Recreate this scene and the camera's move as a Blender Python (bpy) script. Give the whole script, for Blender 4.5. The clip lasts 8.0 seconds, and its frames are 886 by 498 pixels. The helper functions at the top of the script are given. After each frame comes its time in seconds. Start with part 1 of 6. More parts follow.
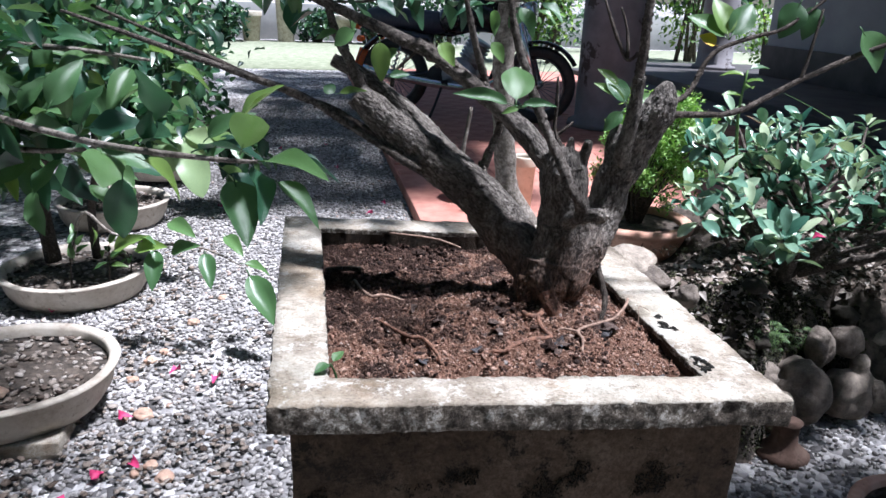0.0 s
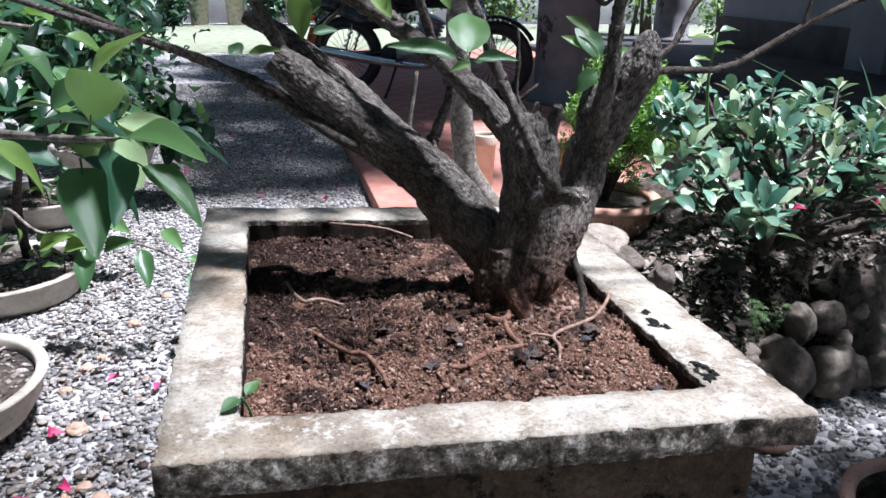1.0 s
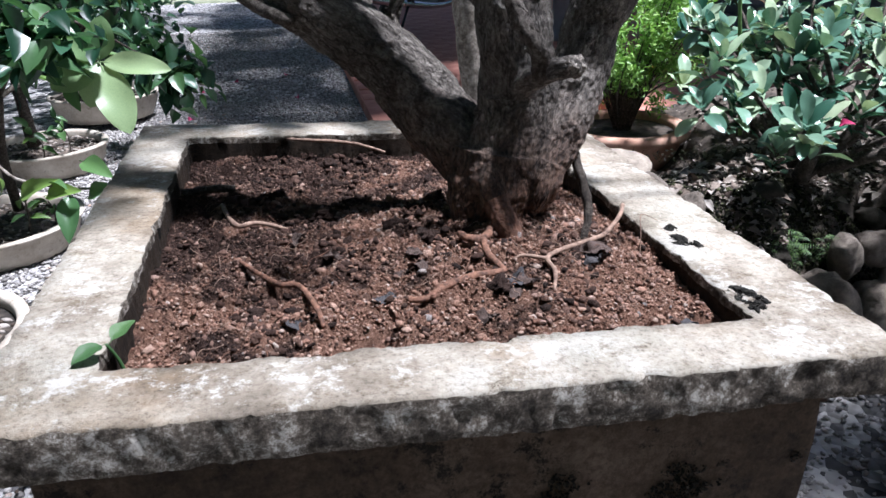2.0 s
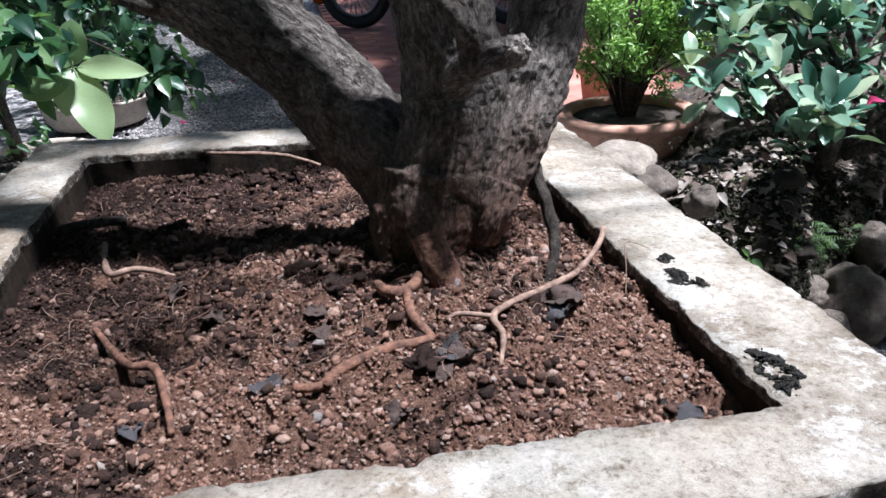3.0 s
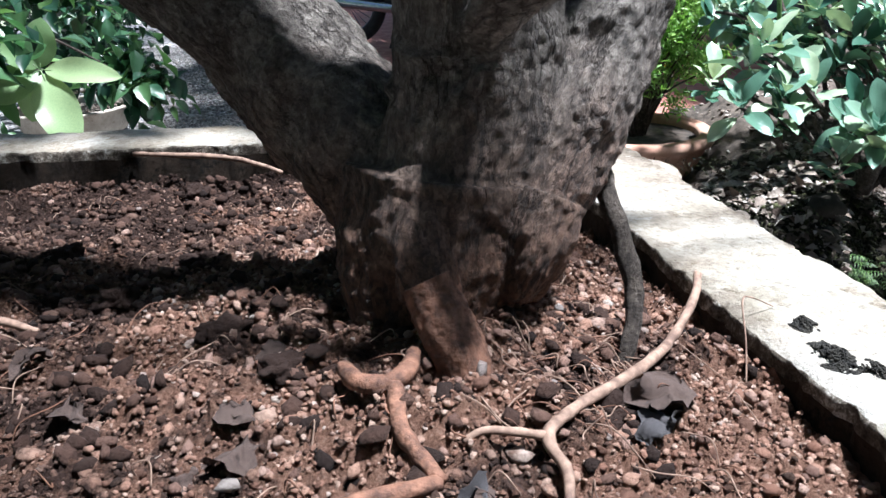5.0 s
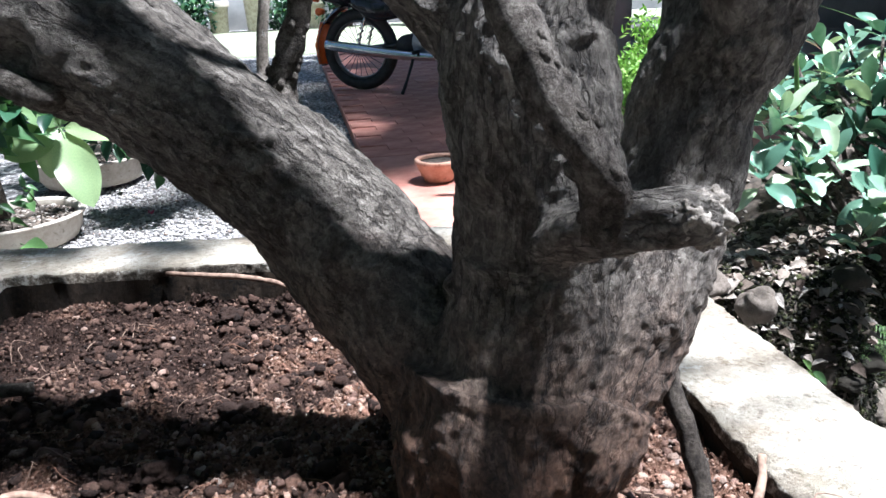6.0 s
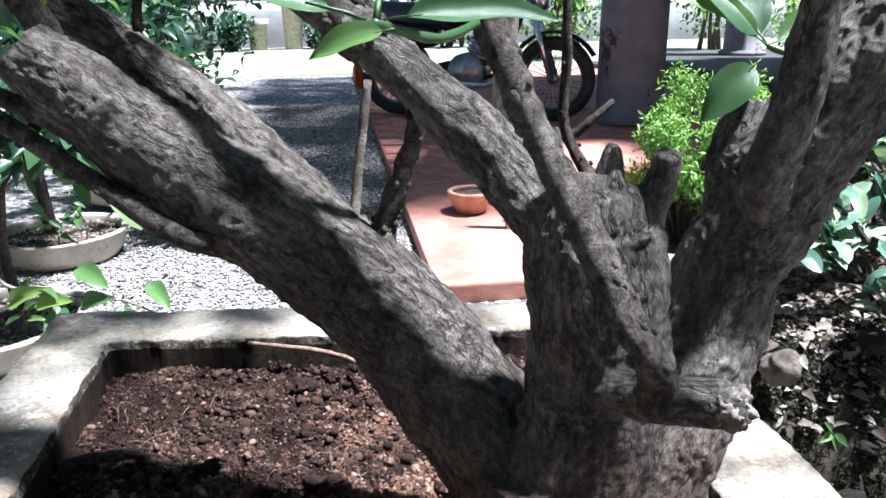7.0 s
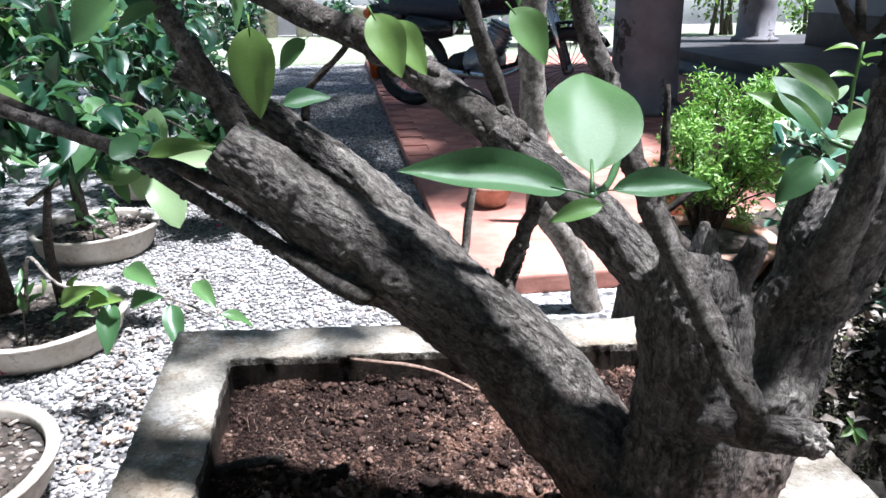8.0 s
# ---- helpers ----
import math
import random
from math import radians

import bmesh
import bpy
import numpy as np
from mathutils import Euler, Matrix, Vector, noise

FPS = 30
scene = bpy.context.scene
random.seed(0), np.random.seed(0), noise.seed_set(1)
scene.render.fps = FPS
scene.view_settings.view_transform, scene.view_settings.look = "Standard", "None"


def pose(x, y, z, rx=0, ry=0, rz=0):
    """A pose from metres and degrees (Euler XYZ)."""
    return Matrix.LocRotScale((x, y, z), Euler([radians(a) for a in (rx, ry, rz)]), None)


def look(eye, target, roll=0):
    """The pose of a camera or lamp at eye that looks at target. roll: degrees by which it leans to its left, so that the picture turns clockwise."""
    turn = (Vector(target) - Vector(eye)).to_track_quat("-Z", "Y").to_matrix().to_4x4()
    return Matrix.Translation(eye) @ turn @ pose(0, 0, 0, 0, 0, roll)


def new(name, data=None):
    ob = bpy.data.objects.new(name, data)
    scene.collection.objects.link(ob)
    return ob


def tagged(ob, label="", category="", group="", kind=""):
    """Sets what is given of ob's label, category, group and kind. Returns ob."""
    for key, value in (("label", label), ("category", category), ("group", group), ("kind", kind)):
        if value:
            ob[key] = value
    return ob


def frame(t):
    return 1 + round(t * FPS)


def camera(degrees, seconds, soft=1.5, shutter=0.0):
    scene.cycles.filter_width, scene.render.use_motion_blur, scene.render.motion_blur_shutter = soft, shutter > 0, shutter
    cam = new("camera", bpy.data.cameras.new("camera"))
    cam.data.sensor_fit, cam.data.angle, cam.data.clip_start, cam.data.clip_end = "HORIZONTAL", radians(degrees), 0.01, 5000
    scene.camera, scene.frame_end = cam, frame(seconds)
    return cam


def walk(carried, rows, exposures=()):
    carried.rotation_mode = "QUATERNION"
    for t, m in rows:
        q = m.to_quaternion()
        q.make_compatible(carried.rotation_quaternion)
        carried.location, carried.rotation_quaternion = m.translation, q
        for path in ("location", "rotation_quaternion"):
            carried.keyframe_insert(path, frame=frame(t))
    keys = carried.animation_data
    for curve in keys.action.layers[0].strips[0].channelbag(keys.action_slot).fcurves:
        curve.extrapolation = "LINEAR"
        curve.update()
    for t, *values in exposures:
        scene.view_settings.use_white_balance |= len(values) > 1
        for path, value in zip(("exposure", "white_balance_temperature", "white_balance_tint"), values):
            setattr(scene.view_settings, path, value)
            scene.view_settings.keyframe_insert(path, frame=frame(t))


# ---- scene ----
cam = camera(60.9, 8.0)
PATH = [
    (0, (-0.008, -0.421, 0.755), (0.33, 1.443, 0.116), 2.2),
    (0.5, (0.0, -0.396, 0.756), (0.413, 1.435, 0.066), 2.5),
    (1, (0.022, -0.326, 0.729), (0.452, 1.504, 0.047), 1.0),
    (1.5, (0.044, -0.28, 0.688), (0.392, 1.523, -0.105), -1.8),
    (2, (0.074, -0.241, 0.668), (0.43, 1.557, -0.133), -1.2),
    (2.2, (0.09, -0.223, 0.665), (0.446, 1.579, -0.126), -1.5),
    (3.5, (0.142, -0.121, 0.637), (0.432, 1.673, -0.199), -4.8),
    (4, (0.149, -0.095, 0.624), (0.447, 1.699, -0.207), -3.9),
    (5.3, (0.142, -0.033, 0.611), (0.5, 1.787, -0.137), -2.1),
    (5.5, (0.142, -0.024, 0.615), (0.522, 1.798, -0.117), -2.6),
    (6, (0.136, -0.03, 0.646), (0.47, 1.82, -0.036), -2.5),
    (6.5, (0.13, -0.043, 0.674), (0.444, 1.822, 0.025), -1.2),
    (7, (0.117, -0.055, 0.691), (0.391, 1.823, 0.058), -0.7),
    (7.5, (0.096, -0.065, 0.709), (0.332, 1.812, 0.058), -2.2),
    (8, (0.071, -0.091, 0.732), (0.321, 1.777, 0.062), -1.1),
]
walk(cam, [(t, look(eye, target, roll)) for t, eye, target, roll in PATH], [(0, 1.13, 5720, 15), (3.0, 1.08, 5720, 14), (5.3, 1.68, 5720, 10), (6.5, 1.84, 5720, 10), (8, 1.58, 5720, 12)])

from mathutils import kdtree

# ---- world, sun, exposure ----
SUN = Vector((0.32, -0.10, 0.94)).normalized()
world = bpy.data.worlds.new("garden_sky")
scene.world = world
world.use_nodes = True
wn = world.node_tree.nodes
wl = world.node_tree.links
sky = wn.new("ShaderNodeTexSky")
sky.sky_type = "NISHITA"
sky.sun_disc = False
sky.sun_elevation = math.asin(SUN.z)
sky.sun_rotation = math.atan2(SUN.x, SUN.y)
wl.new(sky.outputs[0], wn["Background"].inputs[0])
wn["Background"].inputs[1].default_value = 0.042
sun_data = bpy.data.lights.new("sun", "SUN")
sun_data.energy, sun_data.angle, sun_data.color = 5.7, radians(5.0), (1.0, 0.975, 0.955)
sun = new("sun", sun_data)
sun.matrix_world = look(SUN * 10, (0, 0, 0))

# ---- materials ----


def material(name, rough=0.8, metal=0.0, spec=0.5):
    m = bpy.data.materials.new(name)
    m.use_nodes = True
    t = m.node_tree
    b = t.nodes["Principled BSDF"]
    b.inputs["Roughness"].default_value = rough
    b.inputs["Metallic"].default_value = metal
    b.inputs["Specular IOR Level"].default_value = spec
    return m, t, b


def noise_tex(t, scale, detail=4.0, rough=0.6, kind="NOISE"):
    co = t.nodes.new("ShaderNodeTexCoord")
    n = t.nodes.new("ShaderNodeTexNoise" if kind == "NOISE" else "ShaderNodeTexVoronoi")
    n.inputs["Scale"].default_value = scale
    if kind == "NOISE":
        n.inputs["Detail"].default_value = detail
        n.inputs["Roughness"].default_value = rough
    t.links.new(co.outputs["Object"], n.inputs["Vector"])
    return n.outputs[0]


def ramp(t, fac, stops):
    r = t.nodes.new("ShaderNodeValToRGB")
    e = r.color_ramp.elements
    while len(e) < len(stops):
        e.new(0.5)
    for k, (pos, col) in zip(e, stops):
        k.position, k.color = pos, (*col, 1)
    t.links.new(fac, r.inputs[0])
    return r.outputs[0]


def mix(t, fac, a, b, blend="MIX"):
    m = t.nodes.new("ShaderNodeMix")
    m.data_type, m.blend_type = "RGBA", blend
    for sock, v in ((m.inputs[0], fac), (m.inputs[6], a), (m.inputs[7], b)):
        if isinstance(v, (int, float)):
            sock.default_value = v
        elif isinstance(v, tuple):
            sock.default_value = (*v, 1)
        else:
            t.links.new(v, sock)
    return m.outputs[2]


def bump(t, b, height, strength=0.5, dist=0.002):
    n = t.nodes.new("ShaderNodeBump")
    n.inputs["Strength"].default_value, n.inputs["Distance"].default_value = strength, dist
    t.links.new(height, n.inputs["Height"])
    t.links.new(n.outputs[0], b.inputs["Normal"])


def random_of(t, per_island=False):
    if per_island:
        return t.nodes.new("ShaderNodeNewGeometry").outputs["Random Per Island"]
    return t.nodes.new("ShaderNodeObjectInfo").outputs["Random"]


def simple(name, c1, c2, scale, rough=0.8, b_scale=0, b_dist=0.001, metal=0.0, spec=0.5, lo=0.35, hi=0.65):
    m, t, b = material(name, rough, metal, spec)
    t.links.new(ramp(t, noise_tex(t, scale), [(lo, c1), (hi, c2)]), b.inputs["Base Color"])
    if b_scale:
        bump(t, b, noise_tex(t, b_scale, 6), 0.6, b_dist)
    return m


def concrete_mat():
    m, t, b = material("weathered_concrete", 0.92, 0, 0.25)
    fine = noise_tex(t, 420, 10, 0.8)
    base = ramp(t, noise_tex(t, 13, 9, 0.68), [(0.34, (0.15, 0.125, 0.098)), (0.44, (0.29, 0.25, 0.20)), (0.53, (0.45, 0.41, 0.345)), (0.64, (0.52, 0.495, 0.44))])
    ochre = ramp(t, noise_tex(t, 9, 6, 0.6), [(0.50, (0, 0, 0)), (0.66, (0.85, 0.85, 0.85))])
    col = mix(t, ochre, base, mix(t, 0.6, base, (0.38, 0.255, 0.14)))
    green = ramp(t, noise_tex(t, 7, 7, 0.65), [(0.54, (0, 0, 0)), (0.66, (0.7, 0.7, 0.7))])
    col = mix(t, green, col, mix(t, 0.6, col, (0.20, 0.20, 0.145)))
    grain = ramp(t, fine, [(0.36, (0.34, 0.32, 0.29)), (0.47, (0.86, 0.85, 0.83)), (0.62, (1.12, 1.11, 1.09))])
    col = mix(t, 0.85, col, grain, "MULTIPLY")
    white = ramp(t, noise_tex(t, 34, 10, 0.80), [(0.54, (0, 0, 0)), (0.60, (0.85, 0.85, 0.85))])
    col = mix(t, white, col, (0.60, 0.58, 0.53))
    scuff = ramp(t, noise_tex(t, 60, 10, 0.85), [(0.40, (0.75, 0.75, 0.75)), (0.455, (0, 0, 0))])
    col = mix(t, scuff, col, mix(t, 1.0, col, (0.55, 0.50, 0.43), "MULTIPLY"))
    dark = ramp(t, noise_tex(t, 120, 10, 0.85), [(0.345, (0.9, 0.9, 0.9)), (0.385, (0, 0, 0))])
    col = mix(t, dark, col, (0.07, 0.058, 0.046))
    t.links.new(col, b.inputs["Base Color"])
    bump(t, b, mix(t, 0.5, fine, noise_tex(t, 1200, 5, 0.7)), 1.0, 0.0018)
    return m


def box_mat(name="mossy_brown_concrete", k=1.0):
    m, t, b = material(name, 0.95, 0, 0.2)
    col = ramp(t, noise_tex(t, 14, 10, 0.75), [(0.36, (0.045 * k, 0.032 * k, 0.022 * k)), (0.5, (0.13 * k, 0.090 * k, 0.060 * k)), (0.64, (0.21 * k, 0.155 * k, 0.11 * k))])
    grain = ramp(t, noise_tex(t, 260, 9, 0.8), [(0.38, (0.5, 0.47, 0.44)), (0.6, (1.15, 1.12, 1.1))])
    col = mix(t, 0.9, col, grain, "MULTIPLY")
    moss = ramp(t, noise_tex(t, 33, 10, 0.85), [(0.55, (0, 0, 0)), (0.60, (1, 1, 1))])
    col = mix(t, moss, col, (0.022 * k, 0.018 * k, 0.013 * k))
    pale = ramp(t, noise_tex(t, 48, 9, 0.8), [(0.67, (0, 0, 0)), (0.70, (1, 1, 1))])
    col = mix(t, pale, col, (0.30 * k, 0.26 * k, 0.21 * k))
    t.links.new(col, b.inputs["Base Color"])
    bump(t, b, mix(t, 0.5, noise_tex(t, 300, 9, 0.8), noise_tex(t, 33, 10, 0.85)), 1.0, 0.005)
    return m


def bark_mat(name, dark, mid, light, scale=60, lichen=True):
    m, t, b = material(name, 0.92, 0, 0.25)
    n = noise_tex(t, scale, 10, 0.82)
    col = ramp(t, n, [(0.38, dark), (0.5, mid), (0.62, light)])
    big = ramp(t, noise_tex(t, 45, 6, 0.7), [(0.38, (0.62, 0.58, 0.54)), (0.62, (1.08, 1.06, 1.05))])
    col = mix(t, 0.9, col, big, "MULTIPLY")
    if lichen:
        f = ramp(t, noise_tex(t, 85, 8, 0.75), [(0.63, (0, 0, 0)), (0.68, (1, 1, 1))])
        col = mix(t, f, col, (0.30, 0.30, 0.27))
    t.links.new(col, b.inputs["Base Color"])
    bump(t, b, mix(t, 0.45, noise_tex(t, scale * 1.1, 8, 0.8), noise_tex(t, scale * 4, 5, 0.7)), 1.0, 0.004)
    return m


def grain_mat(name, dark, mid, light):
    """Bark whose fibres follow each limb, by the limb's own coordinates."""
    m, t, b = material(name, 0.68, 0, 0.4)
    at = t.nodes.new("ShaderNodeAttribute")
    at.attribute_name = "grain"

    def along(across, length, detail=6, rough=0.7):
        mp = t.nodes.new("ShaderNodeMapping")
        mp.inputs["Scale"].default_value = (across, across, length)
        t.links.new(at.outputs["Vector"], mp.inputs["Vector"])
        n = t.nodes.new("ShaderNodeTexNoise")
        n.inputs["Scale"].default_value = 1.0
        n.inputs["Detail"].default_value, n.inputs["Roughness"].default_value = detail, rough
        n.inputs["Distortion"].default_value = 0.6
        t.links.new(mp.outputs[0], n.inputs["Vector"])
        return n.outputs[0]

    fibre = along(480, 260, 9, 0.78)
    col = ramp(t, fibre, [(0.36, dark), (0.48, mid), (0.64, light)])
    mp = t.nodes.new("ShaderNodeMapping")
    mp.inputs["Scale"].default_value = (260, 260, 75)
    t.links.new(at.outputs["Vector"], mp.inputs["Vector"])
    warp = t.nodes.new("ShaderNodeVectorMath")
    warp.operation = "MULTIPLY_ADD"
    wn_ = t.nodes.new("ShaderNodeTexNoise")
    wn_.inputs["Scale"].default_value, wn_.inputs["Detail"].default_value = 1.3, 5
    t.links.new(mp.outputs[0], wn_.inputs["Vector"])
    t.links.new(wn_.outputs["Color"], warp.inputs[0])
    warp.inputs[1].default_value = (1.6, 1.6, 1.6)
    t.links.new(mp.outputs[0], warp.inputs[2])
    vo = t.nodes.new("ShaderNodeTexVoronoi")
    vo.feature = "DISTANCE_TO_EDGE"
    vo.inputs["Scale"].default_value = 1.0
    t.links.new(warp.outputs[0], vo.inputs["Vector"])
    crack = ramp(t, vo.outputs["Distance"], [(0.0, (0, 0, 0)), (0.055, (0.5, 0.5, 0.5)), (0.16, (1, 1, 1))])
    crack = mix(t, ramp(t, along(60, 30, 5, 0.6), [(0.42, (0, 0, 0)), (0.56, (1, 1, 1))]), (1, 1, 1), crack)
    col = mix(t, 1.0, col, mix(t, crack, (0.22, 0.19, 0.17), (1, 1, 1)), "MULTIPLY")
    spots = ramp(t, noise_tex(t, 420, 8, 0.75), [(0.36, (0.45, 0.43, 0.41)), (0.52, (1.0, 1.0, 1.0)), (0.66, (1.3, 1.28, 1.25))])
    col = mix(t, 0.6, col, spots, "MULTIPLY")
    big = ramp(t, along(100, 60, 7, 0.7), [(0.36, (0.38, 0.34, 0.31)), (0.50, (0.9, 0.88, 0.86)), (0.64, (1.35, 1.35, 1.33))])
    col = mix(t, 0.85, col, big, "MULTIPLY")
    lich = ramp(t, noise_tex(t, 120, 9, 0.8), [(0.665, (0, 0, 0)), (0.70, (1, 1, 1))])
    col = mix(t, lich, col, (0.33, 0.335, 0.30))
    pale = ramp(t, noise_tex(t, 48, 10, 0.8), [(0.70, (0, 0, 0)), (0.73, (0.8, 0.8, 0.8))])
    col = mix(t, pale, col, (0.25, 0.29, 0.28))
    # Bark goes redder and darker towards the foot, along a noisy edge.
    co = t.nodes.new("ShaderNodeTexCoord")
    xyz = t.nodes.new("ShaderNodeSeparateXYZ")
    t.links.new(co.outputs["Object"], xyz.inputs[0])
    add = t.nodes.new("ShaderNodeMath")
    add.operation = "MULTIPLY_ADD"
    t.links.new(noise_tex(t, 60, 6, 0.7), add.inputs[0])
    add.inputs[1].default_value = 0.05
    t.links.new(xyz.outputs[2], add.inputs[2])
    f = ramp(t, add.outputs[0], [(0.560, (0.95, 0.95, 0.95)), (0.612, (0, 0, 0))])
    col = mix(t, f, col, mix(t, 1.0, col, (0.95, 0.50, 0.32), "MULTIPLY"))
    t.links.new(col, b.inputs["Base Color"])
    bump(t, b, mix(t, 0.35, mix(t, 0.5, fibre, crack), noise_tex(t, 500, 8, 0.75)), 1.0, 0.0045)
    return m


def leaf_mat(name, c_dark, c_mid, c_light, rough=0.35, per_island=False, trans=0.28):
    m, t, b = material(name, rough, 0, 0.5)
    col = ramp(t, random_of(t, per_island), [(0.0, c_dark), (0.55, c_mid), (1.0, c_light)])
    blot = ramp(t, noise_tex(t, 70, 3), [(0.3, (0.72, 0.75, 0.7)), (0.7, (1.08, 1.05, 1))])
    col = mix(t, 0.8, col, blot, "MULTIPLY")
    t.links.new(col, b.inputs["Base Color"])
    tr = t.nodes.new("ShaderNodeBsdfTranslucent")
    t.links.new(mix(t, 1.0, col, (1.3, 1.4, 0.85), "MULTIPLY"), tr.inputs[0])
    ms = t.nodes.new("ShaderNodeMixShader")
    ms.inputs[0].default_value = trans
    t.links.new(b.outputs[0], ms.inputs[1])
    t.links.new(tr.outputs[0], ms.inputs[2])
    t.links.new(ms.outputs[0], t.nodes["Material Output"].inputs[0])
    bump(t, b, noise_tex(t, 180, 3), 0.25, 0.0006)
    return m


def soil_patches(t):
    """Where red earth shows between the humus, more so towards the front: shared by the soil and its crumbs."""
    co = t.nodes.new("ShaderNodeTexCoord")
    lean = t.nodes.new("ShaderNodeVectorMath")
    lean.operation = "DOT_PRODUCT"
    lean.inputs[1].default_value = (0.55, -0.55, 0)
    t.links.new(co.outputs["Object"], lean.inputs[0])
    add = t.nodes.new("ShaderNodeMath")
    add.operation = "ADD"
    t.links.new(noise_tex(t, 30, 7, 0.72), add.inputs[0])
    t.links.new(lean.outputs["Value"], add.inputs[1])
    return ramp(t, add.outputs[0], [(0.44, (0, 0, 0)), (0.53, (1, 1, 1))])


def soil_mat():
    m, t, b = material("red_laterite_soil", 0.97, 0, 0.15)
    red = ramp(t, noise_tex(t, 620, 9, 0.85), [(0.32, (0.06, 0.035, 0.025)), (0.5, (0.285, 0.156, 0.107)), (0.68, (0.48, 0.32, 0.236))])
    dark = ramp(t, noise_tex(t, 520, 9, 0.85), [(0.3, (0.012, 0.009, 0.008)), (0.7, (0.10, 0.058, 0.044))])
    t.links.new(mix(t, soil_patches(t), dark, red), b.inputs["Base Color"])
    bump(t, b, noise_tex(t, 900, 9, 0.85), 1.0, 0.005)
    return m


def crumb_mat(name, stops, rough=0.95, spec=0.2, humus=False):
    m, t, b = material(name, rough, 0, spec)
    col = ramp(t, random_of(t, True), stops)
    if humus:
        d = ramp(t, random_of(t, True), [(0, (0.02, 0.013, 0.011)), (0.6, (0.085, 0.05, 0.038)), (1, (0.19, 0.12, 0.09))])
        col = mix(t, soil_patches(t), d, col)
    col = mix(t, 0.6, col, ramp(t, noise_tex(t, 300, 4), [(0.3, (0.55, 0.52, 0.5)), (0.7, (1.1, 1.1, 1.1))]), "MULTIPLY")
    t.links.new(col, b.inputs["Base Color"])
    bump(t, b, noise_tex(t, 900, 6, 0.75), 1.0, 0.0016)
    return m


def ground_mat():
    m, t, b = material("grey_gravel_bed", 0.95, 0, 0.2)
    co = t.nodes.new("ShaderNodeTexCoord")
    v = t.nodes.new("ShaderNodeTexVoronoi")
    v.inputs["Scale"].default_value = 60
    t.links.new(co.outputs["Object"], v.inputs["Vector"])
    g = t.nodes.new("ShaderNodeRGBToBW")
    t.links.new(v.outputs["Color"], g.inputs[0])
    col = ramp(t, g.outputs[0], [(0.2, (0.10, 0.097, 0.097)), (0.5, (0.32, 0.312, 0.312)), (0.8, (0.62, 0.61, 0.60))])
    col = mix(t, 0.7, col, ramp(t, noise_tex(t, 5, 5), [(0.35, (0.55, 0.53, 0.5)), (0.65, (1, 1, 1))]), "MULTIPLY")
    t.links.new(col, b.inputs["Base Color"])
    bump(t, b, v.outputs["Distance"], 1.0, -0.012)
    return m


def stone_mat():
    m, t, b = material("river_stone", 0.8, 0, 0.35)
    r = ramp(t, random_of(t), [(0, (0.16, 0.135, 0.115)), (0.5, (0.25, 0.215, 0.18)), (1, (0.36, 0.315, 0.265))])
    v = ramp(t, noise_tex(t, 38, 10, 0.8), [(0.33, (0.35, 0.33, 0.31)), (0.48, (0.9, 0.88, 0.85)), (0.66, (1.5, 1.46, 1.4))])
    t.links.new(mix(t, 1.0, r, v, "MULTIPLY"), b.inputs["Base Color"])
    bump(t, b, noise_tex(t, 130, 9, 0.75), 1.0, 0.006)
    return m


def pot_mat(name, c1, c2, c3, scale=18):
    m, t, b = material(name, 0.85, 0, 0.3)
    col = ramp(t, noise_tex(t, scale, 7, 0.7), [(0.3, c1), (0.5, c2), (0.7, c3)])
    st = ramp(t, noise_tex(t, 55, 6, 0.7), [(0.58, (1, 1, 1)), (0.7, (0.4, 0.38, 0.34))])
    t.links.new(mix(t, 0.8, col, st, "MULTIPLY"), b.inputs["Base Color"])
    bump(t, b, noise_tex(t, 130, 6), 0.5, 0.0015)
    return m


# M_INNER is the wall concrete at 0.3: inner faces' shade put into colour.
M_CONC, M_BOX, M_INNER = concrete_mat(), box_mat(), box_mat("shaded_mossy_concrete", 0.3)


# Darker, mottled concrete for the rim's edges and outer faces.
def edge_mat():
    m, t, b = material("mottled_concrete_edge", 0.95, 0, 0.2)
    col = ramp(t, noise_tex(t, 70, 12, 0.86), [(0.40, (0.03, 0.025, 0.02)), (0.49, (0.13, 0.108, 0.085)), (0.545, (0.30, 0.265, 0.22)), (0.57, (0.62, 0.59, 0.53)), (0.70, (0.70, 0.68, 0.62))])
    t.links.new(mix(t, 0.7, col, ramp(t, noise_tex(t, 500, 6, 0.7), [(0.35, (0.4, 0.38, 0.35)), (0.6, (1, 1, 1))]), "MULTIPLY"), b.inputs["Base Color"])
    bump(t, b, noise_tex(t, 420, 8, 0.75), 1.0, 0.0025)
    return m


M_EDGE = edge_mat()
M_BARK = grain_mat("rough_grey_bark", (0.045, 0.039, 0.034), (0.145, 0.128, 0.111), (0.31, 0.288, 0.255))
M_BARK_B = bark_mat("branch_bark", (0.026, 0.022, 0.019), (0.120, 0.105, 0.092), (0.28, 0.258, 0.23), 260)
M_TWIG = bark_mat("twig_bark", (0.026, 0.022, 0.019), (0.078, 0.066, 0.056), (0.18, 0.157, 0.135), 200)
M_PALE = bark_mat("pale_bark", (0.08, 0.07, 0.06), (0.24, 0.215, 0.185), (0.44, 0.41, 0.37), 70)
M_ROOT = simple("orange_root", (0.060, 0.027, 0.016), (0.225, 0.108, 0.065), 300, 0.8, 500, 0.0016)
M_PROOT = simple("pale_root", (0.11, 0.066, 0.047), (0.30, 0.20, 0.145), 260, 0.8, 400, 0.0006)
M_SOIL = soil_mat()
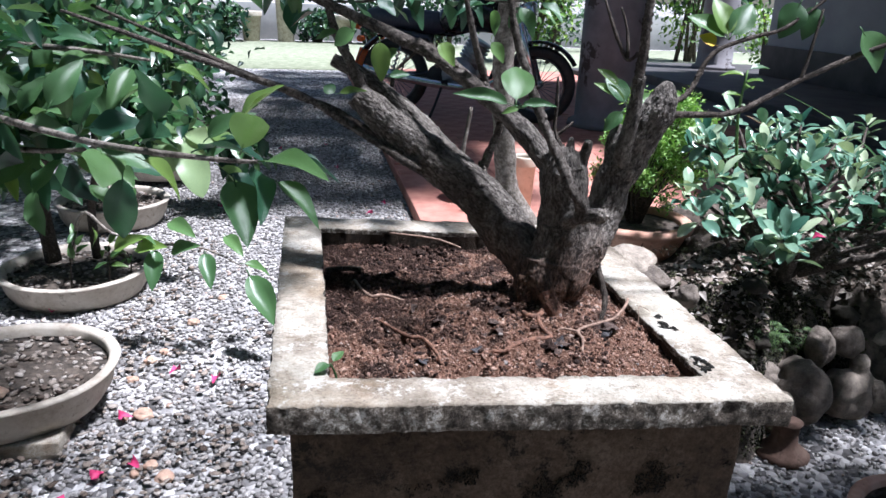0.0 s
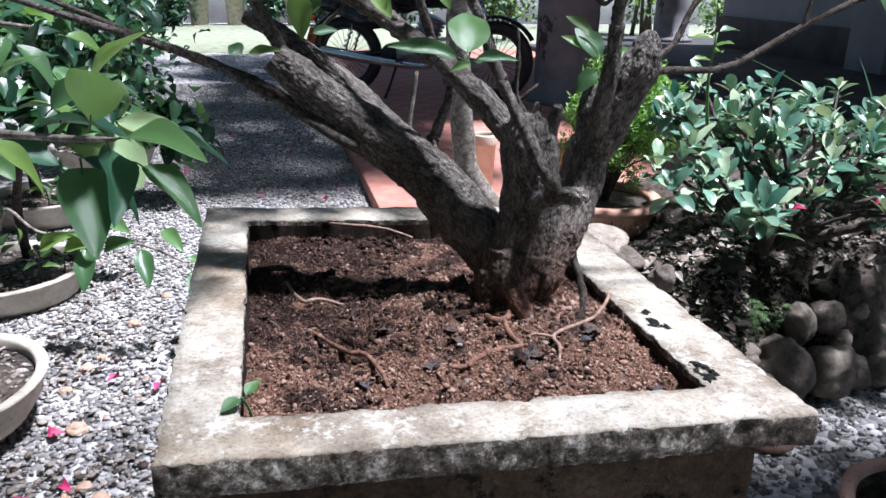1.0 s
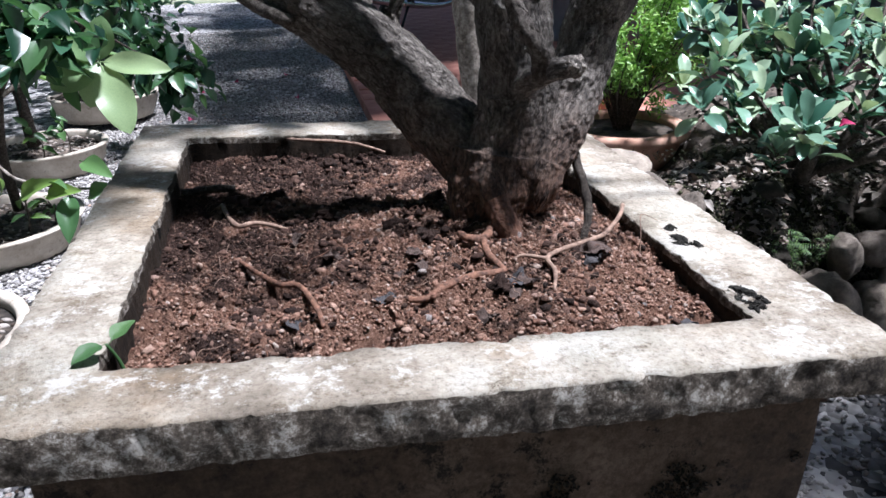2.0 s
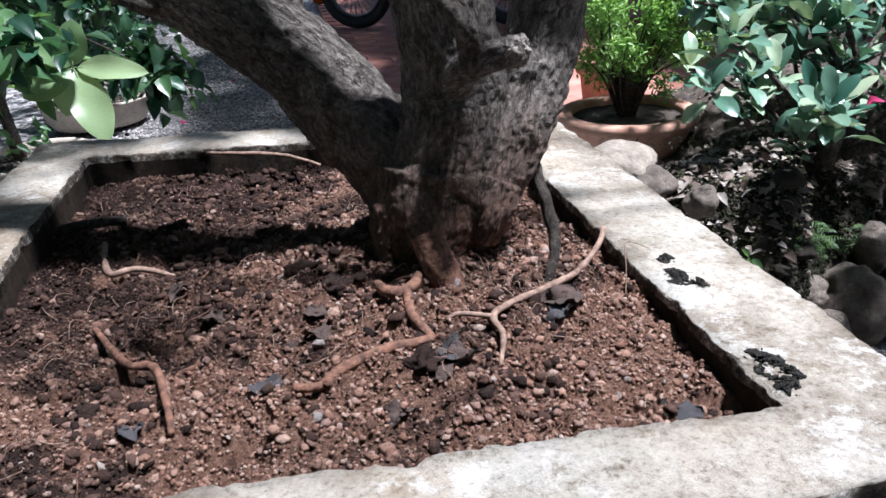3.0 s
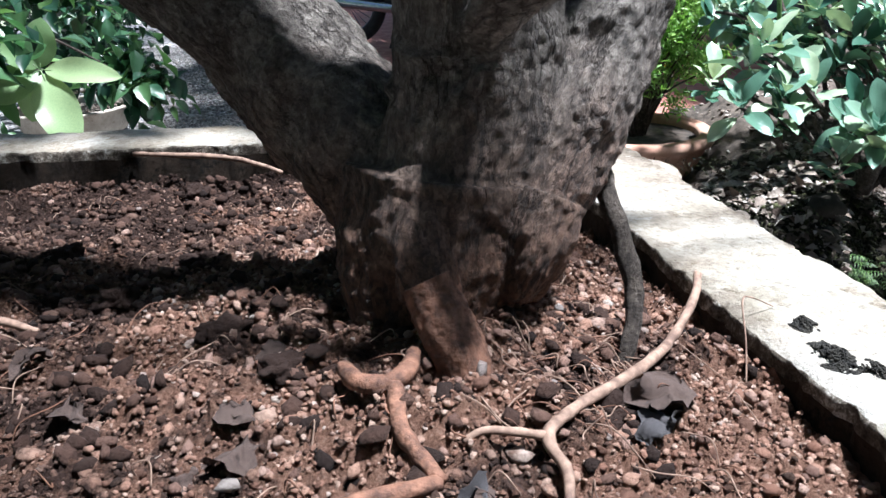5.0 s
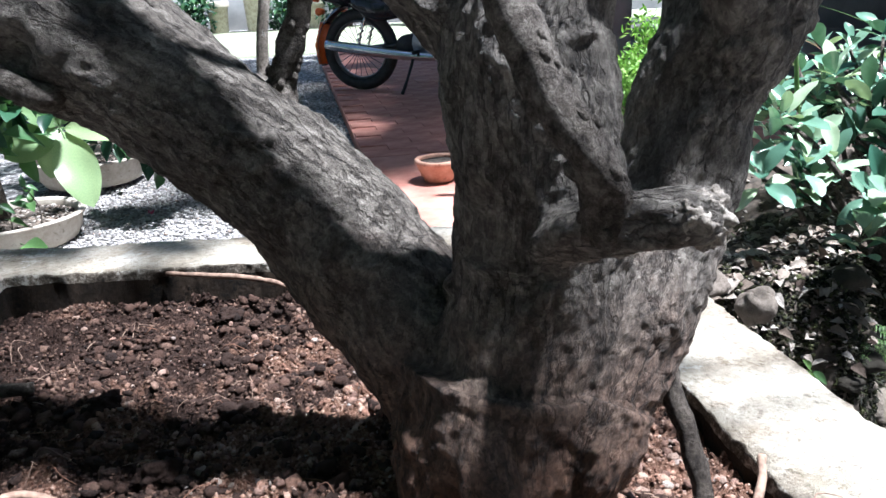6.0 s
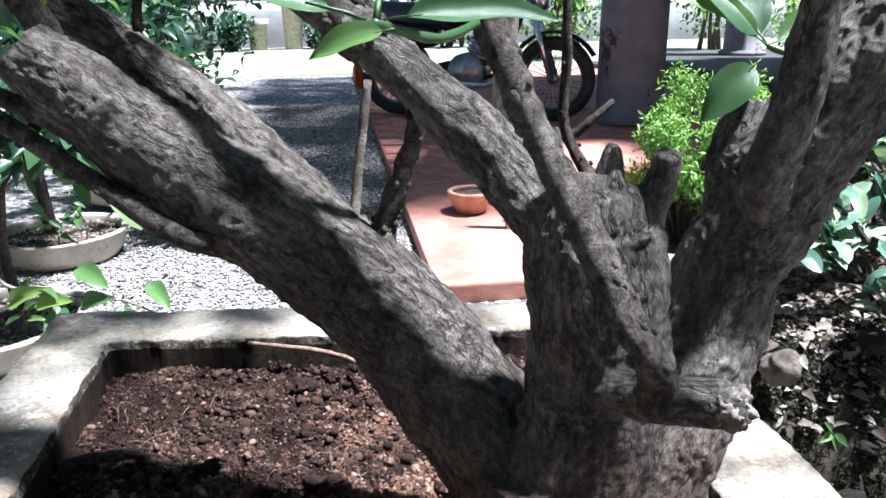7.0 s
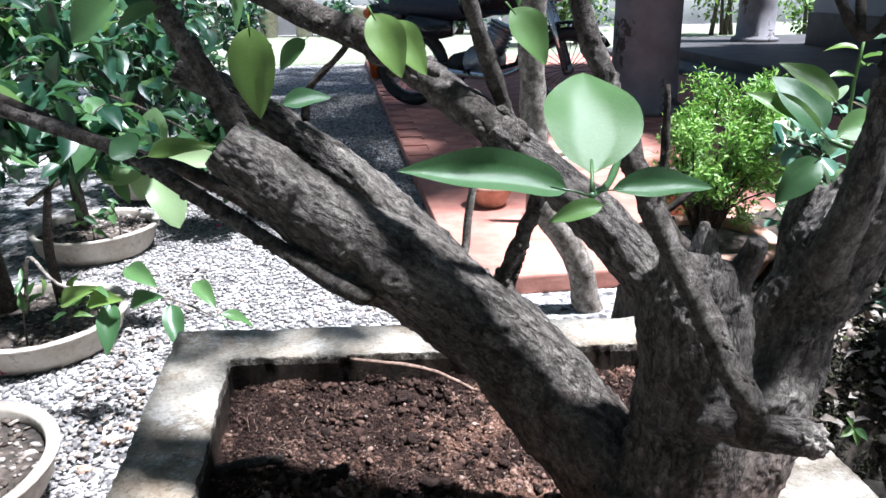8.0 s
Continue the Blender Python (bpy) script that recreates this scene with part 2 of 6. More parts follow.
M_CRUMB = crumb_mat("red_soil_crumbs", [(0, (0.06, 0.038, 0.028)), (0.3, (0.27, 0.143, 0.100)), (0.7, (0.45, 0.275, 0.20)), (0.95, (0.52, 0.37, 0.29)), (1, (0.56, 0.47, 0.41))], humus=True)
M_GRIT = crumb_mat("laterite_grit", [(0, (0.12, 0.065, 0.048)), (0.25, (0.28, 0.17, 0.13)), (0.65, (0.37, 0.24, 0.19)), (0.90, (0.44, 0.315, 0.25)), (0.96, (0.28, 0.26, 0.25)), (1, (0.52, 0.43, 0.36))], 0.85, 0.3)
M_CLOD = crumb_mat("dark_humus_clods", [(0, (0.018, 0.012, 0.010)), (0.6, (0.07, 0.040, 0.030)), (1, (0.16, 0.095, 0.072))])
M_GRAVEL = crumb_mat("gravel_chips", [(0, (0.17, 0.160, 0.152)), (0.3, (0.29, 0.277, 0.267)), (0.75, (0.43, 0.415, 0.40)), (0.95, (0.58, 0.56, 0.535)), (1, (0.40, 0.29, 0.23))], 0.85, 0.3)
M_GROUND = ground_mat()
M_STONE = stone_mat()
# Mossy stone darkened: the bed front's shade is put into its colour.
M_DSTONE = crumb_mat("shaded_mossy_stone", [(0, (0.03, 0.027, 0.022)), (0.6, (0.075, 0.066, 0.052)), (1, (0.16, 0.14, 0.115))])
M_TRAY = pot_mat("buff_cement_pot", (0.30, 0.25, 0.20), (0.47, 0.42, 0.35), (0.60, 0.56, 0.49))
M_TERRA = pot_mat("terracotta", (0.30, 0.15, 0.10), (0.46, 0.265, 0.19), (0.57, 0.39, 0.30))
# Clay darkened for the stand: the shade it stands in is put into colour.
M_STANDCLAY = pot_mat("shaded_brown_clay", (0.07, 0.042, 0.030), (0.14, 0.086, 0.064), (0.20, 0.14, 0.11))
M_CREAM = pot_mat("cream_plastic_pot", (0.50, 0.43, 0.33), (0.60, 0.52, 0.41), (0.66, 0.60, 0.50))
M_ORANGE = pot_mat("orange_clay", (0.20, 0.09, 0.058), (0.28, 0.13, 0.084), (0.34, 0.18, 0.125))
# The _I variants for leaf masses are darker copies of the leaf colours.
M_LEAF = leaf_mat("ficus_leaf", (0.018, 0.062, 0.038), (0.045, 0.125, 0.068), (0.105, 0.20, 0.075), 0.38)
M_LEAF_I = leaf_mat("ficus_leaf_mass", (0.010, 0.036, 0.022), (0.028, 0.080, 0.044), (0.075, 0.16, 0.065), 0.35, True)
# Pale tones: the bush leaves' sky sheen is put into the base colour.
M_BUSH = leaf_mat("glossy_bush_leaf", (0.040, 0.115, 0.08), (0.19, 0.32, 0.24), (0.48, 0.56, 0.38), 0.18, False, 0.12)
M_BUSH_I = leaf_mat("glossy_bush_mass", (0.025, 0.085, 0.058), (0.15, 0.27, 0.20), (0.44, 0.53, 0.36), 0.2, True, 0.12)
# Near-black moss: shade under the bed's overhang is put into its colour.
M_MOSSL = leaf_mat("shaded_moss_blade", (0.006, 0.006, 0.004), (0.018, 0.020, 0.009), (0.06, 0.072, 0.024), 0.8, True, 0.1)
M_FERN = leaf_mat("bright_feathery_leaf", (0.09, 0.20, 0.035), (0.20, 0.38, 0.08), (0.36, 0.54, 0.17), 0.45, True)
# Fern green darkened to put the bed front's shade into the colour.
M_SHADEFERN = leaf_mat("shaded_fern_leaf", (0.03, 0.07, 0.02), (0.075, 0.15, 0.04), (0.15, 0.25, 0.07), 0.5, True)
M_HEDGE = leaf_mat("hedge_leaf", (0.04, 0.10, 0.02), (0.10, 0.22, 0.03), (0.25, 0.38, 0.06), 0.5, True)
M_YOUNG = leaf_mat("young_leaf", (0.050, 0.120, 0.052), (0.100, 0.195, 0.070), (0.175, 0.28, 0.07), 0.35)
M_PALELEAF = leaf_mat("pale_broad_leaf", (0.16, 0.26, 0.12), (0.22, 0.33, 0.17), (0.30, 0.40, 0.22), 0.3)
M_YELLOW = simple("yellowed_leaf", (0.55, 0.33, 0.03), (0.72, 0.48, 0.05), 60, 0.5)
M_DRY = simple("dry_leaf", (0.022, 0.015, 0.013), (0.12, 0.080, 0.064), 160, 0.95, 300, 0.0006)
M_GDRY = simple("grey_dry_leaf", (0.022, 0.020, 0.021), (0.085, 0.080, 0.083), 160, 0.95, 300, 0.0006)
M_PETAL = simple("magenta_petal", (0.40, 0.02, 0.10), (0.62, 0.05, 0.17), 50, 0.6)
M_MOSS = simple("black_moss", (0.008, 0.008, 0.007), (0.035, 0.032, 0.025), 400, 1.0, 700, 0.003)
M_WMOSS = crumb_mat("dry_wall_moss", [(0, (0.010, 0.009, 0.007)), (0.7, (0.045, 0.036, 0.026)), (1, (0.12, 0.10, 0.075))])
# Moss crust with the overhang's shade mixed into its dark tones.
M_BMOSS = crumb_mat("shaded_bank_moss", [(0, (0.006, 0.006, 0.005)), (0.6, (0.024, 0.024, 0.013)), (0.93, (0.055, 0.060, 0.024)), (1, (0.14, 0.15, 0.08))])
M_BED = crumb_mat("leaf_litter", [(0, (0.05, 0.035, 0.028)), (0.30, (0.23, 0.185, 0.15)), (0.7, (0.36, 0.315, 0.27)), (1, (0.48, 0.44, 0.40))])
M_BEDSOIL = simple("bed_soil", (0.028, 0.023, 0.018), (0.12, 0.096, 0.076), 60, 1.0, 160, 0.004)
M_SLAB = simple("red_paving", (0.34, 0.135, 0.10), (0.50, 0.24, 0.185), 9, 0.85, 90, 0.002)
M_COL, _t, _b = material("grey_painted_post", 0.75)
_c = ramp(_t, noise_tex(_t, 8), [(0.35, (0.17, 0.16, 0.17)), (0.65, (0.24, 0.23, 0.24))])
_d = ramp(_t, noise_tex(_t, 4.5, 8, 0.68), [(0.57, (0, 0, 0)), (0.60, (1, 1, 1))])
_t.links.new(mix(_t, _d, _c, (0.055, 0.045, 0.042)), _b.inputs["Base Color"])
bump(_t, _b, noise_tex(_t, 60, 6), 0.5, 0.002)
M_WALL = simple("blue_grey_plaster", (0.25, 0.265, 0.29), (0.31, 0.33, 0.355), 3, 0.85, 120, 0.001)
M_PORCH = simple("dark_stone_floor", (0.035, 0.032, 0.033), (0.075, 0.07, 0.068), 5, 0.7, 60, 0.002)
M_WHITE = simple("white_paint", (0.36, 0.365, 0.36), (0.48, 0.48, 0.465), 4, 0.7)
M_LAWN = simple("lawn", (0.20, 0.23, 0.145), (0.33, 0.35, 0.25), 12, 0.95, 90, 0.02)
M_BLACK = simple("black_rubber", (0.012, 0.012, 0.013), (0.03, 0.03, 0.031), 30, 0.65, 200, 0.001)
M_BLACKP = simple("black_gloss_paint", (0.010, 0.010, 0.012), (0.018, 0.018, 0.022), 10, 0.18)
M_CHROME = simple("chrome", (0.62, 0.63, 0.65), (0.75, 0.76, 0.78), 30, 0.18, metal=1.0)
M_STEEL = simple("dull_steel", (0.28, 0.29, 0.30), (0.42, 0.43, 0.44), 40, 0.4, metal=1.0)
M_DSTEEL = simple("dark_steel", (0.10, 0.10, 0.105), (0.17, 0.17, 0.175), 40, 0.35, metal=1.0)
M_LAMP = simple("orange_lens", (0.65, 0.10, 0.02), (0.75, 0.16, 0.03), 40, 0.2)
M_BLUE = simple("blue_black_seat", (0.02, 0.025, 0.045), (0.035, 0.04, 0.06), 40, 0.45)
M_ROOF = simple("roof_underside", (0.20, 0.18, 0.16), (0.28, 0.25, 0.22), 6, 0.9)
M_WOOD = simple("weathered_wood", (0.17, 0.12, 0.10), (0.32, 0.25, 0.22), 30, 0.85, 150, 0.001)

# ---- mesh helpers ----


def where(o):
    return where(o.parent) @ o.matrix_parent_inverse @ o.matrix_basis if o.parent else o.matrix_basis.copy()


def adopt(ob, parent):
    """Makes ob a part of parent, where it stands."""
    ob.parent = parent
    ob.matrix_parent_inverse = where(parent).inverted()
    return ob


def mesh_ob(name, verts, faces, mat, parent=None, label="", smooth=True):
    me = bpy.data.meshes.new(name)
    me.from_pydata([tuple(v) for v in verts], [], [tuple(f) for f in faces])
    me.materials.append(mat)
    if smooth:
        me.shade_smooth()
    ob = new(name, me)
    if parent:
        adopt(ob, parent)
    if label:
        tagged(ob, label)
    return ob


def part(name, bm, mat, parent=None, label="", smooth=True):
    me = bpy.data.meshes.new(name)
    bm.to_mesh(me)
    bm.free()
    me.materials.append(mat)
    if smooth:
        me.shade_smooth()
    ob = new(name, me)
    if parent:
        adopt(ob, parent)
    if label:
        tagged(ob, label)
    return ob


def thing(name, label, category, at=(0, 0, 0), group="", kind=""):
    ob = new(name)
    ob.location = at
    ob.empty_display_size = 0.05
    return tagged(ob, label, category, group, kind)


def wob(p, s, a):
    """A small smooth offset by noise of scale s and amount a."""
    return noise.noise_vector(Vector(p) * s) * a


def tube(points, radii, sides=8, rough=0.0, rs=80, steps=1):
    """A closed tapered tube along points, smoothed by Catmull-Rom in steps."""
    P = [Vector(p) for p in points]
    R = list(radii)
    if steps > 1:
        Q, S = [], []
        for i in range(len(P) - 1):
            a, b, c, d = P[max(i - 1, 0)], P[i], P[i + 1], P[min(i + 2, len(P) - 1)]
            for k in range(steps):
                u = k / steps
                Q.append(0.5 * ((2 * b) + (c - a) * u + (2 * a - 5 * b + 4 * c - d) * u * u + (3 * b - a - 3 * c + d) * u ** 3))
                S.append(R[i] * (1 - u) + R[i + 1] * u)
        P, R = Q + [P[-1]], S + [R[-1]]
    V, F = [], []
    up = Vector((0.3, 0.2, 1)).normalized()
    side = None
    for i, (p, r) in enumerate(zip(P, R)):
        d = (P[min(i + 1, len(P) - 1)] - P[max(i - 1, 0)]).normalized()
        if side is None:
            side = d.cross(up if abs(d.dot(up)) < 0.95 else Vector((1, 0, 0))).normalized()
        side = (side - d * side.dot(d)).normalized()
        o = d.cross(side)
        for k in range(sides):
            a = 2 * math.pi * k / sides
            q = side * math.cos(a) + o * math.sin(a)
            v = p + q * r
            if rough:
                v = p + q * r * (1 + rough * noise.noise(v * rs))
            V.append(v)
    n = len(P)
    for i in range(n - 1):
        for k in range(sides):
            a, b = i * sides + k, i * sides + (k + 1) % sides
            F.append((a, b, b + sides, a + sides))
    F.append(tuple(range(sides - 1, -1, -1)))
    F.append(tuple((n - 1) * sides + k for k in range(sides)))
    return V, F


def bark_tube(points, radii, seedn=0.0, sides=110, steps=40, fibre=1.0):
    """A limb with bark: long fibres, plates and lumps that follow its own length."""
    V, F = tube(points, radii, sides, 0, 1, steps)
    n = len(V) // sides
    out, grain, s = [], [], 0.0
    last = None
    for i in range(n):
        ringv = V[i * sides:(i + 1) * sides]
        c = sum(ringv, Vector()) / sides
        s += (c - last).length if last is not None else 0.0
        last = c
        for k, v in enumerate(ringv):
            d = v - c
            r = d.length
            a = 2 * math.pi * k / sides
            p = Vector((math.cos(a) * 0.018, math.sin(a) * 0.018, 0))
            warp = 0.006 * noise.noise(Vector((p.x * 90, p.y * 90, s * 90 + seedn)))
            f1 = noise.fractal(Vector((p.x * 260, p.y * 260, (s + warp) * 170 + seedn)), 0.7, 2.1, 4)
            f2 = -abs(noise.noise(Vector((p.x * 330 + seedn, p.y * 330, (s + warp) * 240))))
            f3 = noise.fractal(Vector((p.x * 500, p.y * 500, s * 420 + seedn)), 0.9, 2.0, 3)
            lump = noise.noise(Vector((p.x * 75, p.y * 75, s * 60 + seedn * 3)))
            knot = max(noise.noise(Vector((p.x * 150, p.y * 150 + seedn, s * 140))) - 0.38, 0)
            g = fibre * min(r / 0.011, 1.0)
            grain.append((p.x * r / 0.018 + seedn, p.y * r / 0.018, s))
            out.append(c + d.normalized() * (r + g * (0.0006 * f1 + 0.0007 * f2 + 0.0008 * f3 + 0.0022 * lump + 0.004 * knot)))
    return out, F, grain


def set_grain(ob, grain):
    at = ob.data.attributes.new("grain", "FLOAT_VECTOR", "POINT")
    at.data.foreach_set("vector", np.array(grain, np.float32).ravel())
    return ob


def merged(*pieces):
    V, F = [], []
    for v, f in pieces:
        o = len(V)
        V += list(v)
        F += [tuple(i + o for i in q) for q in f]
    return V, F


def lathe(profile, sides=40, wobble=0.0, seed=0.0):
    V, F = [], []
    for r, z in profile:
        for k in range(sides):
            a = 2 * math.pi * k / sides
            w = 1 + wobble * noise.noise(Vector((math.cos(a) * 1.5 + seed, math.sin(a) * 1.5, z * 12)))
            V.append((r * math.cos(a) * w, r * math.sin(a) * w, z + wobble * 0.02 * math.sin(3 * a + seed)))
    for i in range(len(profile) - 1):
        for k in range(sides):
            a, b = i * sides + k, i * sides + (k + 1) % sides
            F.append((a, b, b + sides, a + sides))
    F.append(tuple(range(sides - 1, -1, -1)))
    F.append(tuple((len(profile) - 1) * sides + k for k in range(sides)))
    return V, F


def block(x0, y0, z0, x1, y1, z1, bevel=0.003, cuts=0, jag=0.0, seed=0.0):
    bm = bmesh.new()
    bmesh.ops.create_cube(bm, size=1.0, matrix=Matrix.Translation(((x0 + x1) / 2, (y0 + y1) / 2, (z0 + z1) / 2)) @ Matrix.Diagonal((x1 - x0, y1 - y0, z1 - z0, 1)))
    if bevel:
        bmesh.ops.bevel(bm, geom=bm.edges[:], offset=bevel, segments=2, affect="EDGES", profile=0.5)
    if cuts:
        bmesh.ops.subdivide_edges(bm, edges=bm.edges[:], cuts=cuts, use_grid_fill=True)
    if jag:
        for v in bm.verts:
            v.co += noise.noise_vector(v.co * 60 + Vector((seed, 0, 0))) * jag
    return bm


_ico = bmesh.new()
bmesh.ops.create_icosphere(_ico, subdivisions=1, radius=1.0)
ICO_V = np.array([v.co[:] for v in _ico.verts])
ICO_F = np.array([[v.index for v in f.verts] for f in _ico.faces])
_ico.free()


def pebbles(name, centres, sizes, mat, parent=None, flat=0.65, rng=None, label="", smooth=False):
    """Many small uneven stones in one mesh."""
    rng = rng or np.random.default_rng(3)
    c, s = np.asarray(centres, float), np.asarray(sizes, float)
    n, k = len(c), len(ICO_V)
    q = rng.normal(size=(n, 4))
    q /= np.linalg.norm(q, axis=1, keepdims=True)
    w, x, y, z = q.T
    rot = np.stack([1 - 2 * (y * y + z * z), 2 * (x * y - w * z), 2 * (x * z + w * y), 2 * (x * y + w * z), 1 - 2 * (x * x + z * z), 2 * (y * z - w * x),
                    2 * (x * z - w * y), 2 * (y * z + w * x), 1 - 2 * (x * x + y * y)], 1).reshape(n, 3, 3)
    loc = ICO_V[None] * rng.uniform(0.6, 1.3, (n, k, 1)) * rng.uniform([0.6, 0.6, 0.5], [1.25, 1.0, 0.85], (n, 3))[:, None, :]
    pts = np.einsum("nij,nkj->nki", rot, loc) * s[:, None, None]
    pts[:, :, 2] *= flat
    pts += c[:, None, :]
    V = pts.reshape(-1, 3)
    F = (ICO_F[None] + (np.arange(n) * k)[:, None, None]).reshape(-1, 3)
    me = bpy.data.meshes.new(name)
    me.vertices.add(len(V))
    me.vertices.foreach_set("co", V.ravel())
    me.loops.add(F.size)
    me.loops.foreach_set("vertex_index", F.ravel().astype(np.int32))
    me.polygons.add(len(F))
    me.polygons.foreach_set("loop_start", np.arange(0, F.size, 3, dtype=np.int32))
    me.update(calc_edges=True)
    me.materials.append(mat)
    if smooth:
        me.shade_smooth()
    ob = new(name, me)
    if parent:
        adopt(ob, parent)
    if label:
        tagged(ob, label)
    return ob


def leaf_mesh(name, mat, width=0.42, tipness=1.0, fold=0.25, curl=0.25, n=13, wave=0.04, stalk=0.12, power=0.8, bias=0.85):
    """A unit leaf along +y from its stalk, with a folded midrib, seen from +z."""
    V, F = [], []
    rows = []
    for i in range(n + 1):
        u = i / n
        w = width * 0.5 * (max(math.sin(math.pi * min(u ** bias, 1)), 0.0) ** power if 0 < u < 1 else 0.0) * (1 - 0.25 * (u - 0.4) * tipness)
        z = -curl * u * u
        row = []
        for s in (-1, -0.55, 0, 0.55, 1):
            row.append(len(V))
            V.append((s * w, stalk + u * (1 - stalk), z + abs(s) * w * fold * 2 + wave * math.sin(9 * u + 2 * s) * abs(s) * w * 3))
        rows.append(row)
    for a, b in zip(rows, rows[1:]):
        for k in range(4):
            F.append((a[k], a[k + 1], b[k + 1], b[k]))
    if stalk:
        o = len(V)
        sv, sf = tube([(0, 0, 0.0), (0, stalk * 0.6, 0.01), (0, stalk + 0.1, 0.002)], [0.012, 0.010, 0.006], 4)
        V += sv
        F += [tuple(i + o for i in f) for f in sf]
    me = bpy.data.meshes.new(name)
    me.from_pydata([tuple(v) for v in V], [], F)
    me.materials.append(mat)
    me.shade_smooth()
    return me


def leaf_frame(base, direction, normal, length):
    y = Vector(direction).normalized()
    z = Vector(normal) - y * Vector(normal).dot(y)
    if z.length < 1e-4:
        z = Vector((0.1, 0.2, 1)) - y * y.z
    z.normalize()
    x = y.cross(z)
    m = Matrix((x, y, z)).transposed().to_4x4()
    return Matrix.Translation(base) @ m @ Matrix.Scale(length, 4)


def put_leaf(me, base, direction, normal, length, parent, name="leaf"):
    ob = new(name, me)
    ob.matrix_basis = leaf_frame(base, direction, normal, length)
    return adopt(ob, parent)


def leaf_mass(name, frames, me, mat, parent, label=""):
    """Many leaves in one mesh."""
    n = len(me.vertices)
    co = np.empty(n * 3)
    me.vertices.foreach_get("co", co)
    co = co.reshape(-1, 3)
    polys = [tuple(p.vertices) for p in me.polygons]
    V, F = [], []
    for i, m in enumerate(frames):
        a = np.array(m)
        V.append(co @ a[:3, :3].T + a[:3, 3])
        F += [tuple(k + i * n for k in p) for p in polys]
    ob = mesh_ob(name, np.concatenate(V), F, mat, parent, label)
    return tagged(ob, kind="stuff")


def rand_unit(r):
    while True:
        v = Vector((r.uniform(-1, 1), r.uniform(-1, 1), r.uniform(-1, 1)))
        if 0.05 < v.length < 1:
            return v.normalized()

# ---- leaf shapes ----
LEAVES = [leaf_mesh("ovate_leaf", M_LEAF, 0.46, 0.7, 0.18, 0.25, 13, 0.07), leaf_mesh("ovate_leaf", M_LEAF, 0.42, 0.9, 0.28, 0.4, 13, 0.08), leaf_mesh("ovate_leaf", M_LEAF, 0.52, 0.4, 0.12, 0.12, 13, 0.06)]
YOUNG = [leaf_mesh("young_leaf", M_YOUNG, 0.42, 1.0, 0.25, 0.2), leaf_mesh("young_leaf", M_YOUNG, 0.36, 1.2, 0.3, 0.35)]
BUSHLEAF = [leaf_mesh("oval_leaf", M_BUSH, 0.42, -0.2, 0.14, 0.12, 11, 0.03, 0.1, 0.6, 1.25), leaf_mesh("oval_leaf", M_BUSH, 0.46, -0.3, 0.18, 0.25, 11, 0.03, 0.1, 0.6, 1.3), leaf_mesh("oval_leaf", M_BUSH, 0.38, -0.2, 0.22, 0.35, 11, 0.03, 0.1, 0.6, 1.2)]
LITTLE = leaf_mesh("little_leaf", M_LEAF_I, 0.62, 1.0, 0.25, 0.25, n=3, stalk=0)
LITTLE_B = leaf_mesh("little_oval", M_BUSH_I, 0.44, -0.2, 0.14, 0.2, n=7, stalk=0, power=0.6, bias=1.25)
LITTLE_F = leaf_mesh("little_frond", M_FERN, 0.30, 1.0, 0.2, 0.3, n=3, stalk=0)
MOSSBLADE = leaf_mesh("shaded_moss_blade", M_MOSSL, 0.22, 1.0, 0.2, 0.5, n=2, stalk=0)
SCRAP = leaf_mesh("scrap", M_BED, 0.6, 0.6, 0.3, 0.35, n=3, stalk=0)
LITTLE_H = leaf_mesh("little_hedge", M_HEDGE, 0.5, 1.0, 0.2, 0.2, n=2, stalk=0)

# ---- ground ----
bm = bmesh.new()
bmesh.ops.create_grid(bm, x_segments=40, y_segments=40, size=1.0, matrix=Matrix.Diagonal((400, 400, 1, 1)))
ground = tagged(part("ground", bm, M_GROUND), "ground sheet of pale grey gravel chippings", "ground", kind="structure")

rng = np.random.default_rng(11)


def scatter(n, x0, x1, y0, y1, keep=None):
    p = np.stack([rng.uniform(x0, x1, n), rng.uniform(y0, y1, n)], 1)
    if keep is not None:
        p = p[[keep(*q) for q in p]]
    return p


left_zone = np.concatenate([scatter(26000, -0.75, 0.33, 0.25, 2.9), scatter(11000, -0.75, 0.33, 2.9, 5.2)])
right_zone = scatter(8000, 0.36, 1.5, -0.1, 0.9)
gp = np.concatenate([left_zone, right_zone])
gs = rng.uniform(0.004, 0.0085, len(gp))
gs = np.where(gp[:, 0] > 0.355, gs * 0.75, gs)
gravel = pebbles("gravel", np.c_[gp, gs * 0.45 + np.where(gp[:, 0] > 0.355, 0.05, 0.0)], gs, M_GRAVEL, rng=rng)
side_bed = tagged(part("ground_side", block(0.355, -0.6, -0.02, 1.9, 1.45, 0.05, 0.004, 10, 0.002), M_GROUND), "slightly raised grey gravel beside the planter", "ground", kind="structure")
tagged(gravel, "loose pale grey crushed stone gravel on the path", "gravel", kind="stuff")

# lawn and far boundary
lawn = tagged(part("lawn", block(-9, 7.35, -0.05, 9, 11.6, 0.012, 0), M_LAWN), "sunlit mown lawn beyond the gravel path", "lawn", kind="structure")
far_wall = tagged(part("wall_far", block(-9, 12.0, 0, 14, 12.15, 0.55, 0.01), M_WHITE), "low white garden wall at the end of the lawn", "wall", kind="structure")

# ---- red paved strip: bricks as pieces on one bed ----
tagged(part("pavement_apron", block(0.340, 1.58, 0.0, 2.6, 2.597, 0.050, 0.005, 8, 0.0012), M_SLAB), "smooth red cement apron at the end of the paving", "pavement", kind="structure")
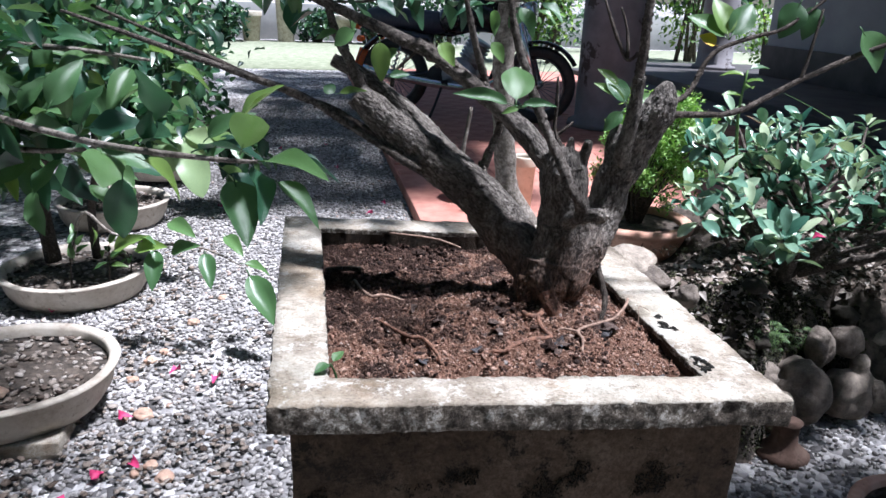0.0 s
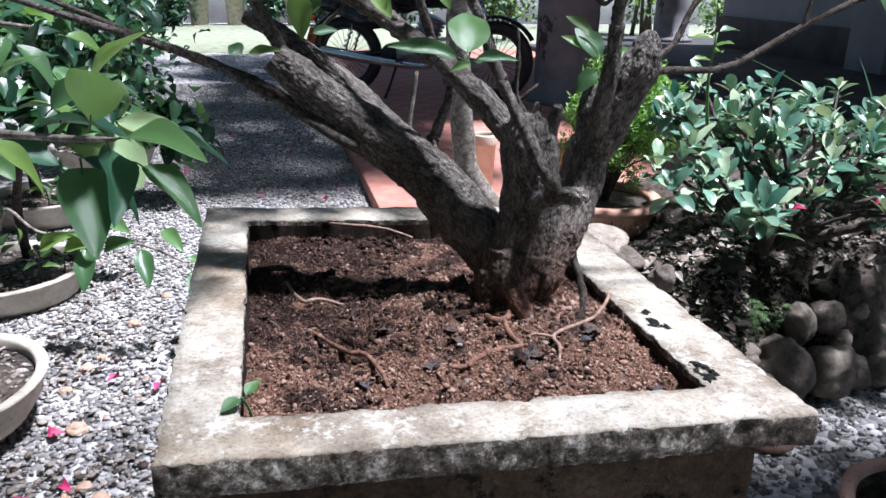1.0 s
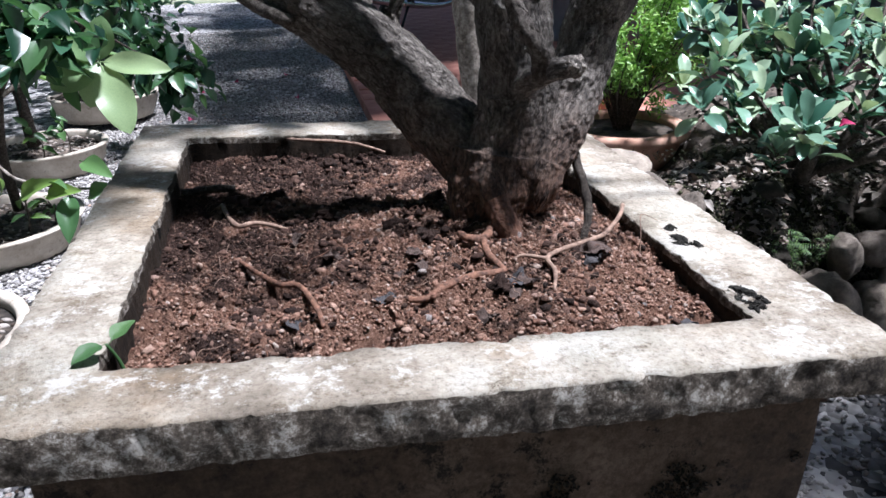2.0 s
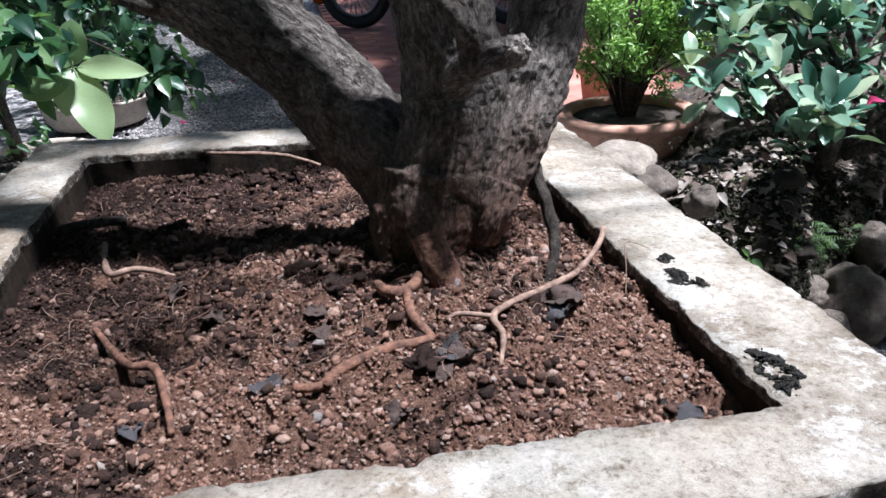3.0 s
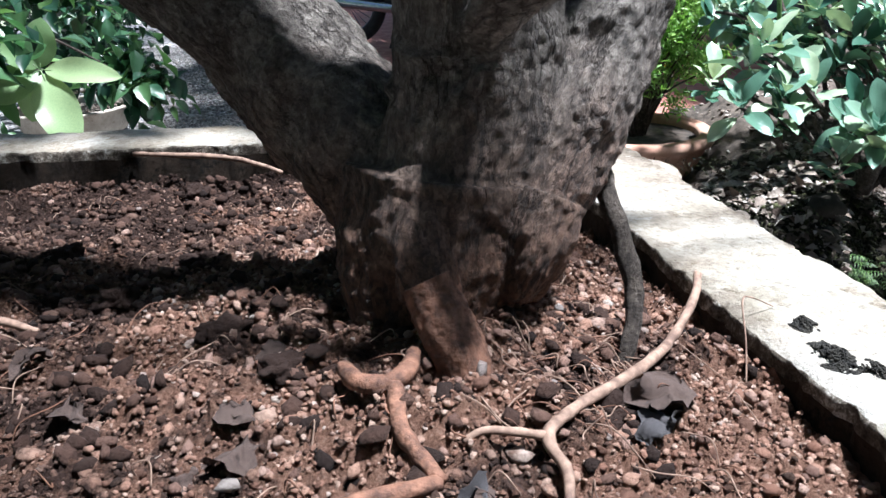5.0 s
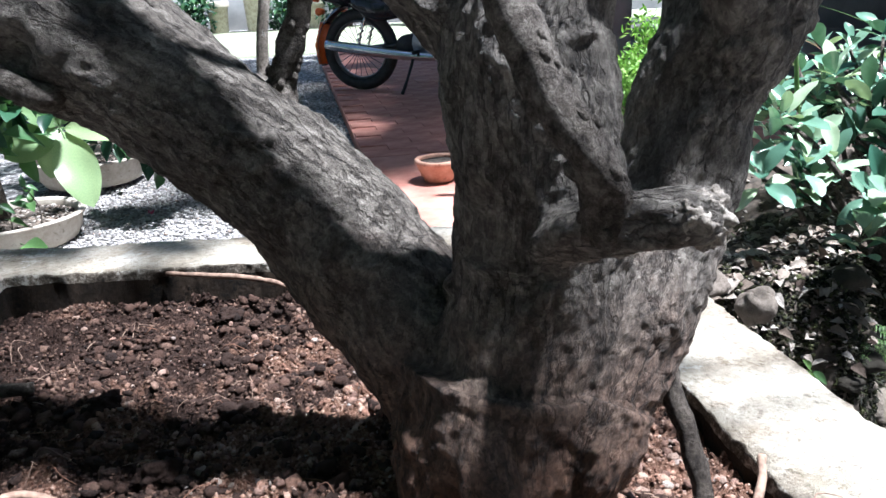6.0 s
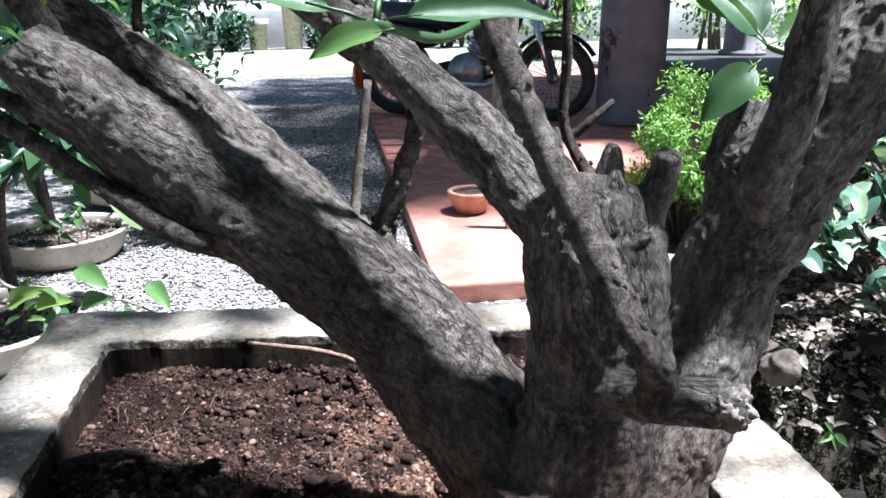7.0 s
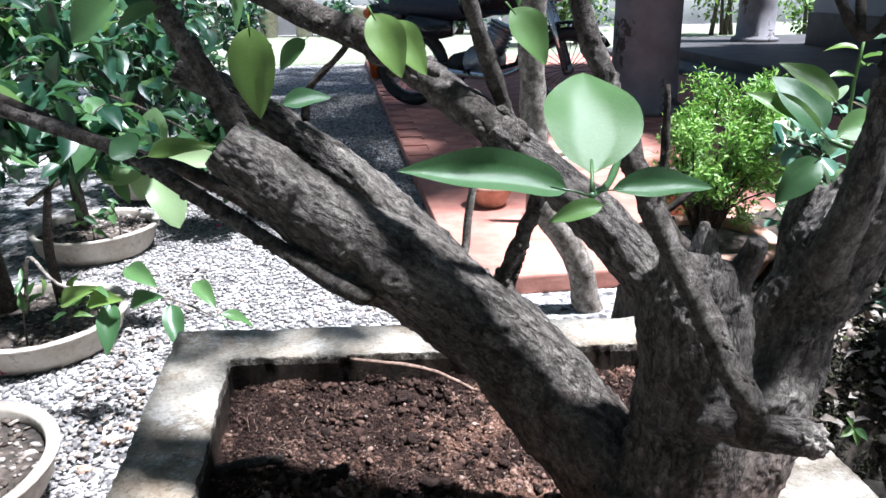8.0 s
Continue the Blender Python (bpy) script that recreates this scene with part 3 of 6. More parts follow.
paving = tagged(part("pavement", block(0.340, 2.60, 0.0, 2.6, 7.2, 0.044, 0.004), M_SLAB), "raised red brick paved strip beside the gravel path", "pavement", kind="structure")

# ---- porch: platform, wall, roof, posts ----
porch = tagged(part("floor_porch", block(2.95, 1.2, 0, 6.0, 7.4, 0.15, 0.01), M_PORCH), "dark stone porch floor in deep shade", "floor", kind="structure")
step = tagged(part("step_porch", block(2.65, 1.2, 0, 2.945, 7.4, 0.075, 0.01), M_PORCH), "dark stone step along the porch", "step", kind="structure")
wall_e = tagged(part("wall_east", block(4.2, 1.0, 0, 4.4, 6.25, 2.4, 0.004), M_WALL), "blue-grey plastered house wall in shade", "wall", kind="structure")
plinth = tagged(part("trim_plinth", block(4.16, 1.0, 0.15, 4.197, 6.25, 0.42, 0.004), M_PORCH), "dark plinth band along the wall", "trim", kind="structure")
# Both roof slabs are unseen; their extents follow where shade should fall.
roof = tagged(part("roof_porch", block(2.20, 0.92, 2.3, 6.2, 6.1, 2.42, 0.005), M_ROOF), "unseen porch roof slab along the house wall", "roof", kind="structure")
roof_bay = tagged(part("roof_bay", block(1.45, 3.0, 2.3, 2.197, 6.1, 2.42, 0.005), M_ROOF), "unseen porch roof slab on a post, shading the paving", "roof", kind="structure")


def post(x, y, r, h, z0=0.0):
    t = thing("porch_post", "round grey painted porch post with dark damp blotches", "post", (x, y, z0), "porch posts")
    V, F = lathe([(r * 1.25, 0), (r * 1.22, 0.03), (r * 1.02, 0.05), (r, 0.3), (r * 0.97, h)], 36, 0.02, x)
    o = mesh_ob("shaft", V, F, M_COL)
    o.location = (x, y, z0)
    adopt(o, t)
    return t


column = post(1.71, 3.85, 0.175, 2.245, 0.05)
post(3.98, 6.77, 0.17, 2.14, 0.152)
pilaster = tagged(part("trim_pilaster", block(4.0, 4.0, 0.152, 4.19, 4.35, 2.29, 0.01), M_WALL), "plastered pilaster on the house wall", "trim", kind="structure")

# ---- planter ----
def rim_z(x):
    return 0.528 - 0.048 * x


planter = thing("concrete_planter", "weathered square concrete planter box with a broad stained rim", "planter", (0.125, 0.16, 0))
X0, X1, Y0, Y1 = -0.037, 0.298, -0.034, 0.353
IX0, IX1, IY0, IY1 = 0.0, 0.25, 0.0, 0.312


def rim():
    """The broad rim slab: a ring of rounded section, uneven and chipped along its edges."""
    n = 190
    prof = [(0.0, -0.035), (0.0, -0.018), (0.0, -0.0045), (0.0012, -0.0012), (0.006, 0.0), (0.2, 0.0004), (0.4, 0.0006), (0.6, 0.0006), (0.8, 0.0003), (0.98, 0.0), (0.996, -0.0014), (1.0, -0.004),
            (1.003, -0.008), (1.003, -0.012), (1.0, -0.016), (0.99, -0.019), (0.5, -0.019)]
    inner, outer = [], []
    for (ax, ay, bx, by), (cx, cy, dx, dy) in zip(((IX0, IY0, IX1, IY0), (IX1, IY0, IX1, IY1), (IX1, IY1, IX0, IY1), (IX0, IY1, IX0, IY0)),
                                                  ((X0, Y0, X1, Y0), (X1, Y0, X1, Y1), (X1, Y1, X0, Y1), (X0, Y1, X0, Y0))):
        for k in range(n):
            u = k / n
            inner.append(Vector((ax + (bx - ax) * u, ay + (by - ay) * u, 0)))
            outer.append(Vector((cx + (dx - cx) * u, cy + (dy - cy) * u, 0)))
    V, F = [], []
    m, N = len(prof), len(inner)
    for a, b in zip(inner, outer):
        for u, dz in prof:
            q = a.lerp(b, u)
            q.z = rim_z(q.x) + dz
            edge = 1.0 if u < 0.01 or u > 0.97 else 0.25
            chip = max(noise.noise(q * 60) - 0.25, 0) * 0.006 + max(noise.noise(q * 170) - 0.2, 0) * 0.0035
            p = q + wob(q, 35, 0.0009 * edge) + wob(q, 150, 0.0007 * edge) + wob(q, 420, 0.0005 * edge)
            if edge == 1.0:
                p += (a.lerp(b, 0.5) - a.lerp(b, u)).normalized() * chip
            else:
                p.z -= 0.35 * chip * abs(u - 0.5)
            V.append(p)
    for i in range(N):
        j = (i + 1) % N
        for k in range(m):
            l = (k + 1) % m
            F.append((i * m + k, j * m + k, j * m + l, i * m + l))
    return V, F, m


V, F, m_rim = rim()
rim_ob = mesh_ob("rim", V, F, M_CONC, planter, "pale stained concrete rim with darker mottled edges")
rim_ob.data.materials.append(M_EDGE)
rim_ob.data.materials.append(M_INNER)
# Vertical faces take darker concretes; the inner ones carry shade in their colour.
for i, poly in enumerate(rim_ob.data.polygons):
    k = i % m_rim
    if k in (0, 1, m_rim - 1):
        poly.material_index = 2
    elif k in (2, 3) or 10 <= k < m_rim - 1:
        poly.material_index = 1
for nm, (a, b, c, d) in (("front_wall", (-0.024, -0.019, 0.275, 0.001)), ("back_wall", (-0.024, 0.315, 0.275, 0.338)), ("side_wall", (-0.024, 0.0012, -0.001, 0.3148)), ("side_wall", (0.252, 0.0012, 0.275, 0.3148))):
    part(nm, block(a, b, 0.0, c, d, 0.502, 0.003, 14, 0.0018, a * 50), M_BOX, planter, "dark brown concrete wall streaked with moss")

wx, wz = rng.uniform(-0.02, 0.272, 60000), rng.uniform(0.25, 0.495, 60000)
keep = np.array([noise.fractal(Vector((x * 26, 0, z * 34)), 0.8, 2.0, 4) > 0.34 + 0.5 * max(z - 0.46, 0) / 0.03 for x, z in zip(wx, wz)])
wx, wz = wx[keep][:14000], wz[keep][:14000]
tagged(pebbles("wall_moss", np.c_[wx, -0.0195 - rng.uniform(0, 0.0012, len(wx)), wz], rng.uniform(0.0003, 0.0010, len(wx)), M_WMOSS, planter, 1.0, rng), "crusts of dry black moss", kind="stuff")

# black moss cushions on the rim
for x, y, r in ((0.2585, 0.020, 0.0050), (0.262, 0.013, 0.0033), (0.261, 0.082, 0.0046), (0.2655, 0.075, 0.0032), (0.264, 0.098, 0.0028), (0.2575, 0.008, 0.0035)):
    k = int(4200 * (r / 0.006) ** 2)
    a, rr = rng.uniform(0, 6.28, k), r * 1.25 * np.sqrt(rng.uniform(0, 1, k))
    c = np.c_[x + rr * np.cos(a), y + rr * np.sin(a) * 1.35, rim_z(x) + 0.0004 + 0.0028 * rng.uniform(0, 1, k) * np.clip(1 - rr / r / 1.3, 0, 1)]
    c = c[[noise.noise(Vector(q) * 330) + 0.55 * noise.noise(Vector(q) * 900) > -0.20 + 0.7 * max(s / r - 0.5, 0) for q, s in zip(c, rr)]]
    tagged(pebbles("moss_cushion", c, rng.uniform(0.00022, 0.00055, len(c)), M_MOSS, planter, 1.0, rng), "dry black moss cushion", kind="stuff")


# ---- soil ----
def soil_z(x, y):
    mound = 0.024 * math.exp(-(((x - 0.165) / 0.075) ** 2 + ((y - 0.105) / 0.08) ** 2))
    p = Vector((x, y, 0))
    clods = 0.6 + 0.6 * noise.noise(p * 26)
    h = 0.5095 + mound - 0.010 * x / 0.25 + 0.0035 * noise.noise(p * 16)
    h += 0.0040 * max(noise.noise(p * 75 + Vector((4, 0, 0))), -0.25) * clods * 2.4
    h += 0.0038 * noise.noise(p * 170) * clods + 0.0030 * abs(noise.noise(p * 330)) + 0.0016 * noise.noise(p * 700)
    return h


nx, ny = 330, 400
V = [(-0.004 + 0.258 * i / nx, -0.004 + 0.32 * j / ny, 0) for j in range(ny + 1) for i in range(nx + 1)]
V = [(x, y, soil_z(x, y)) for x, y, _ in V]
F = [(j * (nx + 1) + i, j * (nx + 1) + i + 1, (j + 1) * (nx + 1) + i + 1, (j + 1) * (nx + 1) + i) for j in range(ny) for i in range(nx)]
soil = mesh_ob("soil", V, F, M_SOIL, None, "", False)
tagged(soil, "freshly dug reddish brown soil filling the planter", "soil", kind="stuff")
cp = scatter(42000, 0.001, 0.249, 0.001, 0.311)
cs = 0.0004 + 0.0008 * rng.uniform(0, 1, len(cp)) ** 2 + np.where(rng.uniform(0, 1, len(cp)) > 0.972, rng.uniform(0.0004, 0.0017, len(cp)), 0)
tagged(pebbles("soil_crumbs", [(x, y, soil_z(x, y) + s * 0.35) for (x, y), s in zip(cp, cs)], cs, M_CRUMB, soil, 0.85, rng), "reddish soil crumbs and grit", kind="stuff")
cp = np.concatenate([scatter(5000, 0.002, 0.248, 0.002, 0.312, lambda x, y: noise.noise(Vector((x, y, 7)) * 30) + 3.2 * (x - 0.10) - 3.0 * (y - 0.10) > 0.05), scatter(900, 0.002, 0.248, 0.002, 0.312)])
cs = 0.0005 + 0.0017 * rng.uniform(0, 1, len(cp)) ** 3.5
tagged(pebbles("soil_grit", [(x, y, soil_z(x, y) + s * 0.4) for (x, y), s in zip(cp, cs)], cs, M_GRIT, soil, 0.9, rng), "pinkish laterite grit and small pebbles", kind="stuff")
cp = scatter(1100, 0.005, 0.245, 0.005, 0.307, lambda x, y: noise.noise(Vector((x, y, 11)) * 20) > -0.15)
cs = 0.0011 + 0.0024 * rng.uniform(0, 1, len(cp)) ** 2.5
tagged(pebbles("soil_lumps", [(x, y, soil_z(x, y) + s * 0.15) for (x, y), s in zip(cp, cs)], cs, M_CRUMB, soil, 0.75, rng), "crumbling lumps of dug soil", kind="stuff")
cp = scatter(4200, 0.004, 0.246, 0.004, 0.305, lambda x, y: noise.noise(Vector((x, y, 3)) * 24) > 0.0)
cs = 0.0007 + 0.0030 * rng.uniform(0, 1, len(cp)) ** 2.5
tagged(pebbles("dark_clods", [(x, y, soil_z(x, y) + s * 0.3) for (x, y), s in zip(cp, cs)], cs, M_CLOD, soil, 0.8, rng), "dark crumbly humus clods", kind="stuff")

# ---- the tree in the planter ----
tree = thing("stump_tree", "old thick-trunked dwarf tree with pruned limbs and rough grey bark", "tree", (0.17, 0.115, 0.51))
LIMB_AXES = [
    ([(0.171, 0.121, 0.496), (0.172, 0.121, 0.522), (0.175, 0.123, 0.540), (0.178, 0.125, 0.558)], [0.0215, 0.0222, 0.0250, 0.0250]),
    ([(0.172, 0.130, 0.543), (0.160, 0.150, 0.560), (0.152, 0.160, 0.568), (0.142, 0.169, 0.582), (0.127, 0.175, 0.599), (0.106, 0.180, 0.616), (0.083, 0.183, 0.633), (0.058, 0.187, 0.651), (0.040, 0.190, 0.667), (0.028, 0.191, 0.678)],
     [0.0195, 0.0205, 0.0205, 0.0195, 0.0188, 0.0180, 0.0166, 0.0140, 0.0118, 0.0100]),
    ([(0.180, 0.122, 0.550), (0.1880, 0.128, 0.5825), (0.187, 0.126, 0.601), (0.184, 0.125, 0.619), (0.183, 0.126, 0.633), (0.184, 0.126, 0.642), (0.1850, 0.127, 0.646)], [0.0205, 0.0206, 0.0192, 0.0180, 0.0168, 0.0140, 0.0085]),
    ([(0.192, 0.115, 0.540), (0.199, 0.119, 0.555), (0.211, 0.126, 0.574), (0.2235, 0.134, 0.596), (0.231, 0.138, 0.617), (0.239, 0.135, 0.638), (0.248, 0.130, 0.660), (0.256, 0.125, 0.681), (0.258, 0.123, 0.692), (0.2585, 0.122, 0.699)],
     [0.0120, 0.0150, 0.0155, 0.0142, 0.0146, 0.0154, 0.0146, 0.0125, 0.0080, 0.0025]),
    ([(0.188, 0.108, 0.532), (0.192, 0.108, 0.541), (0.198, 0.112, 0.553)], [0.0085, 0.0108, 0.0115]),
    ([(0.184, 0.118, 0.590), (0.1855, 0.103, 0.597), (0.188, 0.090, 0.603), (0.195, 0.079, 0.607), (0.1985, 0.0745, 0.6085), (0.200, 0.073, 0.609)], [0.0060, 0.0058, 0.0055, 0.0052, 0.0044, 0.0022]),
    ([(0.169, 0.112, 0.562), (0.1675, 0.1050, 0.551), (0.1675, 0.0995, 0.5430), (0.1680, 0.0955, 0.5385)], [0.0050, 0.0064, 0.0068, 0.0066]),
    ([(0.128, 0.188, 0.606), (0.108, 0.199, 0.627), (0.086, 0.205, 0.647), (0.060, 0.210, 0.670), (0.030, 0.214, 0.692), (0.010, 0.217, 0.702)], [0.0060, 0.0086, 0.0086, 0.0078, 0.0065, 0.0048]),
    ([(0.226, 0.140, 0.628), (0.2285, 0.142, 0.645), (0.232, 0.143, 0.657), (0.2335, 0.143, 0.663)], [0.0040, 0.0064, 0.0062, 0.0042]),
    ([(0.194, 0.125, 0.626), (0.196, 0.120, 0.640), (0.197, 0.116, 0.650), (0.1968, 0.114, 0.655)], [0.0070, 0.0044, 0.0038, 0.0030]),
    ([(0.178, 0.128, 0.628), (0.160, 0.138, 0.650), (0.143, 0.148, 0.667), (0.123, 0.158, 0.685)], [0.0095, 0.0082, 0.0075, 0.0066]),
    ([(0.236, 0.132, 0.625), (0.2285, 0.1235, 0.644), (0.2292, 0.116, 0.663), (0.2302, 0.113, 0.683), (0.230, 0.111, 0.703)], [0.0060, 0.0066, 0.0058, 0.0050, 0.0044]),
    ([(0.176, 0.124, 0.632), (0.172, 0.122, 0.648), (0.1703, 0.121, 0.661)], [0.0048, 0.0030, 0.0010]),
    ([(0.190, 0.136, 0.630), (0.192, 0.139, 0.645), (0.1925, 0.140, 0.653)], [0.0052, 0.0036, 0.0014]),
    ([(0.184, 0.118, 0.632), (0.184, 0.116, 0.645), (0.1845, 0.115, 0.651)], [0.0046, 0.0030, 0.0012]),
    ([(0.188, 0.127, 0.636), (0.189, 0.128, 0.648), (0.189, 0.128, 0.6545)], [0.0042, 0.0026, 0.0010]),
]
limbs = [bark_tube(p, r, 3.7 * i, 150 if max(r) > 0.011 else 64, 46) for i, (p, r) in enumerate(LIMB_AXES)]
V, F = merged(*[(v, f) for v, f, g in limbs])
raw = mesh_ob("trunk_raw", V, F, M_BARK)
rm = raw.modifiers.new("fuse", "REMESH")
rm.mode, rm.voxel_size, rm.use_smooth_shade = "VOXEL", 0.00062, True
sm = raw.modifiers.new("soften", "SMOOTH")
sm.factor, sm.iterations = 0.5, 2
fused = bpy.data.meshes.new_from_object(raw.evaluated_get(bpy.context.evaluated_depsgraph_get()))
fused.name = "trunk"
grain = [q for v, f, g in limbs for q in g]
tree_of = kdtree.KDTree(len(V))
for i, v in enumerate(V):
    tree_of.insert(v, i)
tree_of.balance()
KNOTS = [((0.0724, 0.1687, 0.6339), 0.0085), ((0.1217, 0.1547, 0.6069), 0.0080), ((0.1774, 0.1032, 0.5809), 0.0060), ((0.1306, 0.1426, 0.5945), 0.0050), ((0.2255, 0.1180, 0.6240), 0.0070), ((0.1850, 0.1110, 0.6180), 0.0060)]
co, no = np.empty(len(fused.vertices) * 3), np.empty(len(fused.vertices) * 3)
fused.vertices.foreach_get("co", co)
fused.vertices.foreach_get("normal", no)
co, no = co.reshape(-1, 3), no.reshape(-1, 3)
points = [Vector(q) for q in co]
for c, r in KNOTS:
    dist = np.linalg.norm(co - np.array(c), axis=1) / r
    for k in np.nonzero(dist < 1.6)[0]:
        d = dist[k] * (1 + 0.25 * noise.noise(points[k] * 260))
        co[k] += no[k] * (0.0016 * math.exp(-((d - 0.75) / 0.28) ** 2) - 0.0020 * math.exp(-(d / 0.42) ** 2)) * (r / 0.008)
fused.vertices.foreach_set("co", co.ravel())
fused.update()
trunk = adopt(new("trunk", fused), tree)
set_grain(trunk, [grain[tree_of.find(q)[1]] for q in points])
bpy.data.objects.remove(raw)
V, F, _g = bark_tube([(0.1665, 0.0950, 0.5425), (0.168, 0.0930, 0.5385), (0.1700, 0.0890, 0.5335), (0.1718, 0.0852, 0.5285), (0.1728, 0.0832, 0.5220), (0.1730, 0.0828, 0.515)], [0.0056, 0.0060, 0.0061, 0.0059, 0.0056, 0.0048], 41.0, 56, 30, 0.9)
mesh_ob("root_stub", V, F, M_ROOT, tree, "thick peeled brown root end at the trunk's foot")


knob = bmesh.new()
bmesh.ops.create_icosphere(knob, subdivisions=5, radius=1.0, matrix=Matrix())
for v in knob.verts:
    d = v.co.normalized()
    v.co = Vector((0.1975, 0.0755, 0.608)) + d * 0.0046 * (1 + 0.40 * noise.noise(d * 1.7) + 0.28 * noise.noise(d * 4.5) - 0.2 * abs(noise.noise(d * 9)))
part("broken_end", knob, M_PALE, tree, "pale splintered end of a cut limb")


def branch(points, radii, mat=M_TWIG, name="branch", parent=None, sides=8, rough=0.35, rs=220, steps=5, label=""):
    V, F = tube(points, radii, sides, rough, rs, steps)
    if parent is None and max(radii) > 0.0022 and name == "branch":
        q = random.Random(len(V) + int(points[0][0] * 1e4))
        P = [Vector(p) for p in points]
        for k in range(int(sum((b - a).length for a, b in zip(P, P[1:])) * 420)):
            i = q.randrange(len(P) - 1)
            u = q.random()
            ax = (P[i + 1] - P[i]).normalized()
            r = radii[i] * (1 - u) + radii[i + 1] * u
            out = ax.cross(rand_unit(q)).normalized()
            c = P[i].lerp(P[i + 1], u) + out * r * 0.95
            s = r * q.uniform(0.16, 0.38)
            o = len(V)
            V += [c + Vector(w) * s + ax * (w @ np.array(ax)) * s * 0.6 for w in ICO_V]
            F += [tuple(int(j) + o for j in f) for f in ICO_F]
    return mesh_ob(name, V, F, mat, parent or tree, label)


branch([(0.188, 0.088, 0.603), (0.1830, 0.0855, 0.616), (0.176, 0.090, 0.628), (0.171, 0.095, 0.641), (0.165, 0.102, 0.655), (0.158, 0.107, 0.670), (0.152, 0.111, 0.686), (0.145, 0.113, 0.705), (0.138, 0.116, 0.723), (0.130, 0.118, 0.76), (0.125, 0.12, 0.82)],
       [0.0052, 0.0043, 0.0040, 0.0038, 0.0037, 0.0036, 0.0034, 0.0032, 0.0030, 0.0026, 0.0018], M_BARK_B, sides=14)
branch([(0.130, 0.154, 0.679), (0.123, 0.158, 0.685), (0.103, 0.172, 0.700), (0.083, 0.186, 0.713), (0.061, 0.200, 0.722), (0.0, 0.235, 0.748), (-0.05, 0.25, 0.77)],
       [0.0066, 0.0064, 0.0060, 0.0055, 0.0048, 0.0036, 0.0025], M_BARK_B, sides=14)
branch([(0.131, 0.180, 0.616), (0.133, 0.180, 0.624), (0.139, 0.178, 0.641), (0.1435, 0.176, 0.656), (0.1385, 0.172, 0.667), (0.131, 0.167, 0.683), (0.122, 0.162, 0.705), (0.113, 0.157, 0.73), (0.10, 0.155, 0.78)],
       [0.0052, 0.0040, 0.0031, 0.0031, 0.0032, 0.0030, 0.0028, 0.0024, 0.0015], M_BARK_B, sides=12)
branch([(0.078, 0.174, 0.622), (0.070, 0.169, 0.625), (0.032, 0.188, 0.647), (-0.013, 0.210, 0.672), (-0.054, 0.230, 0.684), (-0.124, 0.26, 0.704), (-0.22, 0.31, 0.73)],
       [0.0045, 0.0034, 0.0032, 0.0030, 0.0028, 0.0024, 0.0015], M_BARK_B)
branch([(0.066, 0.196, 0.628), (0.056, 0.200, 0.634), (0.015, 0.215, 0.659), (-0.031, 0.230, 0.675), (-0.10, 0.27, 0.70), (-0.20, 0.33, 0.735)],
       [0.0034, 0.0030, 0.0028, 0.0025, 0.002, 0.0013])
branch([(0.036, 0.200, 0.672), (0.023, 0.200, 0.703), (0.012, 0.200, 0.724), (0.0, 0.20, 0.77)], [0.0050, 0.0040, 0.0034, 0.002], M_BARK_B)
branch([(0.230, 0.111, 0.698), (0.2305, 0.110, 0.732), (0.231, 0.11, 0.760), (0.232, 0.11, 0.80)], [0.0042, 0.0034, 0.003, 0.002])
branch([(0.254, 0.128, 0.672), (0.268, 0.124, 0.674), (0.325, 0.135, 0.675), (0.378, 0.136, 0.701), (0.445, 0.133, 0.730), (0.52, 0.13, 0.75)], [0.0036, 0.0026, 0.0023, 0.0022, 0.0020, 0.0015])
branch([(0.262, 0.135, 0.682), (0.287, 0.146, 0.686), (0.307, 0.153, 0.717), (0.334, 0.152, 0.730), (0.365, 0.149, 0.740), (0.40, 0.15, 0.765)], [0.0026, 0.0022, 0.0020, 0.0018, 0.0015, 0.001])
branch([(0.228, 0.113, 0.720), (0.221, 0.115, 0.715), (0.213, 0.121, 0.731), (0.205, 0.132, 0.758)], [0.0016, 0.0016, 0.0014, 0.001])
branch([(0.221, 0.115, 0.715), (0.221, 0.121, 0.735), (0.217, 0.127, 0.751)], [0.0014, 0.0012, 0.0008])
branch([(0.192, 0.150, 0.638), (0.185, 0.160, 0.655), (0.185, 0.160, 0.676), (0.184, 0.160, 0.697)], [0.0024, 0.0016, 0.0014, 0.0010], rough=0.6, rs=400)
branch([(0.185, 0.160, 0.650), (0.192, 0.158, 0.656), (0.199, 0.158, 0.662)], [0.0016, 0.0014, 0.0008], rough=0.6, rs=400)
branch([(0.1225, 0.232, 0.600), (0.1270, 0.234, 0.632), (0.1315, 0.235, 0.662)], [0.0022, 0.0020, 0.0016], M_PALE)
branch([(0.058, 0.206, 0.682), (0.060, 0.205, 0.694), (0.072, 0.203, 0.706), (0.080, 0.200, 0.716)], [0.0016, 0.0014, 0.0012, 0.0009], rough=0.5)
branch([(0.378, 0.136, 0.702), (0.383, 0.137, 0.725), (0.389, 0.14, 0.755)], [0.0018, 0.0014, 0.001])
# Unseen twig added to carry the cluster that shades the trunk.
branch([(0.232, 0.11, 0.795), (0.255, 0.095, 0.825), (0.282, 0.068, 0.85)], [0.002, 0.0016, 0.001])
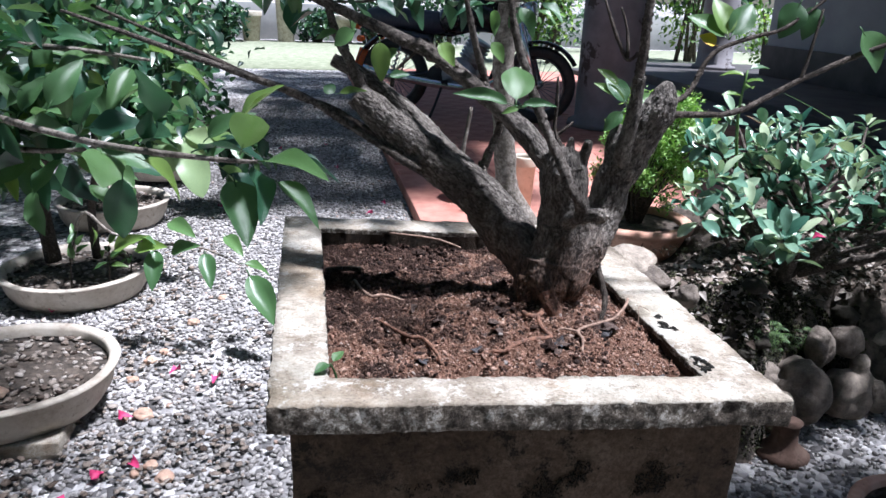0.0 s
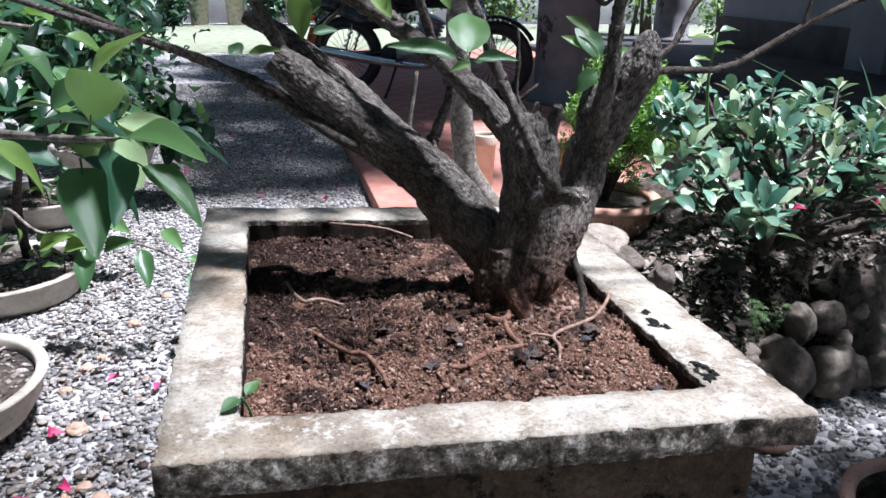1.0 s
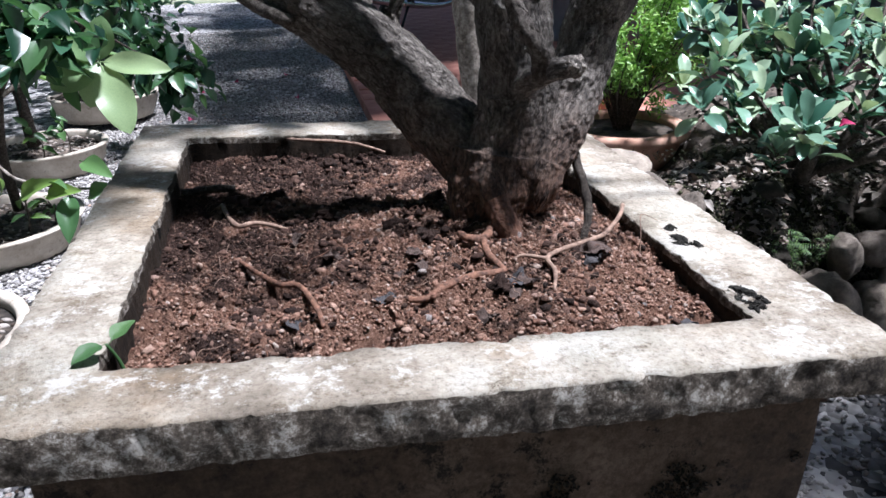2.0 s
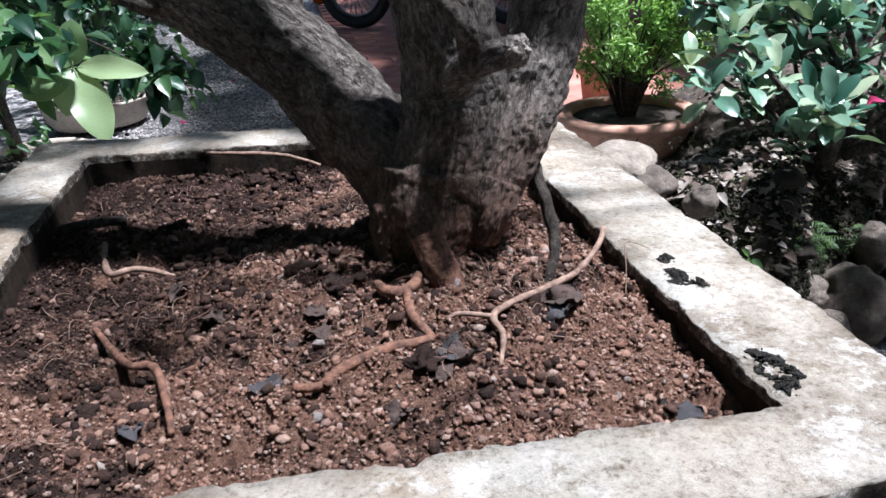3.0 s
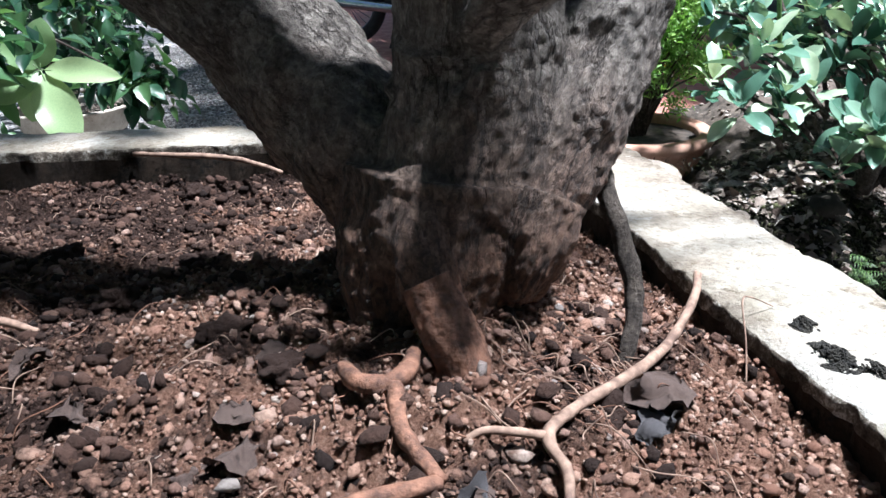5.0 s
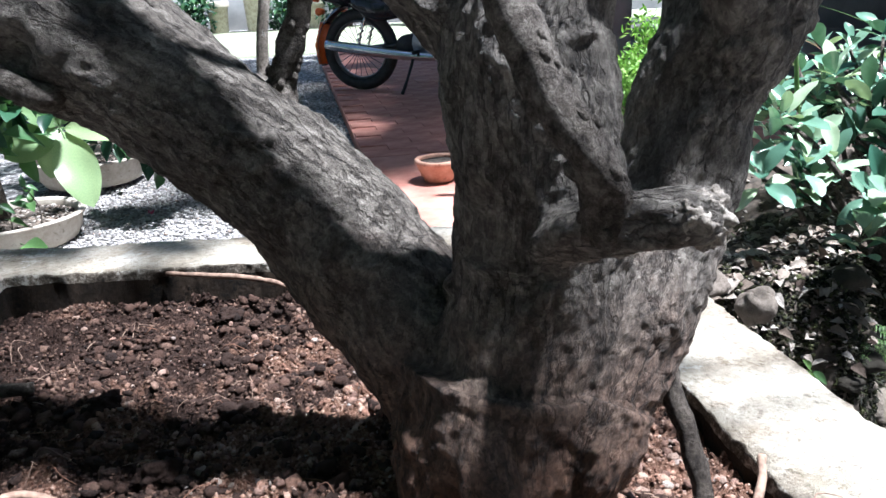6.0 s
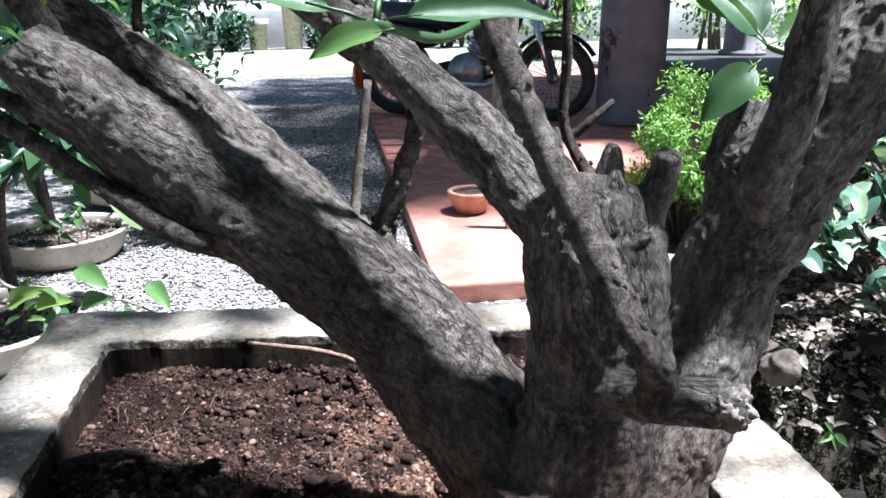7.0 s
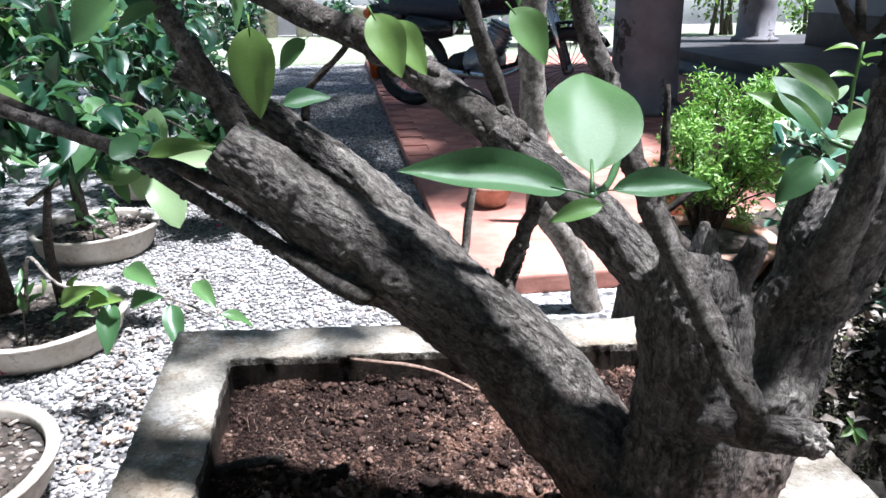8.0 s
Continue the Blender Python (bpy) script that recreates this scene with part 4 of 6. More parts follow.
# hanging root at the side of the trunk
branch([(0.211, 0.126, 0.562), (0.215, 0.120, 0.557), (0.2175, 0.114, 0.547), (0.219, 0.106, 0.535), (0.2185, 0.100, 0.527), (0.215, 0.095, 0.520), (0.211, 0.091, 0.514)], [0.0036, 0.0031, 0.0027, 0.0025, 0.0023, 0.0019, 0.0014], M_TWIG, "root", sides=14)


def leaf_between(base, tip, width, parent, me=None, up=(0.1, -0.5, 0.8), young=True):
    b, t = Vector(base), Vector(tip)
    ob = put_leaf(me or (YOUNG[0] if young else LEAVES[0]), b, t - b, Vector(up), (t - b).length * 1.06, parent)
    f = width / (0.42 * (t - b).length * 1.06)
    ob.matrix_basis = ob.matrix_basis @ Matrix.Diagonal((max(0.6, min(f, 2.4)), 1, 1, 1))
    return ob


CAMWARD = (-0.05, -0.75, 0.65)
for b, t, w in (((0.044, 0.168, 0.723), (0.045, 0.158, 0.694), 0.0152), ((0.085, 0.155, 0.722), (0.099, 0.148, 0.707), 0.0122), ((0.062, 0.198, 0.714), (0.050, 0.197, 0.704), 0.0082),
                ((0.050, 0.172, 0.693), (0.067, 0.171, 0.697), 0.0076), ((0.113, 0.099, 0.727), (0.123, 0.094, 0.714), 0.010), ((0.015, 0.188, 0.726), (-0.003, 0.189, 0.721), 0.0076),
                ((0.1245, 0.062, 0.688), (0.1307, 0.0856, 0.7136), 0.0231), ((0.1228, 0.0597, 0.688), (0.0862, 0.0564, 0.699), 0.0084), ((0.1256, 0.062, 0.688), (0.1504, 0.0586, 0.6906), 0.0062),
                ((0.1267, 0.0564, 0.6869), (0.1144, 0.0575, 0.6844), 0.0047), ((0.240, 0.149, 0.677), (0.226, 0.158, 0.699), 0.0177), ((0.240, 0.149, 0.677), (0.217, 0.158, 0.695), 0.0098),
                ((0.235, 0.143, 0.674), (0.219, 0.140, 0.660), 0.0116), ((0.240, 0.149, 0.677), (0.263, 0.149, 0.686), 0.0118), ((0.321, 0.154, 0.729), (0.341, 0.160, 0.758), 0.0204),
                ((0.321, 0.154, 0.729), (0.294, 0.166, 0.749), 0.0181), ((0.321, 0.154, 0.729), (0.314, 0.166, 0.761), 0.0204), ((0.390, 0.151, 0.760), (0.381, 0.144, 0.734), 0.0181),
                ((0.379, 0.154, 0.762), (0.363, 0.148, 0.735), 0.0227), ((0.423, 0.139, 0.743), (0.441, 0.126, 0.713), 0.0272), ((0.215, 0.109, 0.695), (0.202, 0.118, 0.709), 0.0083),
                ((0.023, 0.104, 0.731), (0.008, 0.104, 0.722), 0.0132), ((0.079, 0.092, 0.727), (0.086, 0.086, 0.713), 0.0094), ((0.010, 0.144, 0.683), (0.031, 0.142, 0.688), 0.0062),
                ((0.010, 0.144, 0.683), (0.002, 0.148, 0.689), 0.0104)):
    leaf_between(b, t, w, tree, up=CAMWARD)
branch([(0.150, 0.112, 0.686), (0.137, 0.085, 0.684), (0.1240, 0.061, 0.6875)], [0.0011, 0.0009, 0.0007], M_YOUNG, "stem")
branch([(0.252, 0.135, 0.672), (0.245, 0.146, 0.675), (0.240, 0.149, 0.677)], [0.0014, 0.0011, 0.0008], M_YOUNG, "stem")
yl = leaf_mesh("yellow_leaf", M_YELLOW, 0.5)
leaf_between((0.312, 0.154, 0.724), (0.300, 0.158, 0.733), 0.0113, tree, yl, CAMWARD)

# leaves hanging below the back of the crown
rl = random.Random(17)
branch([(0.10, 0.17, 0.80), (0.09, 0.24, 0.765), (0.05, 0.30, 0.748), (0.0, 0.33, 0.745)], [0.0022, 0.0018, 0.0014, 0.0008])
branch([(0.10, 0.17, 0.80), (0.12, 0.26, 0.77), (0.16, 0.32, 0.752), (0.20, 0.33, 0.752)], [0.0022, 0.0018, 0.0014, 0.0008])
for k in range(34):
    p = Vector((rl.uniform(-0.05, 0.21), 0.31 + rl.gauss(0, 0.02), 0))
    p.z = 0.748 + rl.uniform(-0.003, 0.014)
    put_leaf(rl.choice(LEAVES), p, Vector((rl.uniform(-1, 1), rl.uniform(-0.8, 0.5), rl.uniform(-0.75, 0.1))), Vector((rl.uniform(-.5, .5), rl.uniform(-.5, .2), 1)), rl.uniform(0.024, 0.036), tree)

# crown above: leaves on the outer twigs, clustered unseen to shade rim and trunk
rr = random.Random(5)
frames = []
# Clusters placed so their shade falls on the left and back rim.
for c in ((0.060, 0.14, 0.86), (0.075, 0.19, 0.88), (0.055, 0.235, 0.86), (0.080, 0.28, 0.88), (0.070, 0.325, 0.87), (0.13, 0.31, 0.88), (0.19, 0.315, 0.87), (0.25, 0.31, 0.88), (0.31, 0.315, 0.87), (0.02, 0.20, 0.87), (0.02, 0.30, 0.87)):
    for _ in range(22):
        p = Vector(c) + rand_unit(rr) * 0.036 * rr.random() ** 0.4
        frames.append(leaf_frame(p, rand_unit(rr) + Vector((0, 0, -0.2)), Vector((rr.uniform(-.5, .5), rr.uniform(-.5, .5), 1)), rr.uniform(0.022, 0.034)))
# Cluster added between sun and trunk to darken the trunk's front.
for _ in range(16):
    p = Vector((0.282, 0.068, 0.85)) + rand_unit(rr) * 0.018 * rr.random() ** 0.4
    frames.append(leaf_frame(p, rand_unit(rr) + Vector((0, 0, -0.2)), Vector((rr.uniform(-.5, .5), rr.uniform(-.5, .5), 1)), rr.uniform(0.016, 0.024)))
for c, r in (((-0.10, 0.25, 0.84), 0.16), ((0.54, 0.14, 0.84), 0.12), ((-0.24, 0.32, 0.76), 0.10)):
    for _ in range(16):
        p = Vector(c) + rand_unit(rr) * r * rr.uniform(0.3, 1)
        frames.append(leaf_frame(p, rand_unit(rr) + Vector((0, 0, -0.2)), Vector((rr.uniform(-.5, .5), rr.uniform(-.5, .5), 1)), rr.uniform(0.022, 0.035)))
leaf_mass("foliage", frames, LITTLE, M_LEAF_I, tree, "small upper crown leaves, clustered unseen to shade rim and trunk")

# ---- roots, sticks and litter on the planter's soil ----


def root(name, label, category, pts, radii, mat, lift=0.0):
    V, F = tube(pts, [q * 0.78 for q in radii], 8, 0.35, 420, 6)
    return tagged(mesh_ob(name, V, F, mat), label, category)


def laid(pts, lift=0.0006):
    """Points laid on the soil, with their own heights where these are higher."""
    return [(x, y, max(z, soil_z(x, y) + lift) if z else soil_z(x, y) + lift) for x, y, z in pts]


root("root", "pale forked root lying bare on the soil", "root", [(0.247, 0.121, 0.5225), (0.241, 0.112, 0.5195)] + laid([(0.228, 0.099, 0.5163), (0.212, 0.083, 0.5203), (0.191, 0.068, 0.5236), (0.183, 0.061, 0.5235), (0.184, 0.053, 0.5204), (0.18, 0.042, 0.5163)]),
     [0.0014, 0.0016, 0.0017, 0.0017, 0.0016, 0.0017, 0.0014, 0.0009], M_PROOT)
root("root", "pale thin root fork on the soil", "root", laid([(0.183, 0.061, 0.5235), (0.172, 0.063, 0.5253), (0.167, 0.063, 0.5237)]), [0.0014, 0.0011, 0.0007], M_PROOT)
root("root", "orange-brown knobbly root snaking over the soil", "root", laid([(0.147, 0.085, 0.5297), (0.15, 0.078, 0.5299), (0.156, 0.076, 0.5288), (0.156, 0.065, 0.5264), (0.161, 0.054, 0.5227)], 0.001),
     [0.0024, 0.0026, 0.0025, 0.0024, 0.0020], M_ROOT)
root("root", "orange-brown thick root half buried in soil", "root", laid([(0.161, 0.054, 0.5227), (0.145, 0.052, 0.5228), (0.132, 0.048, 0.5211), (0.123, 0.044, 0.5184), (0.115, 0.046, 0.5149)]),
     [0.0020, 0.0024, 0.0023, 0.0022, 0.0018], M_ROOT)
root("root", "short orange root end by the trunk", "root", laid([(0.153, 0.077, 0.5289), (0.159, 0.079, 0.5303), (0.162, 0.086, 0.5304)], 0.001), [0.0024, 0.0025, 0.0021], M_ROOT)
root("root", "reddish bent root sticking from soil", "root", laid([(0.041, 0.115, 0.5121), (0.059, 0.081, 0.5156), (0.069, 0.075, 0.5162), (0.076, 0.052, 0.5156), (0.078, 0.041, 0.5121)], 0.001), [0.0013, 0.0018, 0.002, 0.0017, 0.0012], M_ROOT)
root("root", "small reddish side root on soil", "root", laid([(0.070, 0.074, 0), (0.078, 0.074, 0), (0.084, 0.076, 0)], 0.001), [0.0014, 0.0013, 0.001], M_ROOT)
root("root", "grey-brown forked root on dark soil", "root", laid([(0.027, 0.206, 0.5124), (0.037, 0.164, 0.5145), (0.049, 0.165, 0.5144), (0.065, 0.157, 0.512)], 0.001), [0.0018, 0.002, 0.0018, 0.0012], M_PROOT)
root("rootlet", "thin wiry rootlet arching over the planter rim", "root", [(0.243, 0.088, 0.507), (0.2455, 0.094, 0.516), (0.248, 0.101, 0.523), (0.252, 0.104, 0.5225), (0.262, 0.108, 0.5165)], [0.0003, 0.0003, 0.00028, 0.00024, 0.0002], M_PROOT)
root("stick", "thin pale stick lying by the back rim", "stick", [(0.068, 0.311, 0.5225), (0.100, 0.300, 0.5215), (0.118, 0.288, 0.521), (0.135, 0.270, 0.519)], [0.0014, 0.0016, 0.0015, 0.0012], M_PROOT)
root("stick", "weathered grey stick half buried beside the rim", "stick", [(0.002, 0.222, 0.5165), (0.018, 0.224, 0.5170), (0.034, 0.227, 0.5155)], [0.0030, 0.0032, 0.0030], M_TWIG)
r2 = random.Random(8)
for i in range(285):
    x, y = r2.uniform(0.01, 0.24), r2.uniform(0.02, 0.29)
    a, l = r2.uniform(0, 6.28), r2.uniform(0.004, 0.018)
    if i < 60:
        x, y = r2.gauss(0.200, 0.014), r2.gauss(0.082, 0.016)
        a = r2.gauss(-0.6, 0.4)
    pts = []
    for k in range(4):
        px, py = x + l * (k / 3 - 0.5) * math.cos(a) + r2.gauss(0, 0.001), y + l * (k / 3 - 0.5) * math.sin(a) + r2.gauss(0, 0.001)
        pts.append((min(max(px, 0.002), 0.248), min(max(py, 0.002), 0.31), soil_z(px, py) + (r2.uniform(0.001, 0.0035) if k in (1, 2) else 0.0004)))
    root("rootlet", "fine hair-like rootlet in the dug soil", "root", pts, [0.00018, 0.00022, 0.00018, 0.00012], M_PROOT if i % 3 else M_ROOT)


def dead_leaf(x, y, z, size, mat, yaw, tilt, label):
    V, F = [], []
    n, m = 14, 9
    o = Vector((x * 900, y * 900, yaw))
    for i in range(n + 1):
        u = i / n
        w = 0.32 * max(math.sin(math.pi * u ** 0.85), 0.0) ** 0.75
        for k in range(m):
            s = 2 * k / (m - 1) - 1
            ragged = 1 + 0.22 * noise.noise(Vector((u * 7, s, yaw)))
            p = Vector((s * w * ragged, u, 0.55 * (s * w) ** 2 * 3 - 0.25 * u * u))
            V.append(p + noise.noise_vector(p * 3.2 + o) * 0.26 + noise.noise_vector(p * 9 + o) * 0.09)
    for i in range(n):
        for k in range(m - 1):
            F.append((i * m + k, i * m + k + 1, (i + 1) * m + k + 1, (i + 1) * m + k))
    ob = mesh_ob("fallen_leaf", V, F, mat)
    ob.matrix_basis = Matrix.Translation((x, y, z)) @ Euler((tilt * 0.5, 0.2 * math.sin(yaw * 3), yaw)).to_matrix().to_4x4() @ Matrix.Scale(size * 0.66, 4)
    return tagged(ob, label, "leaf", "fallen leaves")


for x, y, dz, s, m, yaw, tilt in ((0.104, 0.060, 0.004, 0.021, M_GDRY, 3.4, 0.5), (0.113, 0.071, 0.003, 0.016, M_DRY, -1.0, 0.2), (0.074, 0.137, 0.005, 0.018, M_DRY, 2.6, 0.5), (0.169, 0.047, 0.004, 0.021, M_GDRY, 1.2, 0.4),
                                  (0.163, 0.037, 0.003, 0.02, M_DRY, 0.3, 0.5), (0.175, 0.051, 0.003, 0.02, M_DRY, 2.3, 0.6), (0.205, 0.072, 0.004, 0.024, M_DRY, -1.5, 0.3), (0.214, 0.070, 0.004, 0.020, M_GDRY, 2.2, 0.3), (0.234, 0.016, 0.002, 0.021, M_GDRY, 1.8, 0.0),
                                  (0.068, 0.042, 0.004, 0.018, M_GDRY, 0.5, 0.2), (0.150, 0.030, 0.003, 0.018, M_DRY, 2.2, 0.5), (0.125, 0.080, 0.003, 0.016, M_DRY, 0.2, 0.4), (0.190, 0.140, 0.004, 0.02, M_DRY, 1.0, 0.2),
                                  (0.120, 0.075, 0.003, 0.019, M_DRY, 4.0, 0.6), (0.128, 0.100, 0.003, 0.017, M_DRY, 5.2, 0.5), (0.09, 0.10, 0.003, 0.016, M_DRY, 0.9, 0.4)):
    dead_leaf(x, y, soil_z(x, y) + dz * 0.6, s, m, yaw, tilt, "curled dry grey leaf on the soil" if m == M_GDRY else "shrivelled dark brown leaf on the soil")


def clod(x, y, s, label="dark crumbling clump of soil and leaf"):
    bm = bmesh.new()
    bmesh.ops.create_icosphere(bm, subdivisions=4, radius=1.0)
    o = Vector((x * 300, y * 300, 0))
    for v in bm.verts:
        v.co *= 0.55 + 0.5 * noise.noise(v.co * 1.6 + o) + 0.25 * abs(noise.noise(v.co * 4 + o)) + 0.1 * noise.noise(v.co * 11 + o)
        v.co = Vector((v.co.x * s * 1.2, v.co.y * s, v.co.z * s * 0.8))
    ob = part("soil_clod", bm, M_CLOD)
    ob.location = (x, y, soil_z(x, y) + s * 0.15)
    return tagged(ob, label, "clod", "soil clods")


for x, y, s in ((0.095, 0.284, 0.008), (0.098, 0.247, 0.006), (0.060, 0.215, 0.007), (0.105, 0.20, 0.008), (0.135, 0.095, 0.007), (0.200, 0.072, 0.007), (0.155, 0.045, 0.007), (0.120, 0.120, 0.008), (0.085, 0.165, 0.008), (0.05, 0.06, 0.005)):
    clod(x, y, s)
# seedling at the left front corner
seed = thing("seedling", "tiny green seedling leaning on the planter rim", "seedling", (0.006, 0.012, 0.52))
branch([(0.006, 0.012, 0.512), (0.004, 0.012, 0.524), (0.001, 0.011, 0.532)], [0.0008, 0.0007, 0.0005], M_YOUNG, "stem", seed)
leaf_between((0.001, 0.011, 0.532), (-0.008, 0.002, 0.533), 0.008, seed, up=(0, -0.2, 1))
leaf_between((0.002, 0.011, 0.532), (0.009, 0.020, 0.537), 0.007, seed, up=(0, -0.2, 1))

# ---- potted trees along the gravel path ----
TRAY = [(0.80, 0.0), (0.84, 0.02), (0.93, 0.35), (0.985, 0.86), (1.02, 0.90), (1.03, 0.98), (0.99, 1.0), (0.93, 0.985), (0.91, 0.90), (0.90, 0.72), (0.0, 0.70)]


def tray_pot(x, y, z, r, h, seedn, label):
    t = thing("bonsai_pot", label, "pot", (x, y, z), "pots along the path")
    V, F = lathe([(a * r, b * h) for a, b in TRAY[:-1]], 48, 0.03, seedn)
    F = F[:-1]
    o = mesh_ob("bowl", V, F, M_TRAY)
    o.location = (x, y, z)
    adopt(o, t)
    V, F = lathe([(0.91 * r, 0.70 * h), (0.6 * r, 0.76 * h), (0.3 * r, 0.80 * h), (0.01, 0.82 * h)], 40, 0.1, seedn)
    o = mesh_ob("potting_soil", V, F, M_BEDSOIL)
    o.location = (x, y, z)
    adopt(o, t)
    n = 420
    a, q = rng.uniform(0, 6.28, n), r * 0.88 * np.sqrt(rng.uniform(0, 1, n))
    tagged(pebbles("litter", np.c_[x + q * np.cos(a), y + q * np.sin(a), z + h * (0.82 - 0.1 * q / r) + 0.002 + 0 * q], rng.uniform(0.003, 0.010, n), M_BED, t, 0.5, rng), "dry leaf litter and grit", kind="stuff")
    return t


def shrub(name, label, base, stems, blobs, n_parts, n_mass, size, seedn, lights=0.25, droop=-0.15):
    """A small tree: stems from the base, with leaves round points of the crown."""
    r = random.Random(seedn)
    t = thing(name, label, "tree", base)
    tips = []
    for pts, rad in stems:
        branch(pts, rad, M_TWIG, "stem", t, 10, 0.15, 60, 5)
        tips.append(Vector(pts[-1]))
    twig_pieces = []
    spots = []
    for c, rx, ry, rz in blobs:
        c = Vector(c)
        root_p = min(tips, key=lambda q: (q - c).length) if tips else c
        twig_pieces.append(tube([root_p, root_p.lerp(c, 0.5) + rand_unit(r) * 0.02, c], [0.005, 0.004, 0.003], 6, 0.2, 90, 4))
        for _ in range(9):
            e = c + Vector((r.uniform(-1, 1) * rx, r.uniform(-1, 1) * ry, r.uniform(-0.8, 1) * rz)) * 0.9
            twig_pieces.append(tube([c, c.lerp(e, 0.5) + rand_unit(r) * 0.015, e], [0.003, 0.002, 0.001], 5, 0.2, 90, 3))
            for k in range(5):
                spots.append(c.lerp(e, 0.35 + 0.16 * k) + rand_unit(r) * 0.008)
        spots.append(c)
    V, F = merged(*twig_pieces)
    tagged(mesh_ob("twig_mass", V, F, M_TWIG, t), kind="stuff")
    r.shuffle(spots)
    k = 0
    while k < n_parts:
        s = spots[k % len(spots)]
        d = rand_unit(r) + Vector((0, -0.2, droop))
        ob = put_leaf(r.choice(YOUNG if r.random() < lights else LEAVES), s, d, Vector((r.uniform(-.6, .6), r.uniform(-.7, .3), 1)), size * r.uniform(0.7, 1.25), t)
        k += 1
    frames = []
    for _ in range(n_mass):
        c, rx, ry, rz = r.choice(blobs)
        s = Vector(c) + Vector((r.gauss(0, 0.45) * rx, r.gauss(0, 0.45) * ry, r.gauss(0, 0.45) * rz))
        frames.append(leaf_frame(s, rand_unit(r) + Vector((0, 0, droop)), Vector((r.uniform(-.6, .6), r.uniform(-.6, .6), 1)), size * r.uniform(0.6, 1.1)))
    if frames:
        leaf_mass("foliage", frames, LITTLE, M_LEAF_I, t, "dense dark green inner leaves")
    return t


tray_pot(-0.545, 0.89, 0.032, 0.178, 0.072, 1.0, "round buff cement bonsai pot on a concrete block")
tagged(part("concrete_block", block(-0.68, 0.74, 0, -0.43, 1.02, 0.031, 0.004, 4, 0.002), M_CONC), "rough grey concrete block under a pot", "block")
tray_pot(-0.600, 1.50, 0.004, 0.180, 0.070, 2.3, "round buff cement bonsai pot with leaf litter")
tray_pot(-0.655, 2.12, 0.006, 0.172, 0.078, 4.1, "round buff cement bonsai pot beside the path")
tray_pot(-0.60, 2.75, 0.02, 0.19, 0.09, 6.1, "shaded buff cement pot further along the path")
shrub("potted_tree", "leafy potted tree with a slim grey stem", (-0.60, 0.93, 0.11), [([(-0.615, 0.88, 0.085), (-0.632, 0.88, 0.20), (-0.645, 0.87, 0.30), (-0.62, 0.84, 0.48), (-0.56, 0.80, 0.62)], [0.021, 0.019, 0.018, 0.014, 0.009])],
      [((-0.45, 0.60, 0.62), 0.16, 0.2, 0.12), ((-0.62, 0.75, 0.72), 0.18, 0.2, 0.14), ((-0.36, 0.42, 0.62), 0.10, 0.12, 0.08), ((-0.52, 0.85, 0.80), 0.2, 0.2, 0.12)], 270, 420, 0.062, 21)
shrub("potted_tree", "potted ficus with dark stems and broad leaves", (-0.62, 1.52, 0.09), [([(-0.66, 1.52, 0.08), (-0.66, 1.50, 0.25), (-0.60, 1.45, 0.45)], [0.02, 0.016, 0.010]), ([(-0.56, 1.54, 0.08), (-0.55, 1.50, 0.22), (-0.50, 1.42, 0.36)], [0.012, 0.010, 0.007])],
      [((-0.60, 1.44, 0.52), 0.17, 0.18, 0.10), ((-0.62, 1.50, 0.68), 0.24, 0.24, 0.14), ((-0.78, 1.35, 0.56), 0.2, 0.2, 0.14), ((-0.42, 1.44, 0.46), 0.10, 0.10, 0.06)], 220, 240, 0.076, 22)
shrub("potted_tree", "dense potted ficus in part shade", (-0.66, 2.13, 0.09), [([(-0.68, 2.12, 0.08), (-0.68, 2.10, 0.3), (-0.62, 2.05, 0.5)], [0.018, 0.015, 0.010])],
      [((-0.60, 2.05, 0.56), 0.25, 0.25, 0.16), ((-0.75, 2.2, 0.75), 0.3, 0.3, 0.2), ((-0.80, 1.9, 0.5), 0.25, 0.25, 0.25), ((-0.30, 2.25, 0.26), 0.12, 0.12, 0.10)], 200, 480, 0.078, 23, 0.15)
shrub("potted_tree", "dark dense shrub lining the path", (-0.62, 2.76, 0.09), [([(-0.64, 2.76, 0.08), (-0.64, 2.76, 0.3), (-0.62, 2.75, 0.5)], [0.02, 0.016, 0.010])],
      [((-0.60, 2.8, 0.45), 0.25, 0.3, 0.22), ((-0.80, 3.0, 0.8), 0.35, 0.4, 0.3), ((-0.75, 3.5, 0.5), 0.35, 0.4, 0.3), ((-0.9, 2.5, 0.6), 0.3, 0.3, 0.3)], 80, 900, 0.08, 24, 0.1)
for i, (x, y, h) in enumerate(((-0.95, 4.3, 0.75), (-1.05, 5.3, 0.85), (-1.25, 6.4, 0.9), (-1.45, 1.1, 0.9), (-1.5, 1.9, 1.0), (-1.5, 2.9, 1.05))):
    shrub("garden_shrub", "dense dark green garden shrub beside the path", (x, y, 0), [([(x, y, 0), (x, y, h * 0.5)], [0.03, 0.02])],
          [((x, y, h * 0.5), 0.45, 0.45, 0.4), ((x + 0.1, y - 0.1, h * 0.85), 0.4, 0.4, 0.35), ((x, y, h * 0.2), 0.35, 0.4, 0.2)], 0, 800, 0.08, 40 + i, 0.1)

